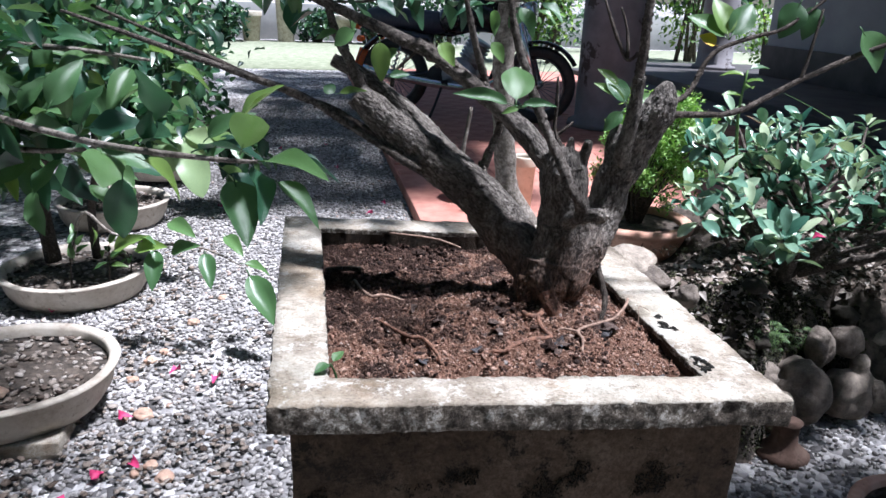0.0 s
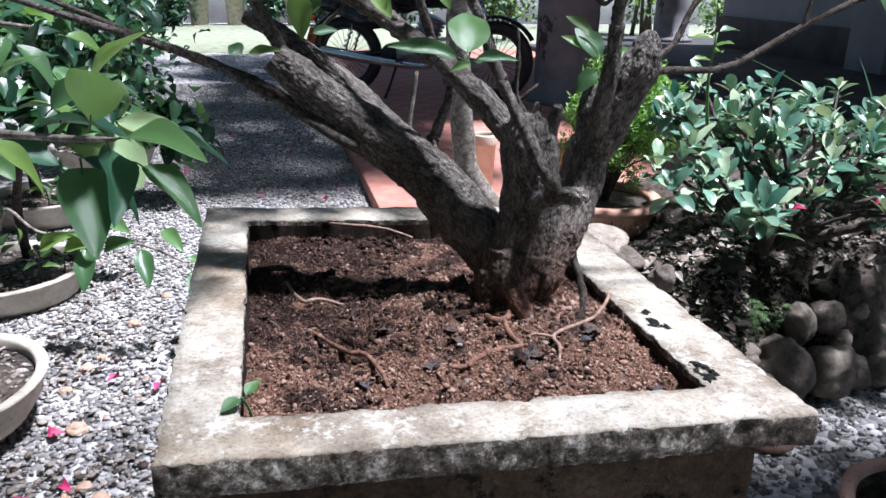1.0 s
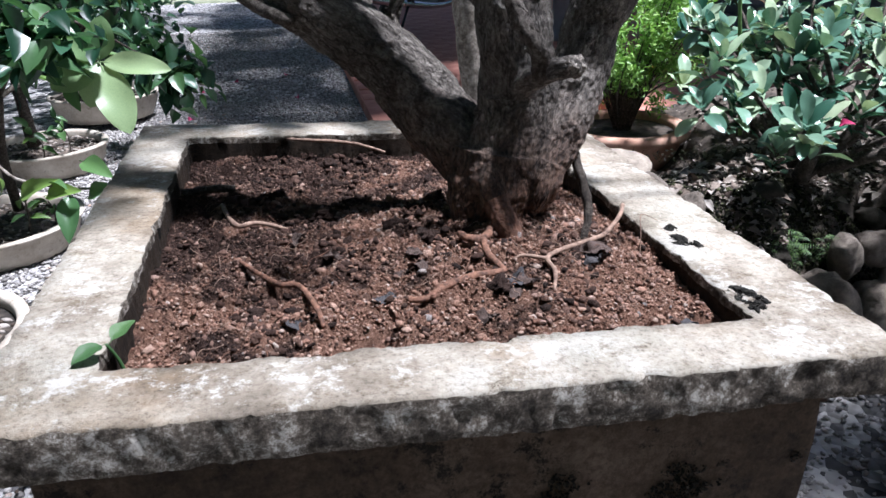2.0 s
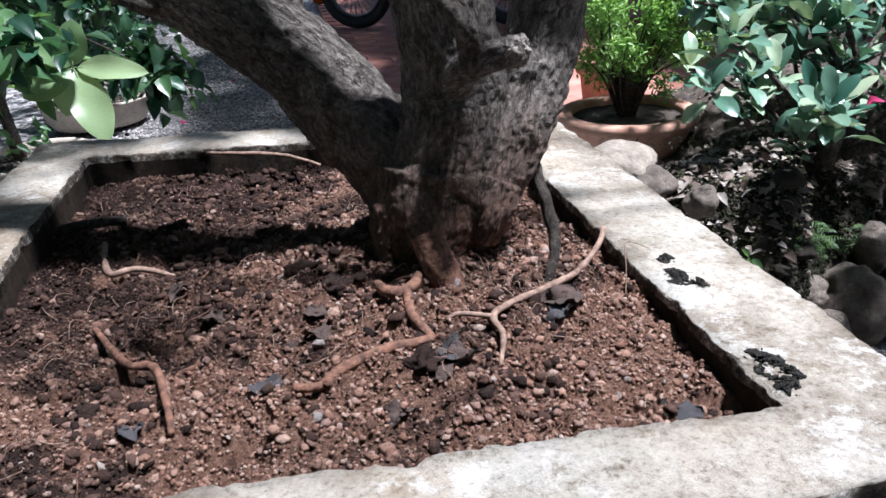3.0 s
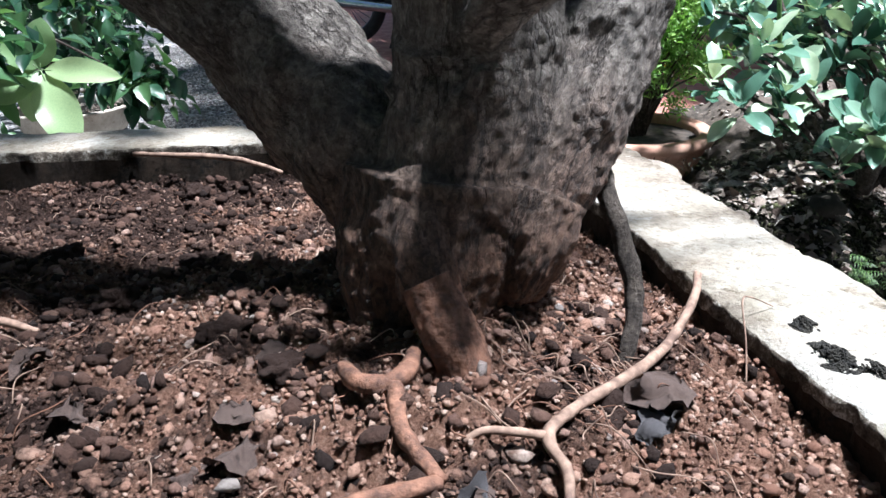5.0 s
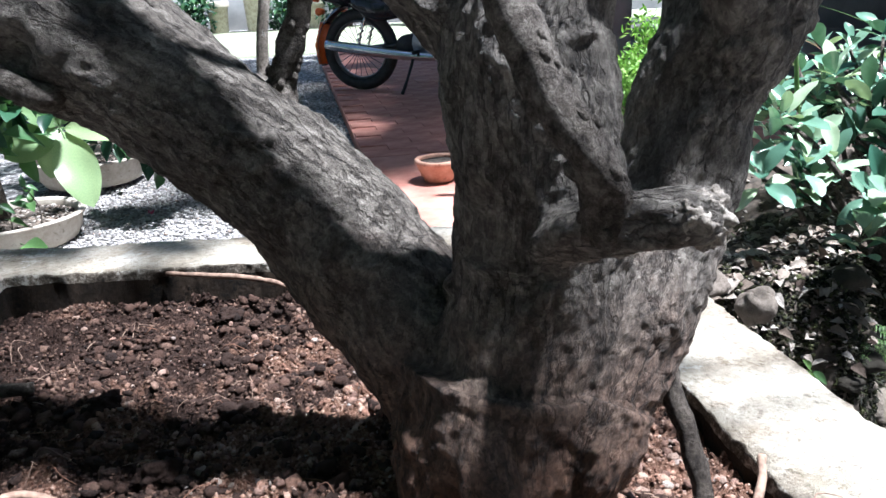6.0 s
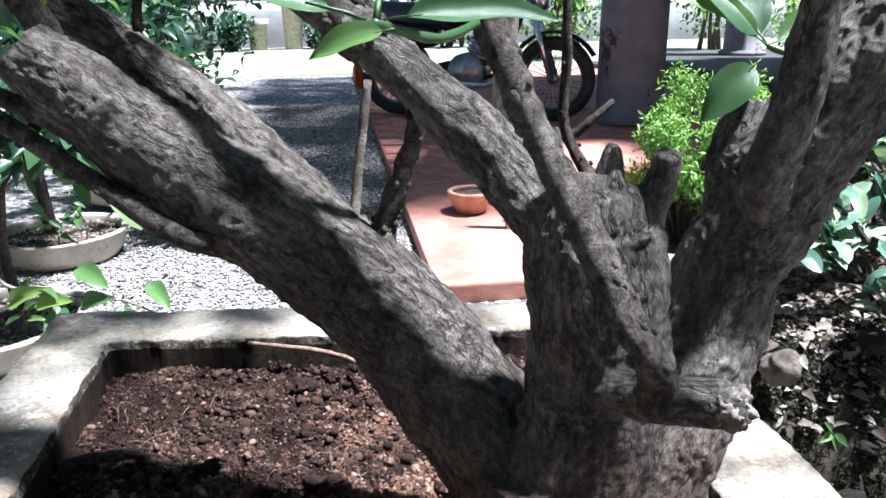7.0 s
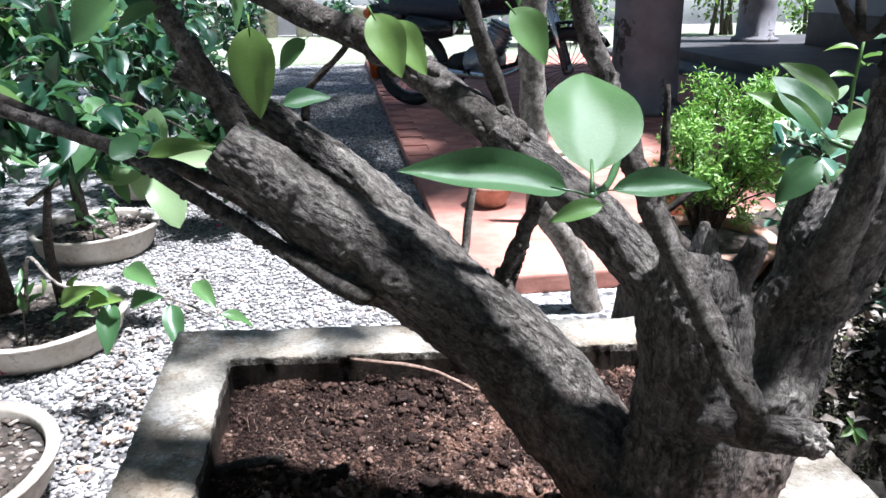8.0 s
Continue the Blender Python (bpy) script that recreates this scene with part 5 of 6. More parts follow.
# young shoots in the pots


def shoot(x, y, z, h, n, size, seedn):
    r = random.Random(seedn)
    t = thing("pot_shoot", "small green shoot sprouting from the potting soil", "seedling", (x, y, z), "shoots in the pots")
    tip = Vector((x + r.uniform(-0.02, 0.03), y - 0.01, z + h))
    branch([(x, y, z - 0.005), (x + 0.005, y, z + h * 0.5), tip], [0.0022, 0.0018, 0.0012], M_TWIG, "stem", t, 6, 0.1, 60, 3)
    for k in range(n):
        p = Vector((x, y, z)).lerp(tip, 0.35 + 0.65 * (k + 1) / n)
        put_leaf(r.choice(YOUNG), p, rand_unit(r) + Vector((0.2, -0.2, 0.2)), Vector((r.uniform(-.4, .4), -0.5, 1)), size * r.uniform(0.7, 1.2), t)
    return t


for i, (x, y, z, h, n, s) in enumerate(((-0.50, 1.40, 0.06, 0.10, 6, 0.045), (-0.46, 1.44, 0.06, 0.07, 5, 0.035), (-0.58, 1.38, 0.06, 0.14, 5, 0.04), (-0.56, 2.02, 0.065, 0.12, 7, 0.05), (-0.62, 1.98, 0.065, 0.10, 6, 0.05), (-0.70, 0.82, 0.085, 0.05, 4, 0.03))):
    shoot(x, y, z, h, n, s, 300 + i)

# boughs that reach across beside the planter


def bough(pts, rad, n, size, seedn, label, ends=(), spread=0.022, light=0.4):
    r = random.Random(seedn)
    t = thing("leafy_bough", label, "branch", pts[0], "leafy boughs")
    branch(pts, rad, M_PALE, "stem", t, 8, 0.2, 120, 5)
    P = [Vector(p) for p in pts]
    for k in range(n):
        u = (0.12 + 0.88 * (k + r.random()) / n) * (len(P) - 1)
        i = min(int(u), len(P) - 2)
        p = P[i].lerp(P[i + 1], u - i)
        ax = (P[i + 1] - P[i]).normalized()
        d = ax * 0.5 + rand_unit(r)
        e = p + d.normalized() * r.uniform(0.2, 1.0) * spread
        put_leaf(r.choice(YOUNG if r.random() < light else LEAVES), e, d + Vector((0.25, -0.1, -0.05)), Vector((r.uniform(-.6, .6), r.uniform(-.9, .3), 1)), size * r.uniform(0.75, 1.2), t)
    for b_, t_, w_, up_ in ends:
        leaf_between(b_, t_, w_, t, LEAVES[0] if up_[0] > 0.3 else None, up_)
    return t


bough([(-0.50, 0.66, 0.60), (-0.30, 0.35, 0.63), (-0.15, 0.10, 0.655), (-0.07, 0.01, 0.664), (-0.036, -0.02, 0.668)], [0.006, 0.0035, 0.0022, 0.0016, 0.0009], 30, 0.042, 77, "leafy ficus bough leaning out beside the planter",
      [((-0.036, -0.020, 0.668), (-0.004, -0.054, 0.675), 0.016, (0, -0.3, 1)), ((-0.040, -0.016, 0.667), (-0.028, -0.052, 0.652), 0.013, (0.6, -0.2, 0.7))])
bough([(-0.56, 0.80, 0.62), (-0.40, 0.55, 0.68), (-0.26, 0.42, 0.69), (-0.16, 0.36, 0.685)], [0.006, 0.004, 0.003, 0.0015], 54, 0.050, 78, "broad-leaved ficus bough in dappled sun", spread=0.05)
bough([(-0.56, 0.80, 0.60), (-0.42, 0.55, 0.58), (-0.30, 0.42, 0.585), (-0.21, 0.36, 0.60)], [0.006, 0.004, 0.003, 0.0015], 54, 0.050, 79, "broad-leaved ficus bough above the pots", spread=0.05)
bough([(-0.58, 0.86, 0.50), (-0.50, 0.55, 0.64), (-0.42, 0.30, 0.69), (-0.32, 0.15, 0.70)], [0.006, 0.004, 0.003, 0.0015], 54, 0.050, 80, "ficus bough with large dark leaves", spread=0.05, light=0.2)
spray = bough([(-0.60, 1.46, 0.10), (-0.52, 1.32, 0.26), (-0.43, 1.20, 0.25), (-0.34, 1.17, 0.235), (-0.24, 1.16, 0.225), (-0.16, 1.14, 0.19)], [0.005, 0.004, 0.003, 0.0025, 0.002, 0.0012], 3, 0.06, 81, "low spray of light green leaves over the gravel", spread=0.02, light=1.0)
for b_, t_, w_ in (((-0.435, 1.196, 0.209), (-0.366, 1.147, 0.261), 0.032), ((-0.388, 1.189, 0.216), (-0.324, 1.134, 0.246), 0.035), ((-0.339, 1.183, 0.226), (-0.34, 1.109, 0.165), 0.040), ((-0.313, 1.174, 0.212), (-0.256, 1.122, 0.249), 0.032), ((-0.316, 1.196, 0.277), (-0.259, 1.13, 0.273), 0.036), ((-0.238, 1.162, 0.222), (-0.22, 1.089, 0.174), 0.036), ((-0.196, 1.166, 0.255), (-0.158, 1.1, 0.24), 0.030), ((-0.151, 1.133, 0.185), (-0.09, 1.042, 0.108), 0.055)):
    leaf_between(b_, t_, w_, spray, up=(0.1, -0.7, 0.6))
broad = bough([(-0.60, 1.56, 0.30), (-0.50, 1.60, 0.36), (-0.42, 1.59, 0.385), (-0.336, 1.586, 0.392)], [0.007, 0.006, 0.005, 0.0025], 6, 0.10, 82, "spray of pale broad leaves over a pot", spread=0.03, light=0.5)
oval = leaf_mesh("broad_leaf", M_PALELEAF, 0.55, -0.2, 0.10, 0.18, 15, 0.03, 0.05, 0.65, 1.0)
for t_, w_ in (((-0.316, 1.57, 0.482), 0.062), ((-0.197, 1.527, 0.389), 0.046), ((-0.284, 1.488, 0.271), 0.080), ((-0.425, 1.53, 0.36), 0.075), ((-0.374, 1.57, 0.30), 0.060), ((-0.40, 1.55, 0.47), 0.055)):
    leaf_between((-0.336, 1.586, 0.392), t_, w_ * 0.78, broad, oval, (0.1, -0.85, 0.5))
bough([(-0.60, 2.10, 0.22), (-0.42, 2.25, 0.24), (-0.28, 2.29, 0.22), (-0.18, 2.30, 0.19)], [0.005, 0.004, 0.003, 0.0015], 22, 0.050, 83, "spray of fresh green leaves beside the path", spread=0.04, light=0.9)

# petals and loose stones on the gravel
def petal(x, y, yaw):
    me = leaf_mesh("petal", M_PETAL, 0.8, 0.5, 0.5, 0.6, 5, 0.2, 0)
    ob = new("fallen_petal", me)
    ob.matrix_basis = Matrix.Translation((x, y, 0.012)) @ Euler((0.5, 0.3, yaw)).to_matrix().to_4x4() @ Matrix.Scale(0.022, 4)
    return tagged(ob, "fallen magenta bougainvillea petal on the gravel", "petal", "fallen petals")


for i, (x, y) in enumerate(((-0.019, 2.22), (0.20, 2.15), (0.25, 2.3), (-0.30, 2.6), (-0.33, 2.25), (-0.28, 1.02), (-0.31, 0.70), (-0.36, 0.66), (-0.385, 0.60), (-0.20, 0.98), (-0.30, 3.1), (0.06, 3.4), (-0.15, 3.3), (0.1, 2.9), (-0.36, 0.84), (-0.62, 1.34))):
    petal(x, y, i * 1.7)


def stone(x, y, z, sx, sy, sz, seedn, label, name="stone", group="", mat=M_STONE, yaw=0.0, tilt=0.0):
    bm = bmesh.new()
    bmesh.ops.create_icosphere(bm, subdivisions=4, radius=1.0)
    for v in bm.verts:
        n1 = noise.noise(v.co * 1.1 + Vector((seedn, 0, 0))) * 0.34 + noise.noise(v.co * 2.6 + Vector((seedn, 5, 0))) * 0.12 + noise.noise(v.co * 8 + Vector((0, 5, seedn))) * 0.03
        v.co *= 1 + n1
        v.co = Vector((v.co.x * sx, v.co.y * sy, v.co.z * sz))
    ob = part(name, bm, mat)
    ob.matrix_basis = Matrix.Translation((x, y, z)) @ Euler((tilt, tilt * 0.4, yaw)).to_matrix().to_4x4()
    return tagged(ob, label, "stone", group)


M_WARM = simple("warm_pebble", (0.33, 0.20, 0.14), (0.50, 0.36, 0.27), 60, 0.8, 200, 0.001)
for i, (x, y, s) in enumerate(((-0.321, 0.86, 0.018), (-0.35, 1.08, 0.014), (-0.33, 1.12, 0.012), (-0.29, 1.27, 0.014), (-0.24, 1.42, 0.012), (-0.355, 0.86, 0.011), (-0.25, 0.66, 0.016), (-0.28, 0.70, 0.012), (-0.30, 0.68, 0.010), (-0.37, 1.0, 0.012))):
    stone(x, y, s * 0.4, s, s * 0.8, s * 0.6, i * 3.1, "rounded buff pebble lying on the gravel", "pebble", "pebbles", M_WARM, i)
stone(-0.545, 0.80, 0.098, 0.024, 0.016, 0.014, 55.0, "brown stone resting in the pot", "pebble", "", M_WARM)

lp = np.concatenate([scatter(420, -0.52, -0.12, 0.42, 0.80), scatter(160, -0.45, 0.0, 0.7, 1.3), scatter(200, -0.45, -0.30, 1.0, 1.9)])
tagged(pebbles("path_litter", np.c_[lp, 0.011 + 0 * lp[:, 0]], rng.uniform(0.004, 0.011, len(lp)), M_BED, None, 0.25, rng), "brown dry leaf fragments strewn over the gravel", "litter", kind="stuff")

# ---- raised bed with stacked river stones ----
ST = [(0.825, 0.630, 0.122, 0.051, 0.046, 0.058, 0.0), (0.933, 0.640, 0.103, 0.042, 0.040, 0.054, 0.4), (0.997, 0.648, 0.090, 0.018, 0.020, 0.033, 1.1), (0.873, 0.660, 0.184, 0.024, 0.024, 0.036, 0.3),
      (0.929, 0.672, 0.192, 0.031, 0.030, 0.029, 0.7), (0.957, 0.652, 0.150, 0.017, 0.017, 0.020, 0.2), (0.700, 0.612, 0.203, 0.034, 0.030, 0.015, 0.9), (0.728, 0.602, 0.177, 0.028, 0.026, 0.015, 0.1),
      (1.060, 0.660, 0.080, 0.030, 0.030, 0.038, 0.6), (1.055, 0.690, 0.130, 0.032, 0.030, 0.030, 1.0), (1.038, 0.722, 0.165, 0.032, 0.030, 0.029, 0.2), (1.122, 0.700, 0.084, 0.030, 0.028, 0.034, 0.4),
      (0.491, 0.650, 0.358, 0.046, 0.042, 0.026, 0.4), (0.512, 0.618, 0.345, 0.032, 0.030, 0.018, 0.1), (0.566, 0.590, 0.322, 0.020, 0.020, 0.019, 0.6), (0.770, 0.610, 0.095, 0.030, 0.030, 0.040, 0.5),
      (0.50, 0.55, 0.16, 0.07, 0.07, 0.10, 0.3), (0.50, 0.655, 0.17, 0.055, 0.055, 0.165, 0.8),
      (1.16, 0.74, 0.15, 0.05, 0.05, 0.05, 0.2), (1.20, 0.72, 0.09, 0.05, 0.05, 0.05, 0.7), (1.30, 0.76, 0.10, 0.07, 0.06, 0.06, 0.7)]
for i, (x, y, z, a, b, c, yaw) in enumerate(ST):
    stone(x, y, z, a, b, c, 7.7 * i + 2, "rounded grey-brown river stone in a dry-stacked edging", "river_stone", "stacked edging stones", M_STONE, yaw * 0.4, 0.25 * math.sin(i * 2.1))
nbx, nby = 150, 110


def bed_z(x, y):
    front = 0.535 + 0.9 * max(0.0, min(x - 0.68, 0.13)) + 0.12 * max(x - 0.92, 0) + 0.03 * noise.noise(Vector((x * 9, 0, 2)))
    edge = min((x - 0.52 - 0.09 * max(0.0, min((y - 0.7) / 0.3, 1.0))) / 0.05, (y - front) / 0.10, (1.30 - y) / 0.08, 1.0)
    high = 0.295 - 0.09 * max(0.0, min((x - 0.78) / 0.14, 1.0)) * max(0.0, 1 - (y - 0.6) / 0.5) - 0.135 * math.exp(-((x - 0.68) / 0.18) ** 2 - ((y - 1.04) / 0.23) ** 2)
    return high * max(0.0, min(1, edge)) ** 0.5 + 0.03 + 0.020 * noise.noise(Vector((x, y, 0)) * 16) + 0.012 * noise.noise(Vector((x, y, 0)) * 45)


V = [(0.50 + 1.6 * i / nbx, 0.46 + 0.92 * j / nby, 0) for j in range(nby + 1) for i in range(nbx + 1)]
V = [(x, y, max(bed_z(x, y), -0.02)) for x, y, _ in V]
F = [(j * (nbx + 1) + i, j * (nbx + 1) + i + 1, (j + 1) * (nbx + 1) + i + 1, (j + 1) * (nbx + 1) + i) for j in range(nby) for i in range(nbx)]
bed = tagged(mesh_ob("garden_bed", V, F, M_BEDSOIL), "raised garden bed of dark mossy earth and litter", "bed", kind="structure")
bp = np.concatenate([scatter(2600, 0.56, 1.6, 0.56, 1.22, lambda x, y: bed_z(x, y) > 0.24), scatter(2600, 0.56, 1.02, 0.58, 0.80, lambda x, y: bed_z(x, y) > 0.255)])
bs = rng.uniform(0.002, 0.006, len(bp))
tagged(pebbles("bed_litter", [(x, y, bed_z(x, y) + s * 0.2) for (x, y), s in zip(bp, bs)], bs, M_BED, bed, 0.5, rng), "grey grit and dry leaf litter on the bed", kind="stuff")
rs2 = random.Random(29)
scraps = scatter(3400, 0.55, 1.25, 0.57, 1.0, lambda x, y: bed_z(x, y) > 0.235)
leaf_mass("leaf_scraps", [leaf_frame(Vector((x, y, bed_z(x, y) + rs2.uniform(0.001, 0.006))), Vector((rs2.uniform(-1, 1), rs2.uniform(-1, 1), rs2.uniform(-0.2, 0.4))), Vector((rs2.gauss(0, 0.35), rs2.gauss(-0.1, 0.35), 1)), rs2.uniform(0.008, 0.022)) for x, y in scraps],
          SCRAP, M_BED, bed, "pale dry leaf scraps on the bed")
bp = scatter(16000, 0.54, 0.98, 0.50, 0.72, lambda x, y: 0.10 < bed_z(x, y) and noise.noise(Vector((x, y, 1)) * 22) + 3.0 * (0.60 - y + 0.3 * max(x - 0.78, 0)) > 0.05)
bs = rng.uniform(0.0012, 0.0036, len(bp))
fx, fz = rng.uniform(0.53, 1.0, 9000), rng.uniform(0.06, 0.335, 9000)
face = []
for x, z in zip(fx, fz):
    y = 0.50
    while y < 0.80 and bed_z(x, y) < z:
        y += 0.006
    face.append((x, y - 0.003 + rng.uniform(-0.004, 0.003), z))
rm2 = random.Random(19)
frames = []
for p in face[:7000] + [(x, y, bed_z(x, y)) for x, y in bp[:7000]]:
    if noise.noise(Vector(p) * 28) > -0.12:
        frames.append(leaf_frame(Vector(p), Vector((rm2.gauss(0, 0.6), -0.5 + rm2.gauss(0, 0.5), rm2.gauss(0.1, 0.6))), rand_unit(rm2), rm2.uniform(0.004, 0.010)))
leaf_mass("moss", frames, MOSSBLADE, M_MOSSL, bed, "moss and fern wisps over the bed's front, coloured dark for its shade")


# Crust and stones cover the bed's front in colours that include its shade.
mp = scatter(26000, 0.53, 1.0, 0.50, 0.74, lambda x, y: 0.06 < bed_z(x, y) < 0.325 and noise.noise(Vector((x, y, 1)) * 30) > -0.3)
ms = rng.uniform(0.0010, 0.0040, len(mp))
tagged(pebbles("moss_crust", [(x, y, bed_z(x, y) + s * rng.uniform(-0.2, 0.8)) for (x, y), s in zip(mp, ms)], ms, M_BMOSS, bed, 1.0, rng), "crust of moss, roots and soil, coloured dark for shade", kind="stuff")
q7 = random.Random(71)
for i in range(6):
    x = q7.uniform(0.56, 0.98)
    y = 0.56 + 0.9 * max(0.0, min(x - 0.68, 0.13)) + q7.uniform(0.0, 0.07)
    s = q7.uniform(0.012, 0.024)
    stone(x, y, bed_z(x, y) + s * 0.05, s * 1.2, s, s * 0.7, 400 + 3.3 * i, "small mossy stone in the bed's edge, coloured dark for shade", "edging_stone", "small edging stones", M_DSTONE, i, 0.2)


def rosette_bush(name, label, base, limbs, tips, seedn, size=0.050):
    r = random.Random(seedn)
    t = thing(name, label, "bush", base)
    for pts, rad in limbs:
        branch(pts, rad, M_TWIG, "stem", t, 8, 0.15, 60, 4)
    frames, count, tw = [], 0, []
    for tip in tips:
        tip = Vector(tip)
        ax = (Vector((r.gauss(0, 0.35), r.gauss(-0.15, 0.35), 1))).normalized()
        q = Vector(base).lerp(tip, 0.55) + rand_unit(r) * 0.03
        tw.append(tube([q, q.lerp(tip, 0.6) + rand_unit(r) * 0.012, tip - ax * 0.01], [0.004, 0.003, 0.002], 5, 0.2, 90, 3))
        n = r.randint(8, 12)
        for k in range(n):
            a = k * 2.4 + r.uniform(-0.3, 0.3)
            side = ax.cross(Vector((math.cos(a), math.sin(a), 0.1))).normalized()
            rise = r.uniform(0.0, 0.9) if k > 3 else r.uniform(0.8, 1.6)
            d = side + ax * rise
            s = size * r.uniform(0.7, 1.2)
            b = tip - ax * (k * 0.0035)
            if count < 290:
                put_leaf(r.choice(BUSHLEAF), b, d, ax - side * 0.3, s, t)
                count += 1
            else:
                frames.append(leaf_frame(b, d, ax - side * 0.3, s))
    V, F = merged(*tw)
    tagged(mesh_ob("twig_mass", V, F, M_TWIG, t), kind="stuff")
    if frames:
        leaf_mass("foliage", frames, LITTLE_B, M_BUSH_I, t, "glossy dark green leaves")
    return t


r4 = random.Random(31)
tips = [(0.673 + r4.gauss(0, 0.05), 0.615 + r4.gauss(0, 0.05), 0.43 + r4.gauss(0, 0.025)) for _ in range(7)]
tips += [(r4.uniform(0.60, 1.30), r4.uniform(0.52, 1.05), 0) for _ in range(140)]
tips = [(x, y, z or 0.39 + 0.09 * r4.random() + 0.07 * math.exp(-((x - 0.95) / 0.3) ** 2) * r4.random() + 0.08 * (y - 0.55)) for x, y, z in tips]
tips = [(x, y, z - 0.02) for x, y, z in tips if x > 0.62 + 0.6 * max(y - 0.75, 0) and (y > 0.58 + 0.35 * max(x - 0.8, 0) or z > 0.46)]
tips = tips[:7] + [q for q in tips[7:] if not (q[1] < 0.66 and q[0] < 0.92)]
tips += [(r4.uniform(0.90, 1.22), r4.uniform(0.55, 0.70), r4.uniform(0.37, 0.45)) for _ in range(12)]
rosette_bush("ficus_bush", "spreading dwarf ficus bush with glossy oval leaves in rosettes", (0.82, 0.72, 0.33),
             [([(0.82, 0.72, 0.30), (0.80, 0.68, 0.37), (0.72, 0.64, 0.41)], [0.014, 0.010, 0.006]), ([(0.83, 0.73, 0.30), (0.92, 0.72, 0.38), (1.10, 0.80, 0.44)], [0.014, 0.010, 0.006]),
              ([(0.82, 0.74, 0.31), (0.85, 0.80, 0.40), (0.9, 0.95, 0.47)], [0.012, 0.009, 0.006]), ([(0.84, 0.71, 0.31), (0.92, 0.62, 0.37), (1.0, 0.56, 0.40)], [0.010, 0.007, 0.004])], tips, 90, 0.042)
for x, y, z in ((0.77, 0.60, 0.41), (0.93, 0.62, 0.42), (0.94, 0.63, 0.40), (1.08, 0.66, 0.45)):
    ob = put_leaf(leaf_mesh("bract", M_PETAL, 0.7, 0.5, 0.4, 0.3, 5, 0.1, 0), Vector((x, y, z)), (0.3, -0.5, 0.4), (0, -0.5, 1), 0.02, bed, "petal")

# ---- terracotta and plastic pots ----
POT = [(0.70, 0.0), (0.74, 0.02), (0.90, 0.80), (1.0, 0.805), (1.02, 0.84), (1.02, 0.97), (0.99, 1.0), (0.90, 1.0), (0.88, 0.96), (0.86, 0.86), (0.5, 0.86), (0.02, 0.88)]
BOWL = [(0.55, 0.0), (0.60, 0.02), (0.84, 0.5), (0.93, 0.80), (1.0, 0.83), (1.02, 0.90), (1.0, 0.98), (0.97, 1.0), (0.82, 0.99), (0.80, 0.94), (0.79, 0.86), (0.4, 0.88), (0.02, 0.90)]


def clay_pot(x, y, z, r, h, mat, label, prof=POT, seedn=0.0, name="plant_pot"):
    t = thing(name, label, "pot", (x, y, z))
    n = len(prof)
    V, F = lathe([(a * r, b * h) for a, b in prof[:n - 2]], 40, 0.015, seedn)
    o = mesh_ob("body", V, F[:-1], mat)
    o.location = (x, y, z)
    adopt(o, t)
    V, F = lathe([(a * r, b * h) for a, b in prof[n - 3:]], 40, 0.03, seedn)
    o = mesh_ob("potting_soil", V, F, M_BEDSOIL)
    o.location = (x, y, z)
    adopt(o, t)
    return t


clay_pot(0.715, 1.13, 0.190, 0.128, 0.100, M_TERRA, "wide pale terracotta bowl on the garden bed", BOWL)
clay_pot(0.715, 2.05, 0.051, 0.042, 0.19, M_CREAM, "tall cream plastic plant pot on the paving", POT, 2.0)
clay_pot(0.975, 1.80, 0.051, 0.100, 0.205, M_ORANGE, "orange clay pot standing on the red apron", POT, 3.0)
clay_pot(0.800, 0.270, 0.052, 0.115, 0.07, M_TERRA, "low terracotta pot with grass on the gravel", POT, 4.0)
stand = tagged(mesh_ob("clay_stand", *lathe([(0.060, 0.0), (0.062, 0.008), (0.050, 0.014), (0.032, 0.030), (0.027, 0.05), (0.030, 0.07), (0.034, 0.075)], 32, 0.02, 3.0), M_STANDCLAY), "small flared brown clay stand on the gravel", "stand")
stand.location = (0.752, 0.545, 0.051)
stand.scale = (0.7, 0.7, 0.85)
clay_pot(0.535, 2.20, 0.051, 0.072, 0.07, M_TERRA, "small brown clay bowl on the paving", BOWL, 5.0)
tagged(part("wooden_post", block(0.603, 1.99, 0.05, 0.630, 2.017, 0.375, 0.003, 3, 0.001), M_WOOD), "short weathered grey-brown wooden post", "post")


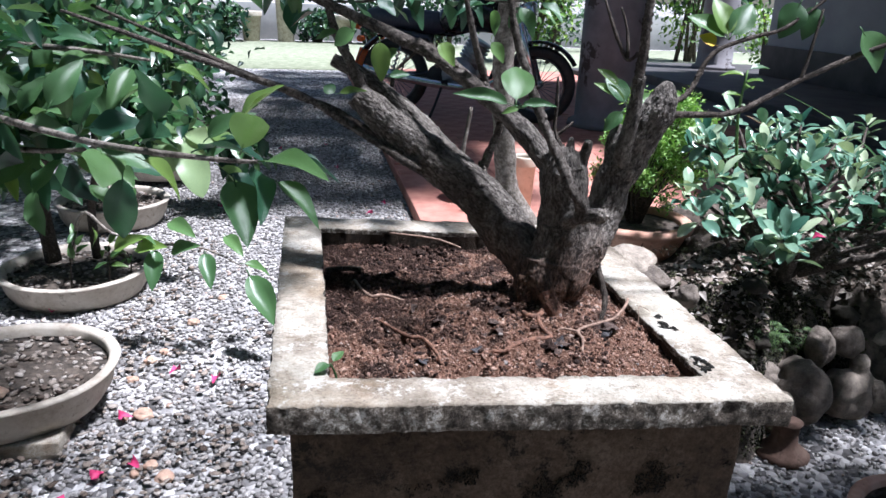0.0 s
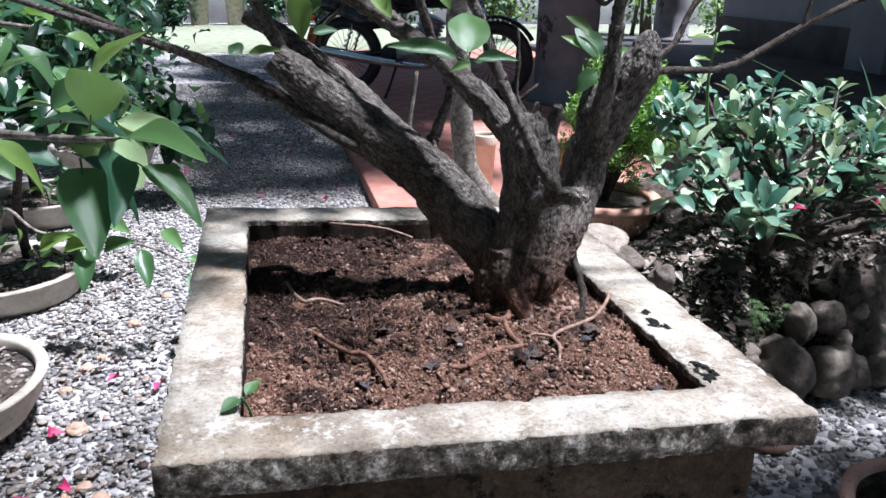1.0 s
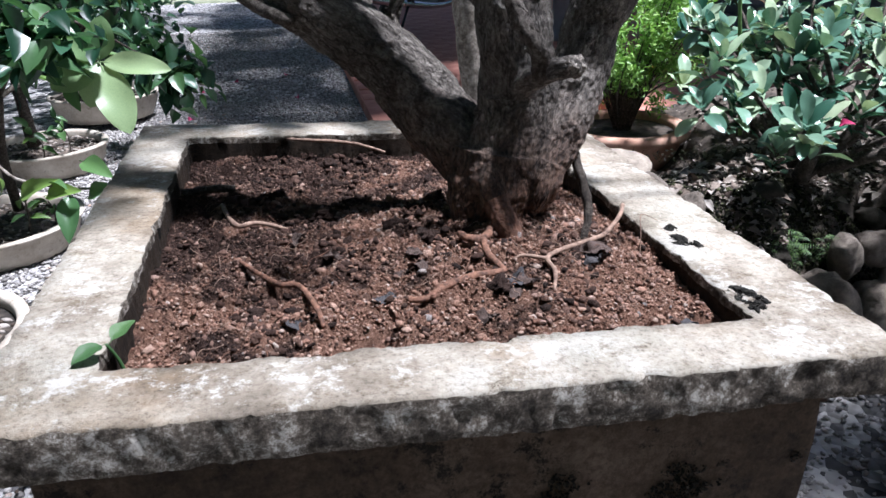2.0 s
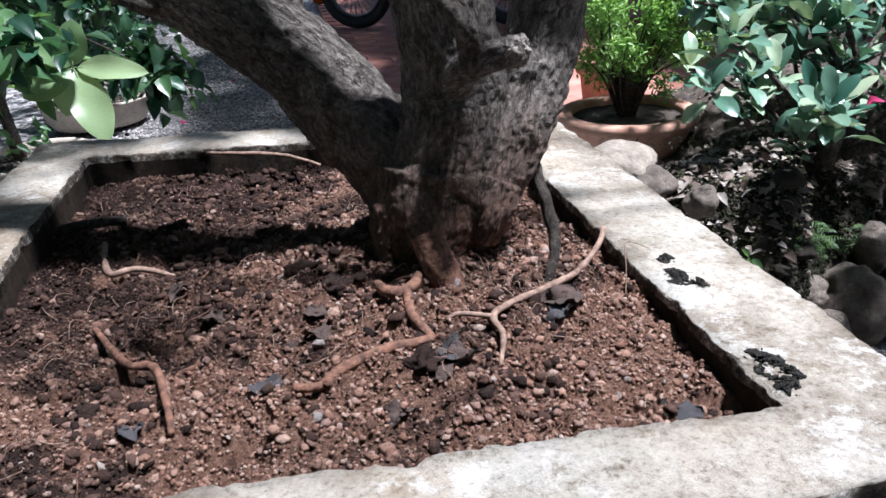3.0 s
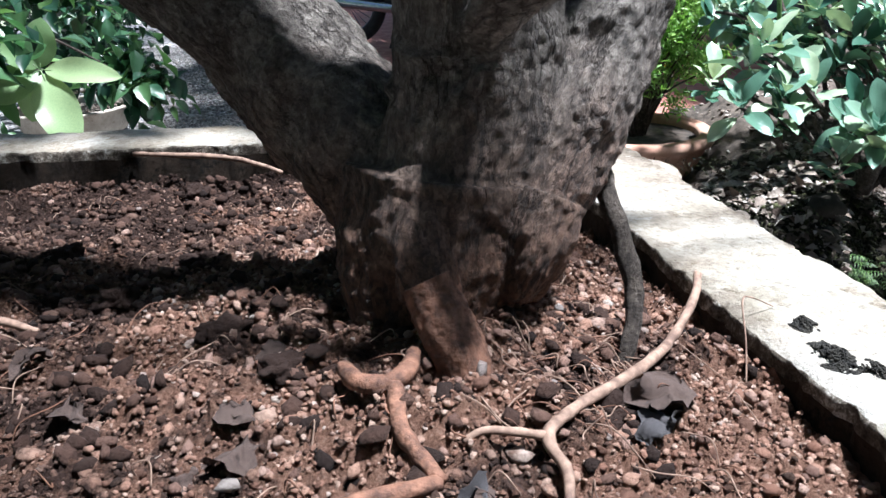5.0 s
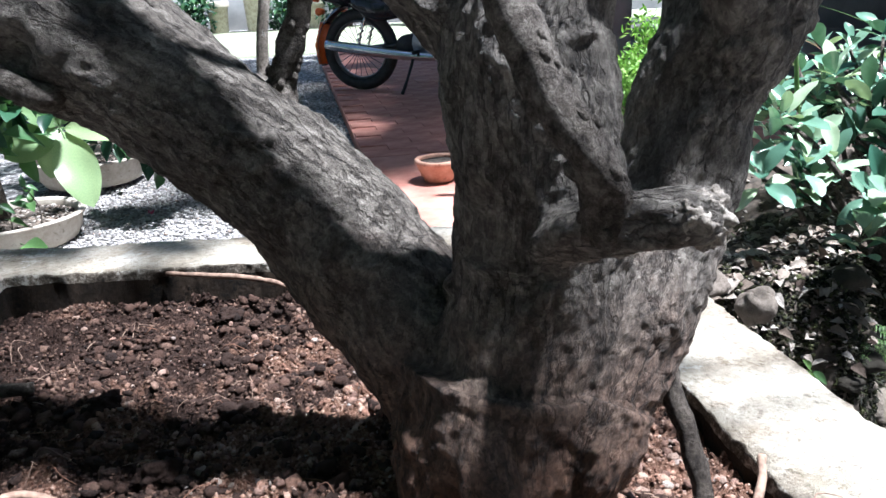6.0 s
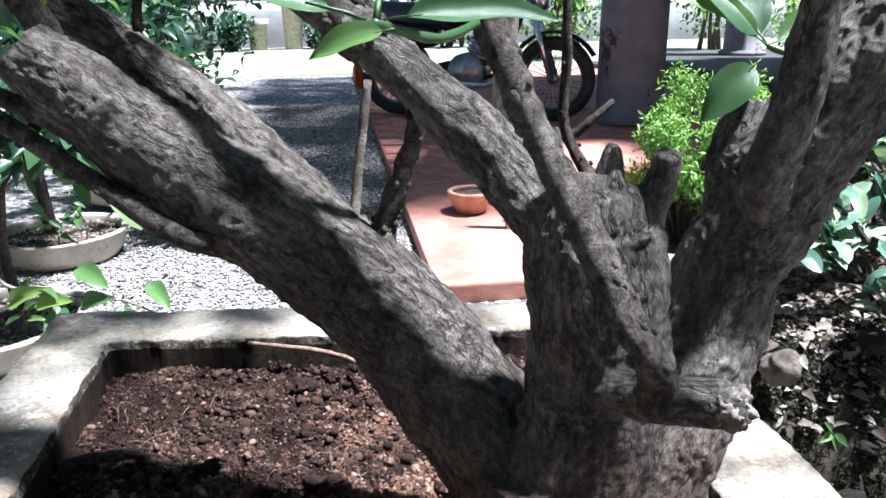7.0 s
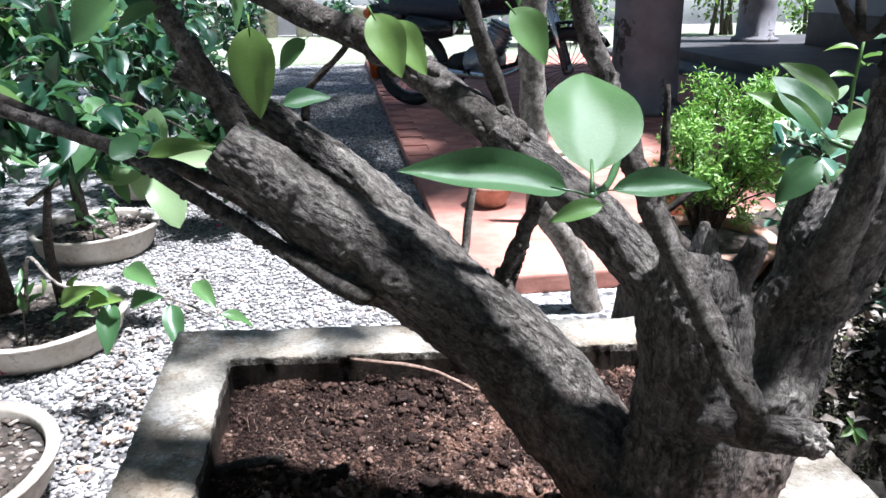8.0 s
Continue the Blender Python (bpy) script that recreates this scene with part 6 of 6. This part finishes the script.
def feathery(x, y, z, r, rise, n, seedn, label):
    """Bare reddish stems from a bowl, each ending in a tuft of fine leaflets."""
    q = random.Random(seedn)
    t = thing("feathery_plant", label, "plant", (x, y, z))
    st = []
    frames = []
    for _ in range(60):
        d = Vector((q.gauss(0, 0.55), q.gauss(0, 0.55), q.uniform(-0.9, 1.0)))
        d = d.normalized() * r * q.uniform(0.55, 1.1)
        e = Vector((x, y, z + rise)) + d + Vector((0.04, 0.02, 0))
        st.append(tube([(x + d.x * 0.12, y + d.y * 0.12, z), (x + d.x * 0.4, y + d.y * 0.4, z + rise * 0.45), e], [0.0028, 0.0020, 0.0010], 5, 0.1, 40, 3))
        for _k in range(n // 60):
            p = e + rand_unit(q) * 0.034 * q.random() ** 0.5
            frames.append(leaf_frame(p, rand_unit(q) + Vector((0, 0, 0.3)), rand_unit(q) + Vector((0, 0, 1)), q.uniform(0.009, 0.017)))
    V, F = merged(*st)
    tagged(mesh_ob("stem_mass", V, F, M_TWIG, t), kind="stuff")
    leaf_mass("fronds", frames, LITTLE_F, M_FERN, t, "bright green feathery leaflets")
    put_leaf(yl, Vector((0.775, 1.16, 0.40)), (0.1, -0.3, -0.8), (0.1, -1, 0.3), 0.03, t)
    return t


feathery(0.715, 1.13, 0.275, 0.120, 0.170, 9600, 61, "bushy bright green feathery plant in the terracotta bowl")

SPROUT = [(0.80, 0.86, 0.33), (0.785, 0.865, 0.45), (0.772, 0.87, 0.56), (0.777, 0.87, 0.645)]
# a thin sprout and a grass tuft in the bed
q6 = random.Random(66)
sprout = thing("sprout", "thin upright sprout with a few small leaves in the bed", "seedling", SPROUT[0])
branch(SPROUT, [0.004, 0.0035, 0.003, 0.002], M_YOUNG, "stem", sprout, 6, 0.1, 60, 3)
for k in range(5):
    put_leaf(YOUNG[k % 2], Vector(SPROUT[3]) - Vector((0, 0, 0.012 * k)), Vector((math.cos(2.4 * k), math.sin(2.4 * k) * 0.6, 0.25)), Vector((0, -0.3, 1)), 0.045, sprout)
grass = thing("grass_tuft", "tuft of long arching grass blades behind the bush", "grass", (1.36, 1.08, 0.30))
blade = leaf_mesh("blade", M_LEAF, 0.03, 1.0, 0.3, 0.55, 9, 0.02, 0)
for k in range(13):
    put_leaf(blade, Vector((1.36 + q6.uniform(-0.06, 0.06), 1.08 + q6.uniform(-0.08, 0.08), 0.31)), Vector((q6.uniform(-0.7, 0.5), q6.uniform(-0.5, 0.5), 1)), Vector((q6.uniform(-1, 1), q6.uniform(-1, 1), 0.3)), q6.uniform(0.22, 0.40), grass, "blade")

# small green ferns and a weed growing out of the bed's front
FROND = leaf_mesh("frond", M_FERN, 0.16, 1.0, 0.25, 0.6, n=5, stalk=0)
for x, z, n, size in ((0.765, 0.225, 34, 0.030), (0.705, 0.245, 16, 0.022), (0.845, 0.195, 22, 0.028), (0.93, 0.17, 16, 0.026)):
    y = 0.50
    while y < 0.85 and bed_z(x, y) < z:
        y += 0.004
    fern = thing("fern", "small fern growing from the mossy bed front, green darkened for shade", "fern", (x, y, z), "ferns on the bed front")
    fr = []
    for _ in range(n):
        p = Vector((x + q6.gauss(0, 0.016), y - 0.002 + q6.gauss(0, 0.004), z + q6.gauss(0, 0.010)))
        d = Vector((q6.gauss(0, 0.7), -0.7, q6.gauss(-0.15, 0.5))).normalized()
        for k in range(7):
            for side in (-1, 1):
                w = d.cross(Vector((0, 0, 1))).normalized() * side
                fr.append(leaf_frame(p + d * size * (0.12 + 0.12 * k) + Vector((0, 0, -0.004 * (k / 6) ** 2)), w + d * 0.5, Vector((0, -0.5, 1)), size * (0.34 - 0.04 * k)))
    leaf_mass("fronds", fr, FROND, M_SHADEFERN, fern)
weed = thing("weed", "small bright green two-leaved weed in the bed front", "seedling", (0.632, 0.585, 0.225))
branch([(0.632, 0.600, 0.215), (0.630, 0.585, 0.232), (0.627, 0.578, 0.246)], [0.0012, 0.0010, 0.0008], M_YOUNG, "stem", weed, 6, 0.1, 60, 3)
for d in ((-0.5, -0.3, 0.7), (0.5, -0.4, -0.4), (0.1, -0.5, -0.7), (-0.7, -0.4, -0.1)):
    put_leaf(YOUNG[0], Vector((0.627, 0.578, 0.246)), Vector(d), Vector((0, -0.7, 0.6)), 0.022, weed)

# ---- slim pale tree behind the planter ----
slim = thing("slim_tree", "slim pale-barked tree curving up behind the planter", "tree", (0.594, 1.372, 0))
branch([(0.594, 1.372, -0.01), (0.590, 1.37, 0.03), (0.575, 1.365, 0.081), (0.561, 1.36, 0.147), (0.528, 1.36, 0.213), (0.478, 1.36, 0.288), (0.463, 1.36, 0.363), (0.450, 1.355, 0.477), (0.444, 1.35, 0.554), (0.438, 1.34, 0.64), (0.445, 1.31, 0.9), (0.46, 1.27, 1.5)],
       [0.040, 0.034, 0.030, 0.029, 0.029, 0.028, 0.027, 0.026, 0.025, 0.025, 0.024, 0.02], M_PALE, "trunk", slim, 16, 0.12, 30, 6)

# ---- unseen shade tree added above the garden to dapple the light ----
shade = thing("shade_tree", "unseen tree added to dapple the light and shade the gravel", "tree", (2.6, -2.6, 0))
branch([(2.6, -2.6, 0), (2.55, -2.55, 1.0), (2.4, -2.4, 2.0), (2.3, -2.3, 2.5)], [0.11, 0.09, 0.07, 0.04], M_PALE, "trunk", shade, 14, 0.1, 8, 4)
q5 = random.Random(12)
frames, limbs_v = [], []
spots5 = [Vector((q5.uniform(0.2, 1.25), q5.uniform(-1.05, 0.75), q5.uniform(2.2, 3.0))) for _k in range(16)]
# Clusters whose shadow would reach the planter are left out.
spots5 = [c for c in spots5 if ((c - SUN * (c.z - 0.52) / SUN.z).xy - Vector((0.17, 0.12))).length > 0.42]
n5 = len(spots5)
# Denser clusters placed to shade the gravel right of the planter.
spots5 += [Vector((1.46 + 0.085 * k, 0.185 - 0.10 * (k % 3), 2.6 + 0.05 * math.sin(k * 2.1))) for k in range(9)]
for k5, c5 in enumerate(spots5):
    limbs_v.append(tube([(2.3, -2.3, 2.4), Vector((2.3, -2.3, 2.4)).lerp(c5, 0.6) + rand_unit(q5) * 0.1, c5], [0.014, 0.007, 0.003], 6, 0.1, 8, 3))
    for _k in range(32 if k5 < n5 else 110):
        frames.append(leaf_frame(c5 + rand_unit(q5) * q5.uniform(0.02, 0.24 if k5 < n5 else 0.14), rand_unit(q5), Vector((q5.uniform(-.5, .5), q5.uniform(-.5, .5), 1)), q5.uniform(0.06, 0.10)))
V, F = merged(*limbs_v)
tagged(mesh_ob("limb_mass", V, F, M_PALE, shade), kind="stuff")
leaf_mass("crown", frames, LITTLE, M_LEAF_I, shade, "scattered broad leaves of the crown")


def light_block_tree(x, y, h, blobs, n, seedn):
    """A tall tree added round the place to block light, with a dense spreading crown."""
    r = random.Random(seedn)
    t = thing("light_block_tree", "tall dense-crowned tree added to block sky light and sun", "tree", (x, y, 0), "tall trees round the garden")
    branch([(x, y, 0), (x + 0.05, y, h * 0.4), (x, y + 0.05, h * 0.8)], [0.13, 0.10, 0.07], M_PALE, "trunk", t, 14, 0.1, 8, 4)
    lv, fr = [], []
    for c, a, b, d in blobs:
        c = Vector(c)
        lv.append(tube([(x, y, h * 0.7), Vector((x, y, h * 0.8)).lerp(c, 0.6), c], [0.05, 0.03, 0.01], 6, 0.1, 8, 3))
        for _k in range(n):
            p = c + Vector((r.uniform(-1, 1) * a, r.uniform(-1, 1) * b, r.uniform(-1, 1) * d))
            fr.append(leaf_frame(p, rand_unit(r) + Vector((0, 0, -0.2)), Vector((r.uniform(-.7, .7), r.uniform(-.7, .7), 1)), r.uniform(0.14, 0.26)))
    tagged(mesh_ob("limb_mass", *merged(*lv), M_PALE, t), kind="stuff")
    leaf_mass("crown", fr, LITTLE, M_LEAF_I, t, "dense dark green crown")
    return t


# Crowns placed to cut sky light and shade the path and rear ground.
light_block_tree(-2.0, 0.9, 3.0, [((-2.6, 0.8, 2.2), 0.9, 2.4, 0.7), ((-2.7, 3.6, 2.6), 0.9, 1.4, 0.8), ((-2.4, -1.2, 1.4), 0.5, 1.6, 0.8)], 420, 501)
light_block_tree(-1.7, 4.6, 3.2, [((1.14, 2.95, 2.75), 0.60, 1.0, 0.22), ((1.14, 4.5, 2.75), 0.60, 1.0, 0.22), ((1.14, 6.0, 2.8), 0.7, 0.9, 0.25), ((-0.6, 5.2, 2.5), 0.8, 1.4, 0.4)], 620, 504)
light_block_tree(-0.3, -3.6, 3.2, [((-0.4, -2.1, 2.8), 1.3, 0.5, 0.4), ((-1.6, -0.6, 2.9), 0.9, 1.0, 0.4), ((-0.4, -3.1, 2.6), 1.6, 0.7, 0.7), ((-0.6, -3.4, 1.3), 1.8, 0.5, 0.8), ((-2.2, -2.6, 1.8), 0.8, 0.8, 1.0)], 420, 502)
light_block_tree(1.6, -4.6, 3.2, [((1.7, -2.45, 2.9), 1.5, 0.40, 0.25), ((1.5, -3.5, 2.9), 1.9, 1.0, 0.3), ((0.6, -4.6, 2.6), 2.2, 0.7, 0.6), ((3.2, -3.6, 2.8), 1.0, 1.0, 0.5)], 620, 505)
light_block_tree(3.6, -2.2, 3.4, [((3.5, -1.2, 1.6), 0.5, 1.4, 0.9), ((2.9, -3.2, 1.4), 1.2, 0.5, 0.8), ((4.0, -0.8, 2.8), 0.6, 1.2, 0.6)], 420, 503)

# Low dense row added behind the camera to block light from there.
for i, x in enumerate((-1.5, -0.4, 0.7, 1.8)):
    light_block_tree(x, -1.75, 1.2, [((x, -1.75, 0.45), 0.6, 0.25, 0.45), ((x + 0.1, -1.8, 1.2), 0.6, 0.3, 0.45)], 420, 520 + i)
light_block_tree(-1.1, 0.2, 3.2, [((-0.95, 1.7, 2.9), 0.8, 0.7, 0.25), ((-1.0, 0.2, 2.9), 0.7, 0.8, 0.25)], 520, 530)

# ---- motorcycle on the paving ----
def ring(r, rad, w, n=40, sides=12):
    V, F = [], []
    for i in range(n):
        a = 2 * math.pi * i / n
        for k in range(sides):
            b = 2 * math.pi * k / sides
            V.append(((r + rad * math.cos(b)) * math.cos(a), w * math.sin(b), (r + rad * math.cos(b)) * math.sin(a)))
    for i in range(n):
        for k in range(sides):
            F.append((i * sides + k, i * sides + (k + 1) % sides, ((i + 1) % n) * sides + (k + 1) % sides, ((i + 1) % n) * sides + k))
    return V, F


bike = thing("motorcycle", "black motorcycle parked on the red paving", "motorcycle", (0.90, 4.12, 0.050))
BM = Matrix.Translation((0.51, 4.35, 0.050)) @ Matrix.Rotation(radians(-29), 4, "Z") @ Matrix.Scale(0.73, 4)


def bpart(name, vf, mat, parent=None, label="", m=None, smooth=True):
    ob = mesh_ob(name, vf[0], vf[1], mat, None, label, smooth)
    ob.matrix_basis = BM @ (m or Matrix())
    return adopt(ob, parent or bike)


for wx in (0.0, 1.24):
    m = Matrix.Translation((wx, 0, 0.305))
    wheel = bpart("wheel", merged(tube([(0, -0.05, 0), (0, 0.05, 0)], [0.035, 0.035], 12), tube([(0, -0.07, 0), (0, 0.07, 0)], [0.012, 0.012], 8)), M_STEEL, m=m)
    bpart("tyre", ring(0.26, 0.045, 0.045), M_BLACK, wheel, m=m)
    bpart("rim", ring(0.215, 0.012, 0.028), M_DSTEEL, wheel, m=m)
    sp = merged(*[tube([(0.03 * math.cos(a), -0.02, 0.03 * math.sin(a)), (0.21 * math.cos(a + 0.2), 0.0, 0.21 * math.sin(a + 0.2))], [0.0025, 0.0025], 4) for a in [k * math.pi / 12 for k in range(24)]])
    bpart("spokes", sp, M_DSTEEL, wheel, m=m)


def guard(cx, cz, r, a0, a1, w):
    V, F = [], []
    n = 18
    for i in range(n + 1):
        a = radians(a0 + (a1 - a0) * i / n)
        for rr_, yy in ((r, -w), (r + 0.02, -w * 0.6), (r + 0.024, 0), (r + 0.02, w * 0.6), (r, w)):
            V.append((cx + rr_ * math.cos(a), yy, cz + rr_ * math.sin(a)))
    for i in range(n):
        for k in range(4):
            F.append((i * 5 + k, i * 5 + k + 1, (i + 1) * 5 + k + 1, (i + 1) * 5 + k))
    return V, F


bpart("rear_mudguard", guard(0, 0.305, 0.33, 60, 200, 0.07), M_BLACKP)
bpart("front_mudguard", guard(1.24, 0.305, 0.325, 30, 170, 0.06), M_BLACKP)
bpart("exhaust", tube([(0.95, -0.12, 0.34), (0.75, -0.13, 0.26), (0.45, -0.14, 0.27), (0.05, -0.15, 0.32), (-0.22, -0.15, 0.36)], [0.018, 0.02, 0.035, 0.042, 0.035], 14, steps=4), M_CHROME)
bpart("swingarm", merged(tube([(0, -0.09, 0.305), (0.5, -0.08, 0.36)], [0.018, 0.022], 8), tube([(0, 0.09, 0.305), (0.5, 0.08, 0.36)], [0.018, 0.022], 8)), M_BLACKP)
for sy in (-0.1, 0.1):
    coil = [(0.02 + 0.10 * k / 40 + 0.018 * math.cos(k * 0.95), sy + 0.018 * math.sin(k * 0.95), 0.36 + 0.26 * k / 40) for k in range(41)]
    bpart("shock_absorber", merged(tube(coil, [0.005] * 41, 5), tube([(0.02, sy, 0.33), (0.12, sy, 0.64)], [0.008, 0.008], 8)), M_CHROME)
    bpart("fork_leg", tube([(1.24, sy * 0.8, 0.305), (1.06, sy * 0.8, 0.86)], [0.022, 0.019], 10), M_CHROME)
    bpart("indicator", tube([(-0.22, sy * 1.6, 0.60), (-0.22, sy * 2.3, 0.60)], [0.022, 0.028], 10), M_LAMP)
bpart("engine", tube([(0.60, -0.14, 0.36), (0.60, 0.14, 0.36)], [0.13, 0.13], 18), M_STEEL)
barrel = bpart("cylinder", tube([(0.66, 0, 0.42), (0.74, 0, 0.62)], [0.085, 0.08], 12), M_STEEL)
for k in range(6):
    bpart("cooling_fin", tube([(0.672 + 0.014 * k, 0, 0.47 + 0.028 * k), (0.676 + 0.014 * k, 0, 0.478 + 0.028 * k)], [0.105, 0.105], 14), M_STEEL, barrel)
bpart("crankcase", merged(tube([(0.42, -0.11, 0.33), (0.42, 0.11, 0.33)], [0.09, 0.09], 14)), M_BLACK)
bpart("tank", tube([(0.42, 0, 0.74), (0.52, 0, 0.79), (0.72, 0, 0.83), (0.90, 0, 0.80), (0.98, 0, 0.78)], [0.08, 0.125, 0.145, 0.12, 0.05], 18, steps=4), M_BLACKP)
bpart("seat", tube([(-0.24, 0, 0.77), (-0.1, 0, 0.775), (0.15, 0, 0.75), (0.4, 0, 0.745), (0.48, 0, 0.76)], [0.06, 0.085, 0.10, 0.09, 0.05], 14, steps=4), M_BLUE)
bpart("side_panel", tube([(0.0, -0.08, 0.66), (0.2, -0.11, 0.60), (0.38, -0.10, 0.60)], [0.05, 0.085, 0.06], 12, steps=4), M_BLACKP)
bpart("tail", tube([(-0.36, 0, 0.74), (-0.25, 0, 0.72), (-0.05, 0, 0.68)], [0.03, 0.06, 0.07], 12, steps=4), M_BLACKP)
bpart("tail_lamp", tube([(-0.40, 0, 0.70), (-0.34, 0, 0.71)], [0.03, 0.05], 12), M_LAMP)
bpart("rear_flap", tube([(-0.28, 0, 0.50), (-0.34, 0, 0.34), (-0.33, 0, 0.20)], [0.05, 0.05, 0.04], 8), M_LAMP)
bpart("frame_tube", merged(tube([(0.0, 0, 0.68), (0.5, 0, 0.66), (1.0, 0, 0.80)], [0.02, 0.02, 0.02], 8), tube([(1.0, 0, 0.76), (0.85, 0, 0.34), (0.5, 0, 0.24)], [0.018, 0.018, 0.018], 8)), M_BLACKP)
bpart("handlebar", tube([(0.96, -0.36, 0.98), (1.02, -0.15, 1.0), (1.04, 0, 0.94), (1.02, 0.15, 1.0), (0.96, 0.36, 0.98)], [0.014] * 5, 8, steps=5), M_CHROME)
bpart("headlamp", tube([(1.06, 0, 0.86), (1.16, 0, 0.86), (1.19, 0, 0.86)], [0.06, 0.085, 0.07], 16), M_CHROME)
bpart("side_stand", tube([(0.48, -0.12, 0.28), (0.44, -0.20, 0.10), (0.42, -0.26, 0.008)], [0.012, 0.011, 0.014], 8), M_BLACK)
bpart("footpeg", tube([(0.52, -0.12, 0.30), (0.52, -0.26, 0.30)], [0.012, 0.014], 8), M_BLACK)

# ---- far garden: hedge, trees, urns on the wall ----
def hedge(name, label, x, y, w, d, h, n, size, seedn, mat_me=LITTLE_H, mat=M_HEDGE):
    q = random.Random(seedn)
    t = thing(name, label, "shrub", (x, y, 0))
    V, F = merged(*[tube([(x + q.uniform(-w, w) * 0.3, y, 0), (x + q.uniform(-w, w) * 0.7, y, h * 0.9)], [0.03, 0.01], 6, 0.1, 8, 2) for _ in range(5)])
    tagged(mesh_ob("stem_mass", V, F, M_TWIG, t), kind="stuff")
    frames = []
    for _ in range(n):
        p = Vector((q.gauss(0, 0.42) * w, q.gauss(0, 0.42) * d, 0))
        zz = h * (0.12 + 0.88 * q.random() ** 0.8) * (1 - 0.3 * (p.x / (w * 1.6)) ** 2) + 0.08 * noise.noise(p * 3)
        frames.append(leaf_frame(Vector((x, y, 0)) + p + Vector((0, 0, zz)), rand_unit(q) + Vector((0, -0.2, 0.2)), Vector((q.uniform(-.5, .5), -0.4, 1)), size * q.uniform(0.7, 1.3)))
    leaf_mass("foliage", frames, mat_me, mat, t, "small sunlit leaves")
    return t


hedge("hedge_bush", "clipped yellow-green bush in sun", 2.7, 8.6, 0.6, 0.5, 1.7, 1500, 0.09, 71)
hedge("hedge_bush", "tall yellow-green bush by the porch", 5.0, 9.4, 0.5, 0.5, 1.9, 1300, 0.09, 72)
hedge("garden_shrub", "pale flowering shrub beyond the porch", 5.8, 8.6, 0.6, 0.5, 0.8, 900, 0.08, 73)
hedge("hedge_bush", "yellow-green shrub at the porch corner", 7.4, 9.0, 0.7, 0.6, 1.8, 1200, 0.10, 74)
for i, x in enumerate((-7, -4.6, -2.4, 0.2, 2.6, 5.4, 8.4, 11.5)):
    hedge("garden_tree", "leafy tree behind the far wall", x, 15.5 + (i % 3), 1.9, 1.2, 4.2 + (i % 2), 1100, 0.22, 80 + i, LITTLE, M_LEAF_I)
for i, (x, y, w, h) in enumerate(((-2.6, 10.6, 0.6, 0.7), (-1.2, 11.2, 0.35, 0.5), (0.1, 11.5, 0.4, 0.45), (0.9, 11.3, 0.35, 0.7), (1.9, 11.0, 0.5, 0.8), (3.6, 10.8, 0.5, 1.0))):
    hedge("garden_shrub", "low dark green shrub at the lawn's end", x, y, w, 0.3, h, 420, 0.09, 120 + i, LITTLE, M_LEAF_I)
for i, (x, h) in enumerate(((-1.6, 0.5), (-0.85, 0.42), (-0.35, 0.72), (0.5, 0.4), (1.3, 0.5))):
    t = clay_pot(x, 11.4, 0.013, 0.16, h, M_TRAY, "grey garden urn on the lawn's edge", POT, i)

# ---- paving bricks ----
bm = block(-0.0988, -0.0488, 0.0, 0.0988, 0.0488, 0.0075, 0.0015)
brick_me = bpy.data.meshes.new("brick")
bm.to_mesh(brick_me)
bm.free()
brick_me.materials.append(M_SLAB)
for j in range(44):
    for i in range(6):
        y = 2.65 + j * 0.1
        if y > 7.1:
            continue
        b = new("brick", brick_me)
        b.location = (0.445 + i * 0.2 + (0.1 if j % 2 else 0.0), y, 0.0425 + 0.0012 * noise.noise(Vector((i * 3.1, j * 1.7, 0))))
        b.rotation_euler = (0, 0, 0.01 * noise.noise(Vector((j, i, 4))))
        adopt(b, paving)
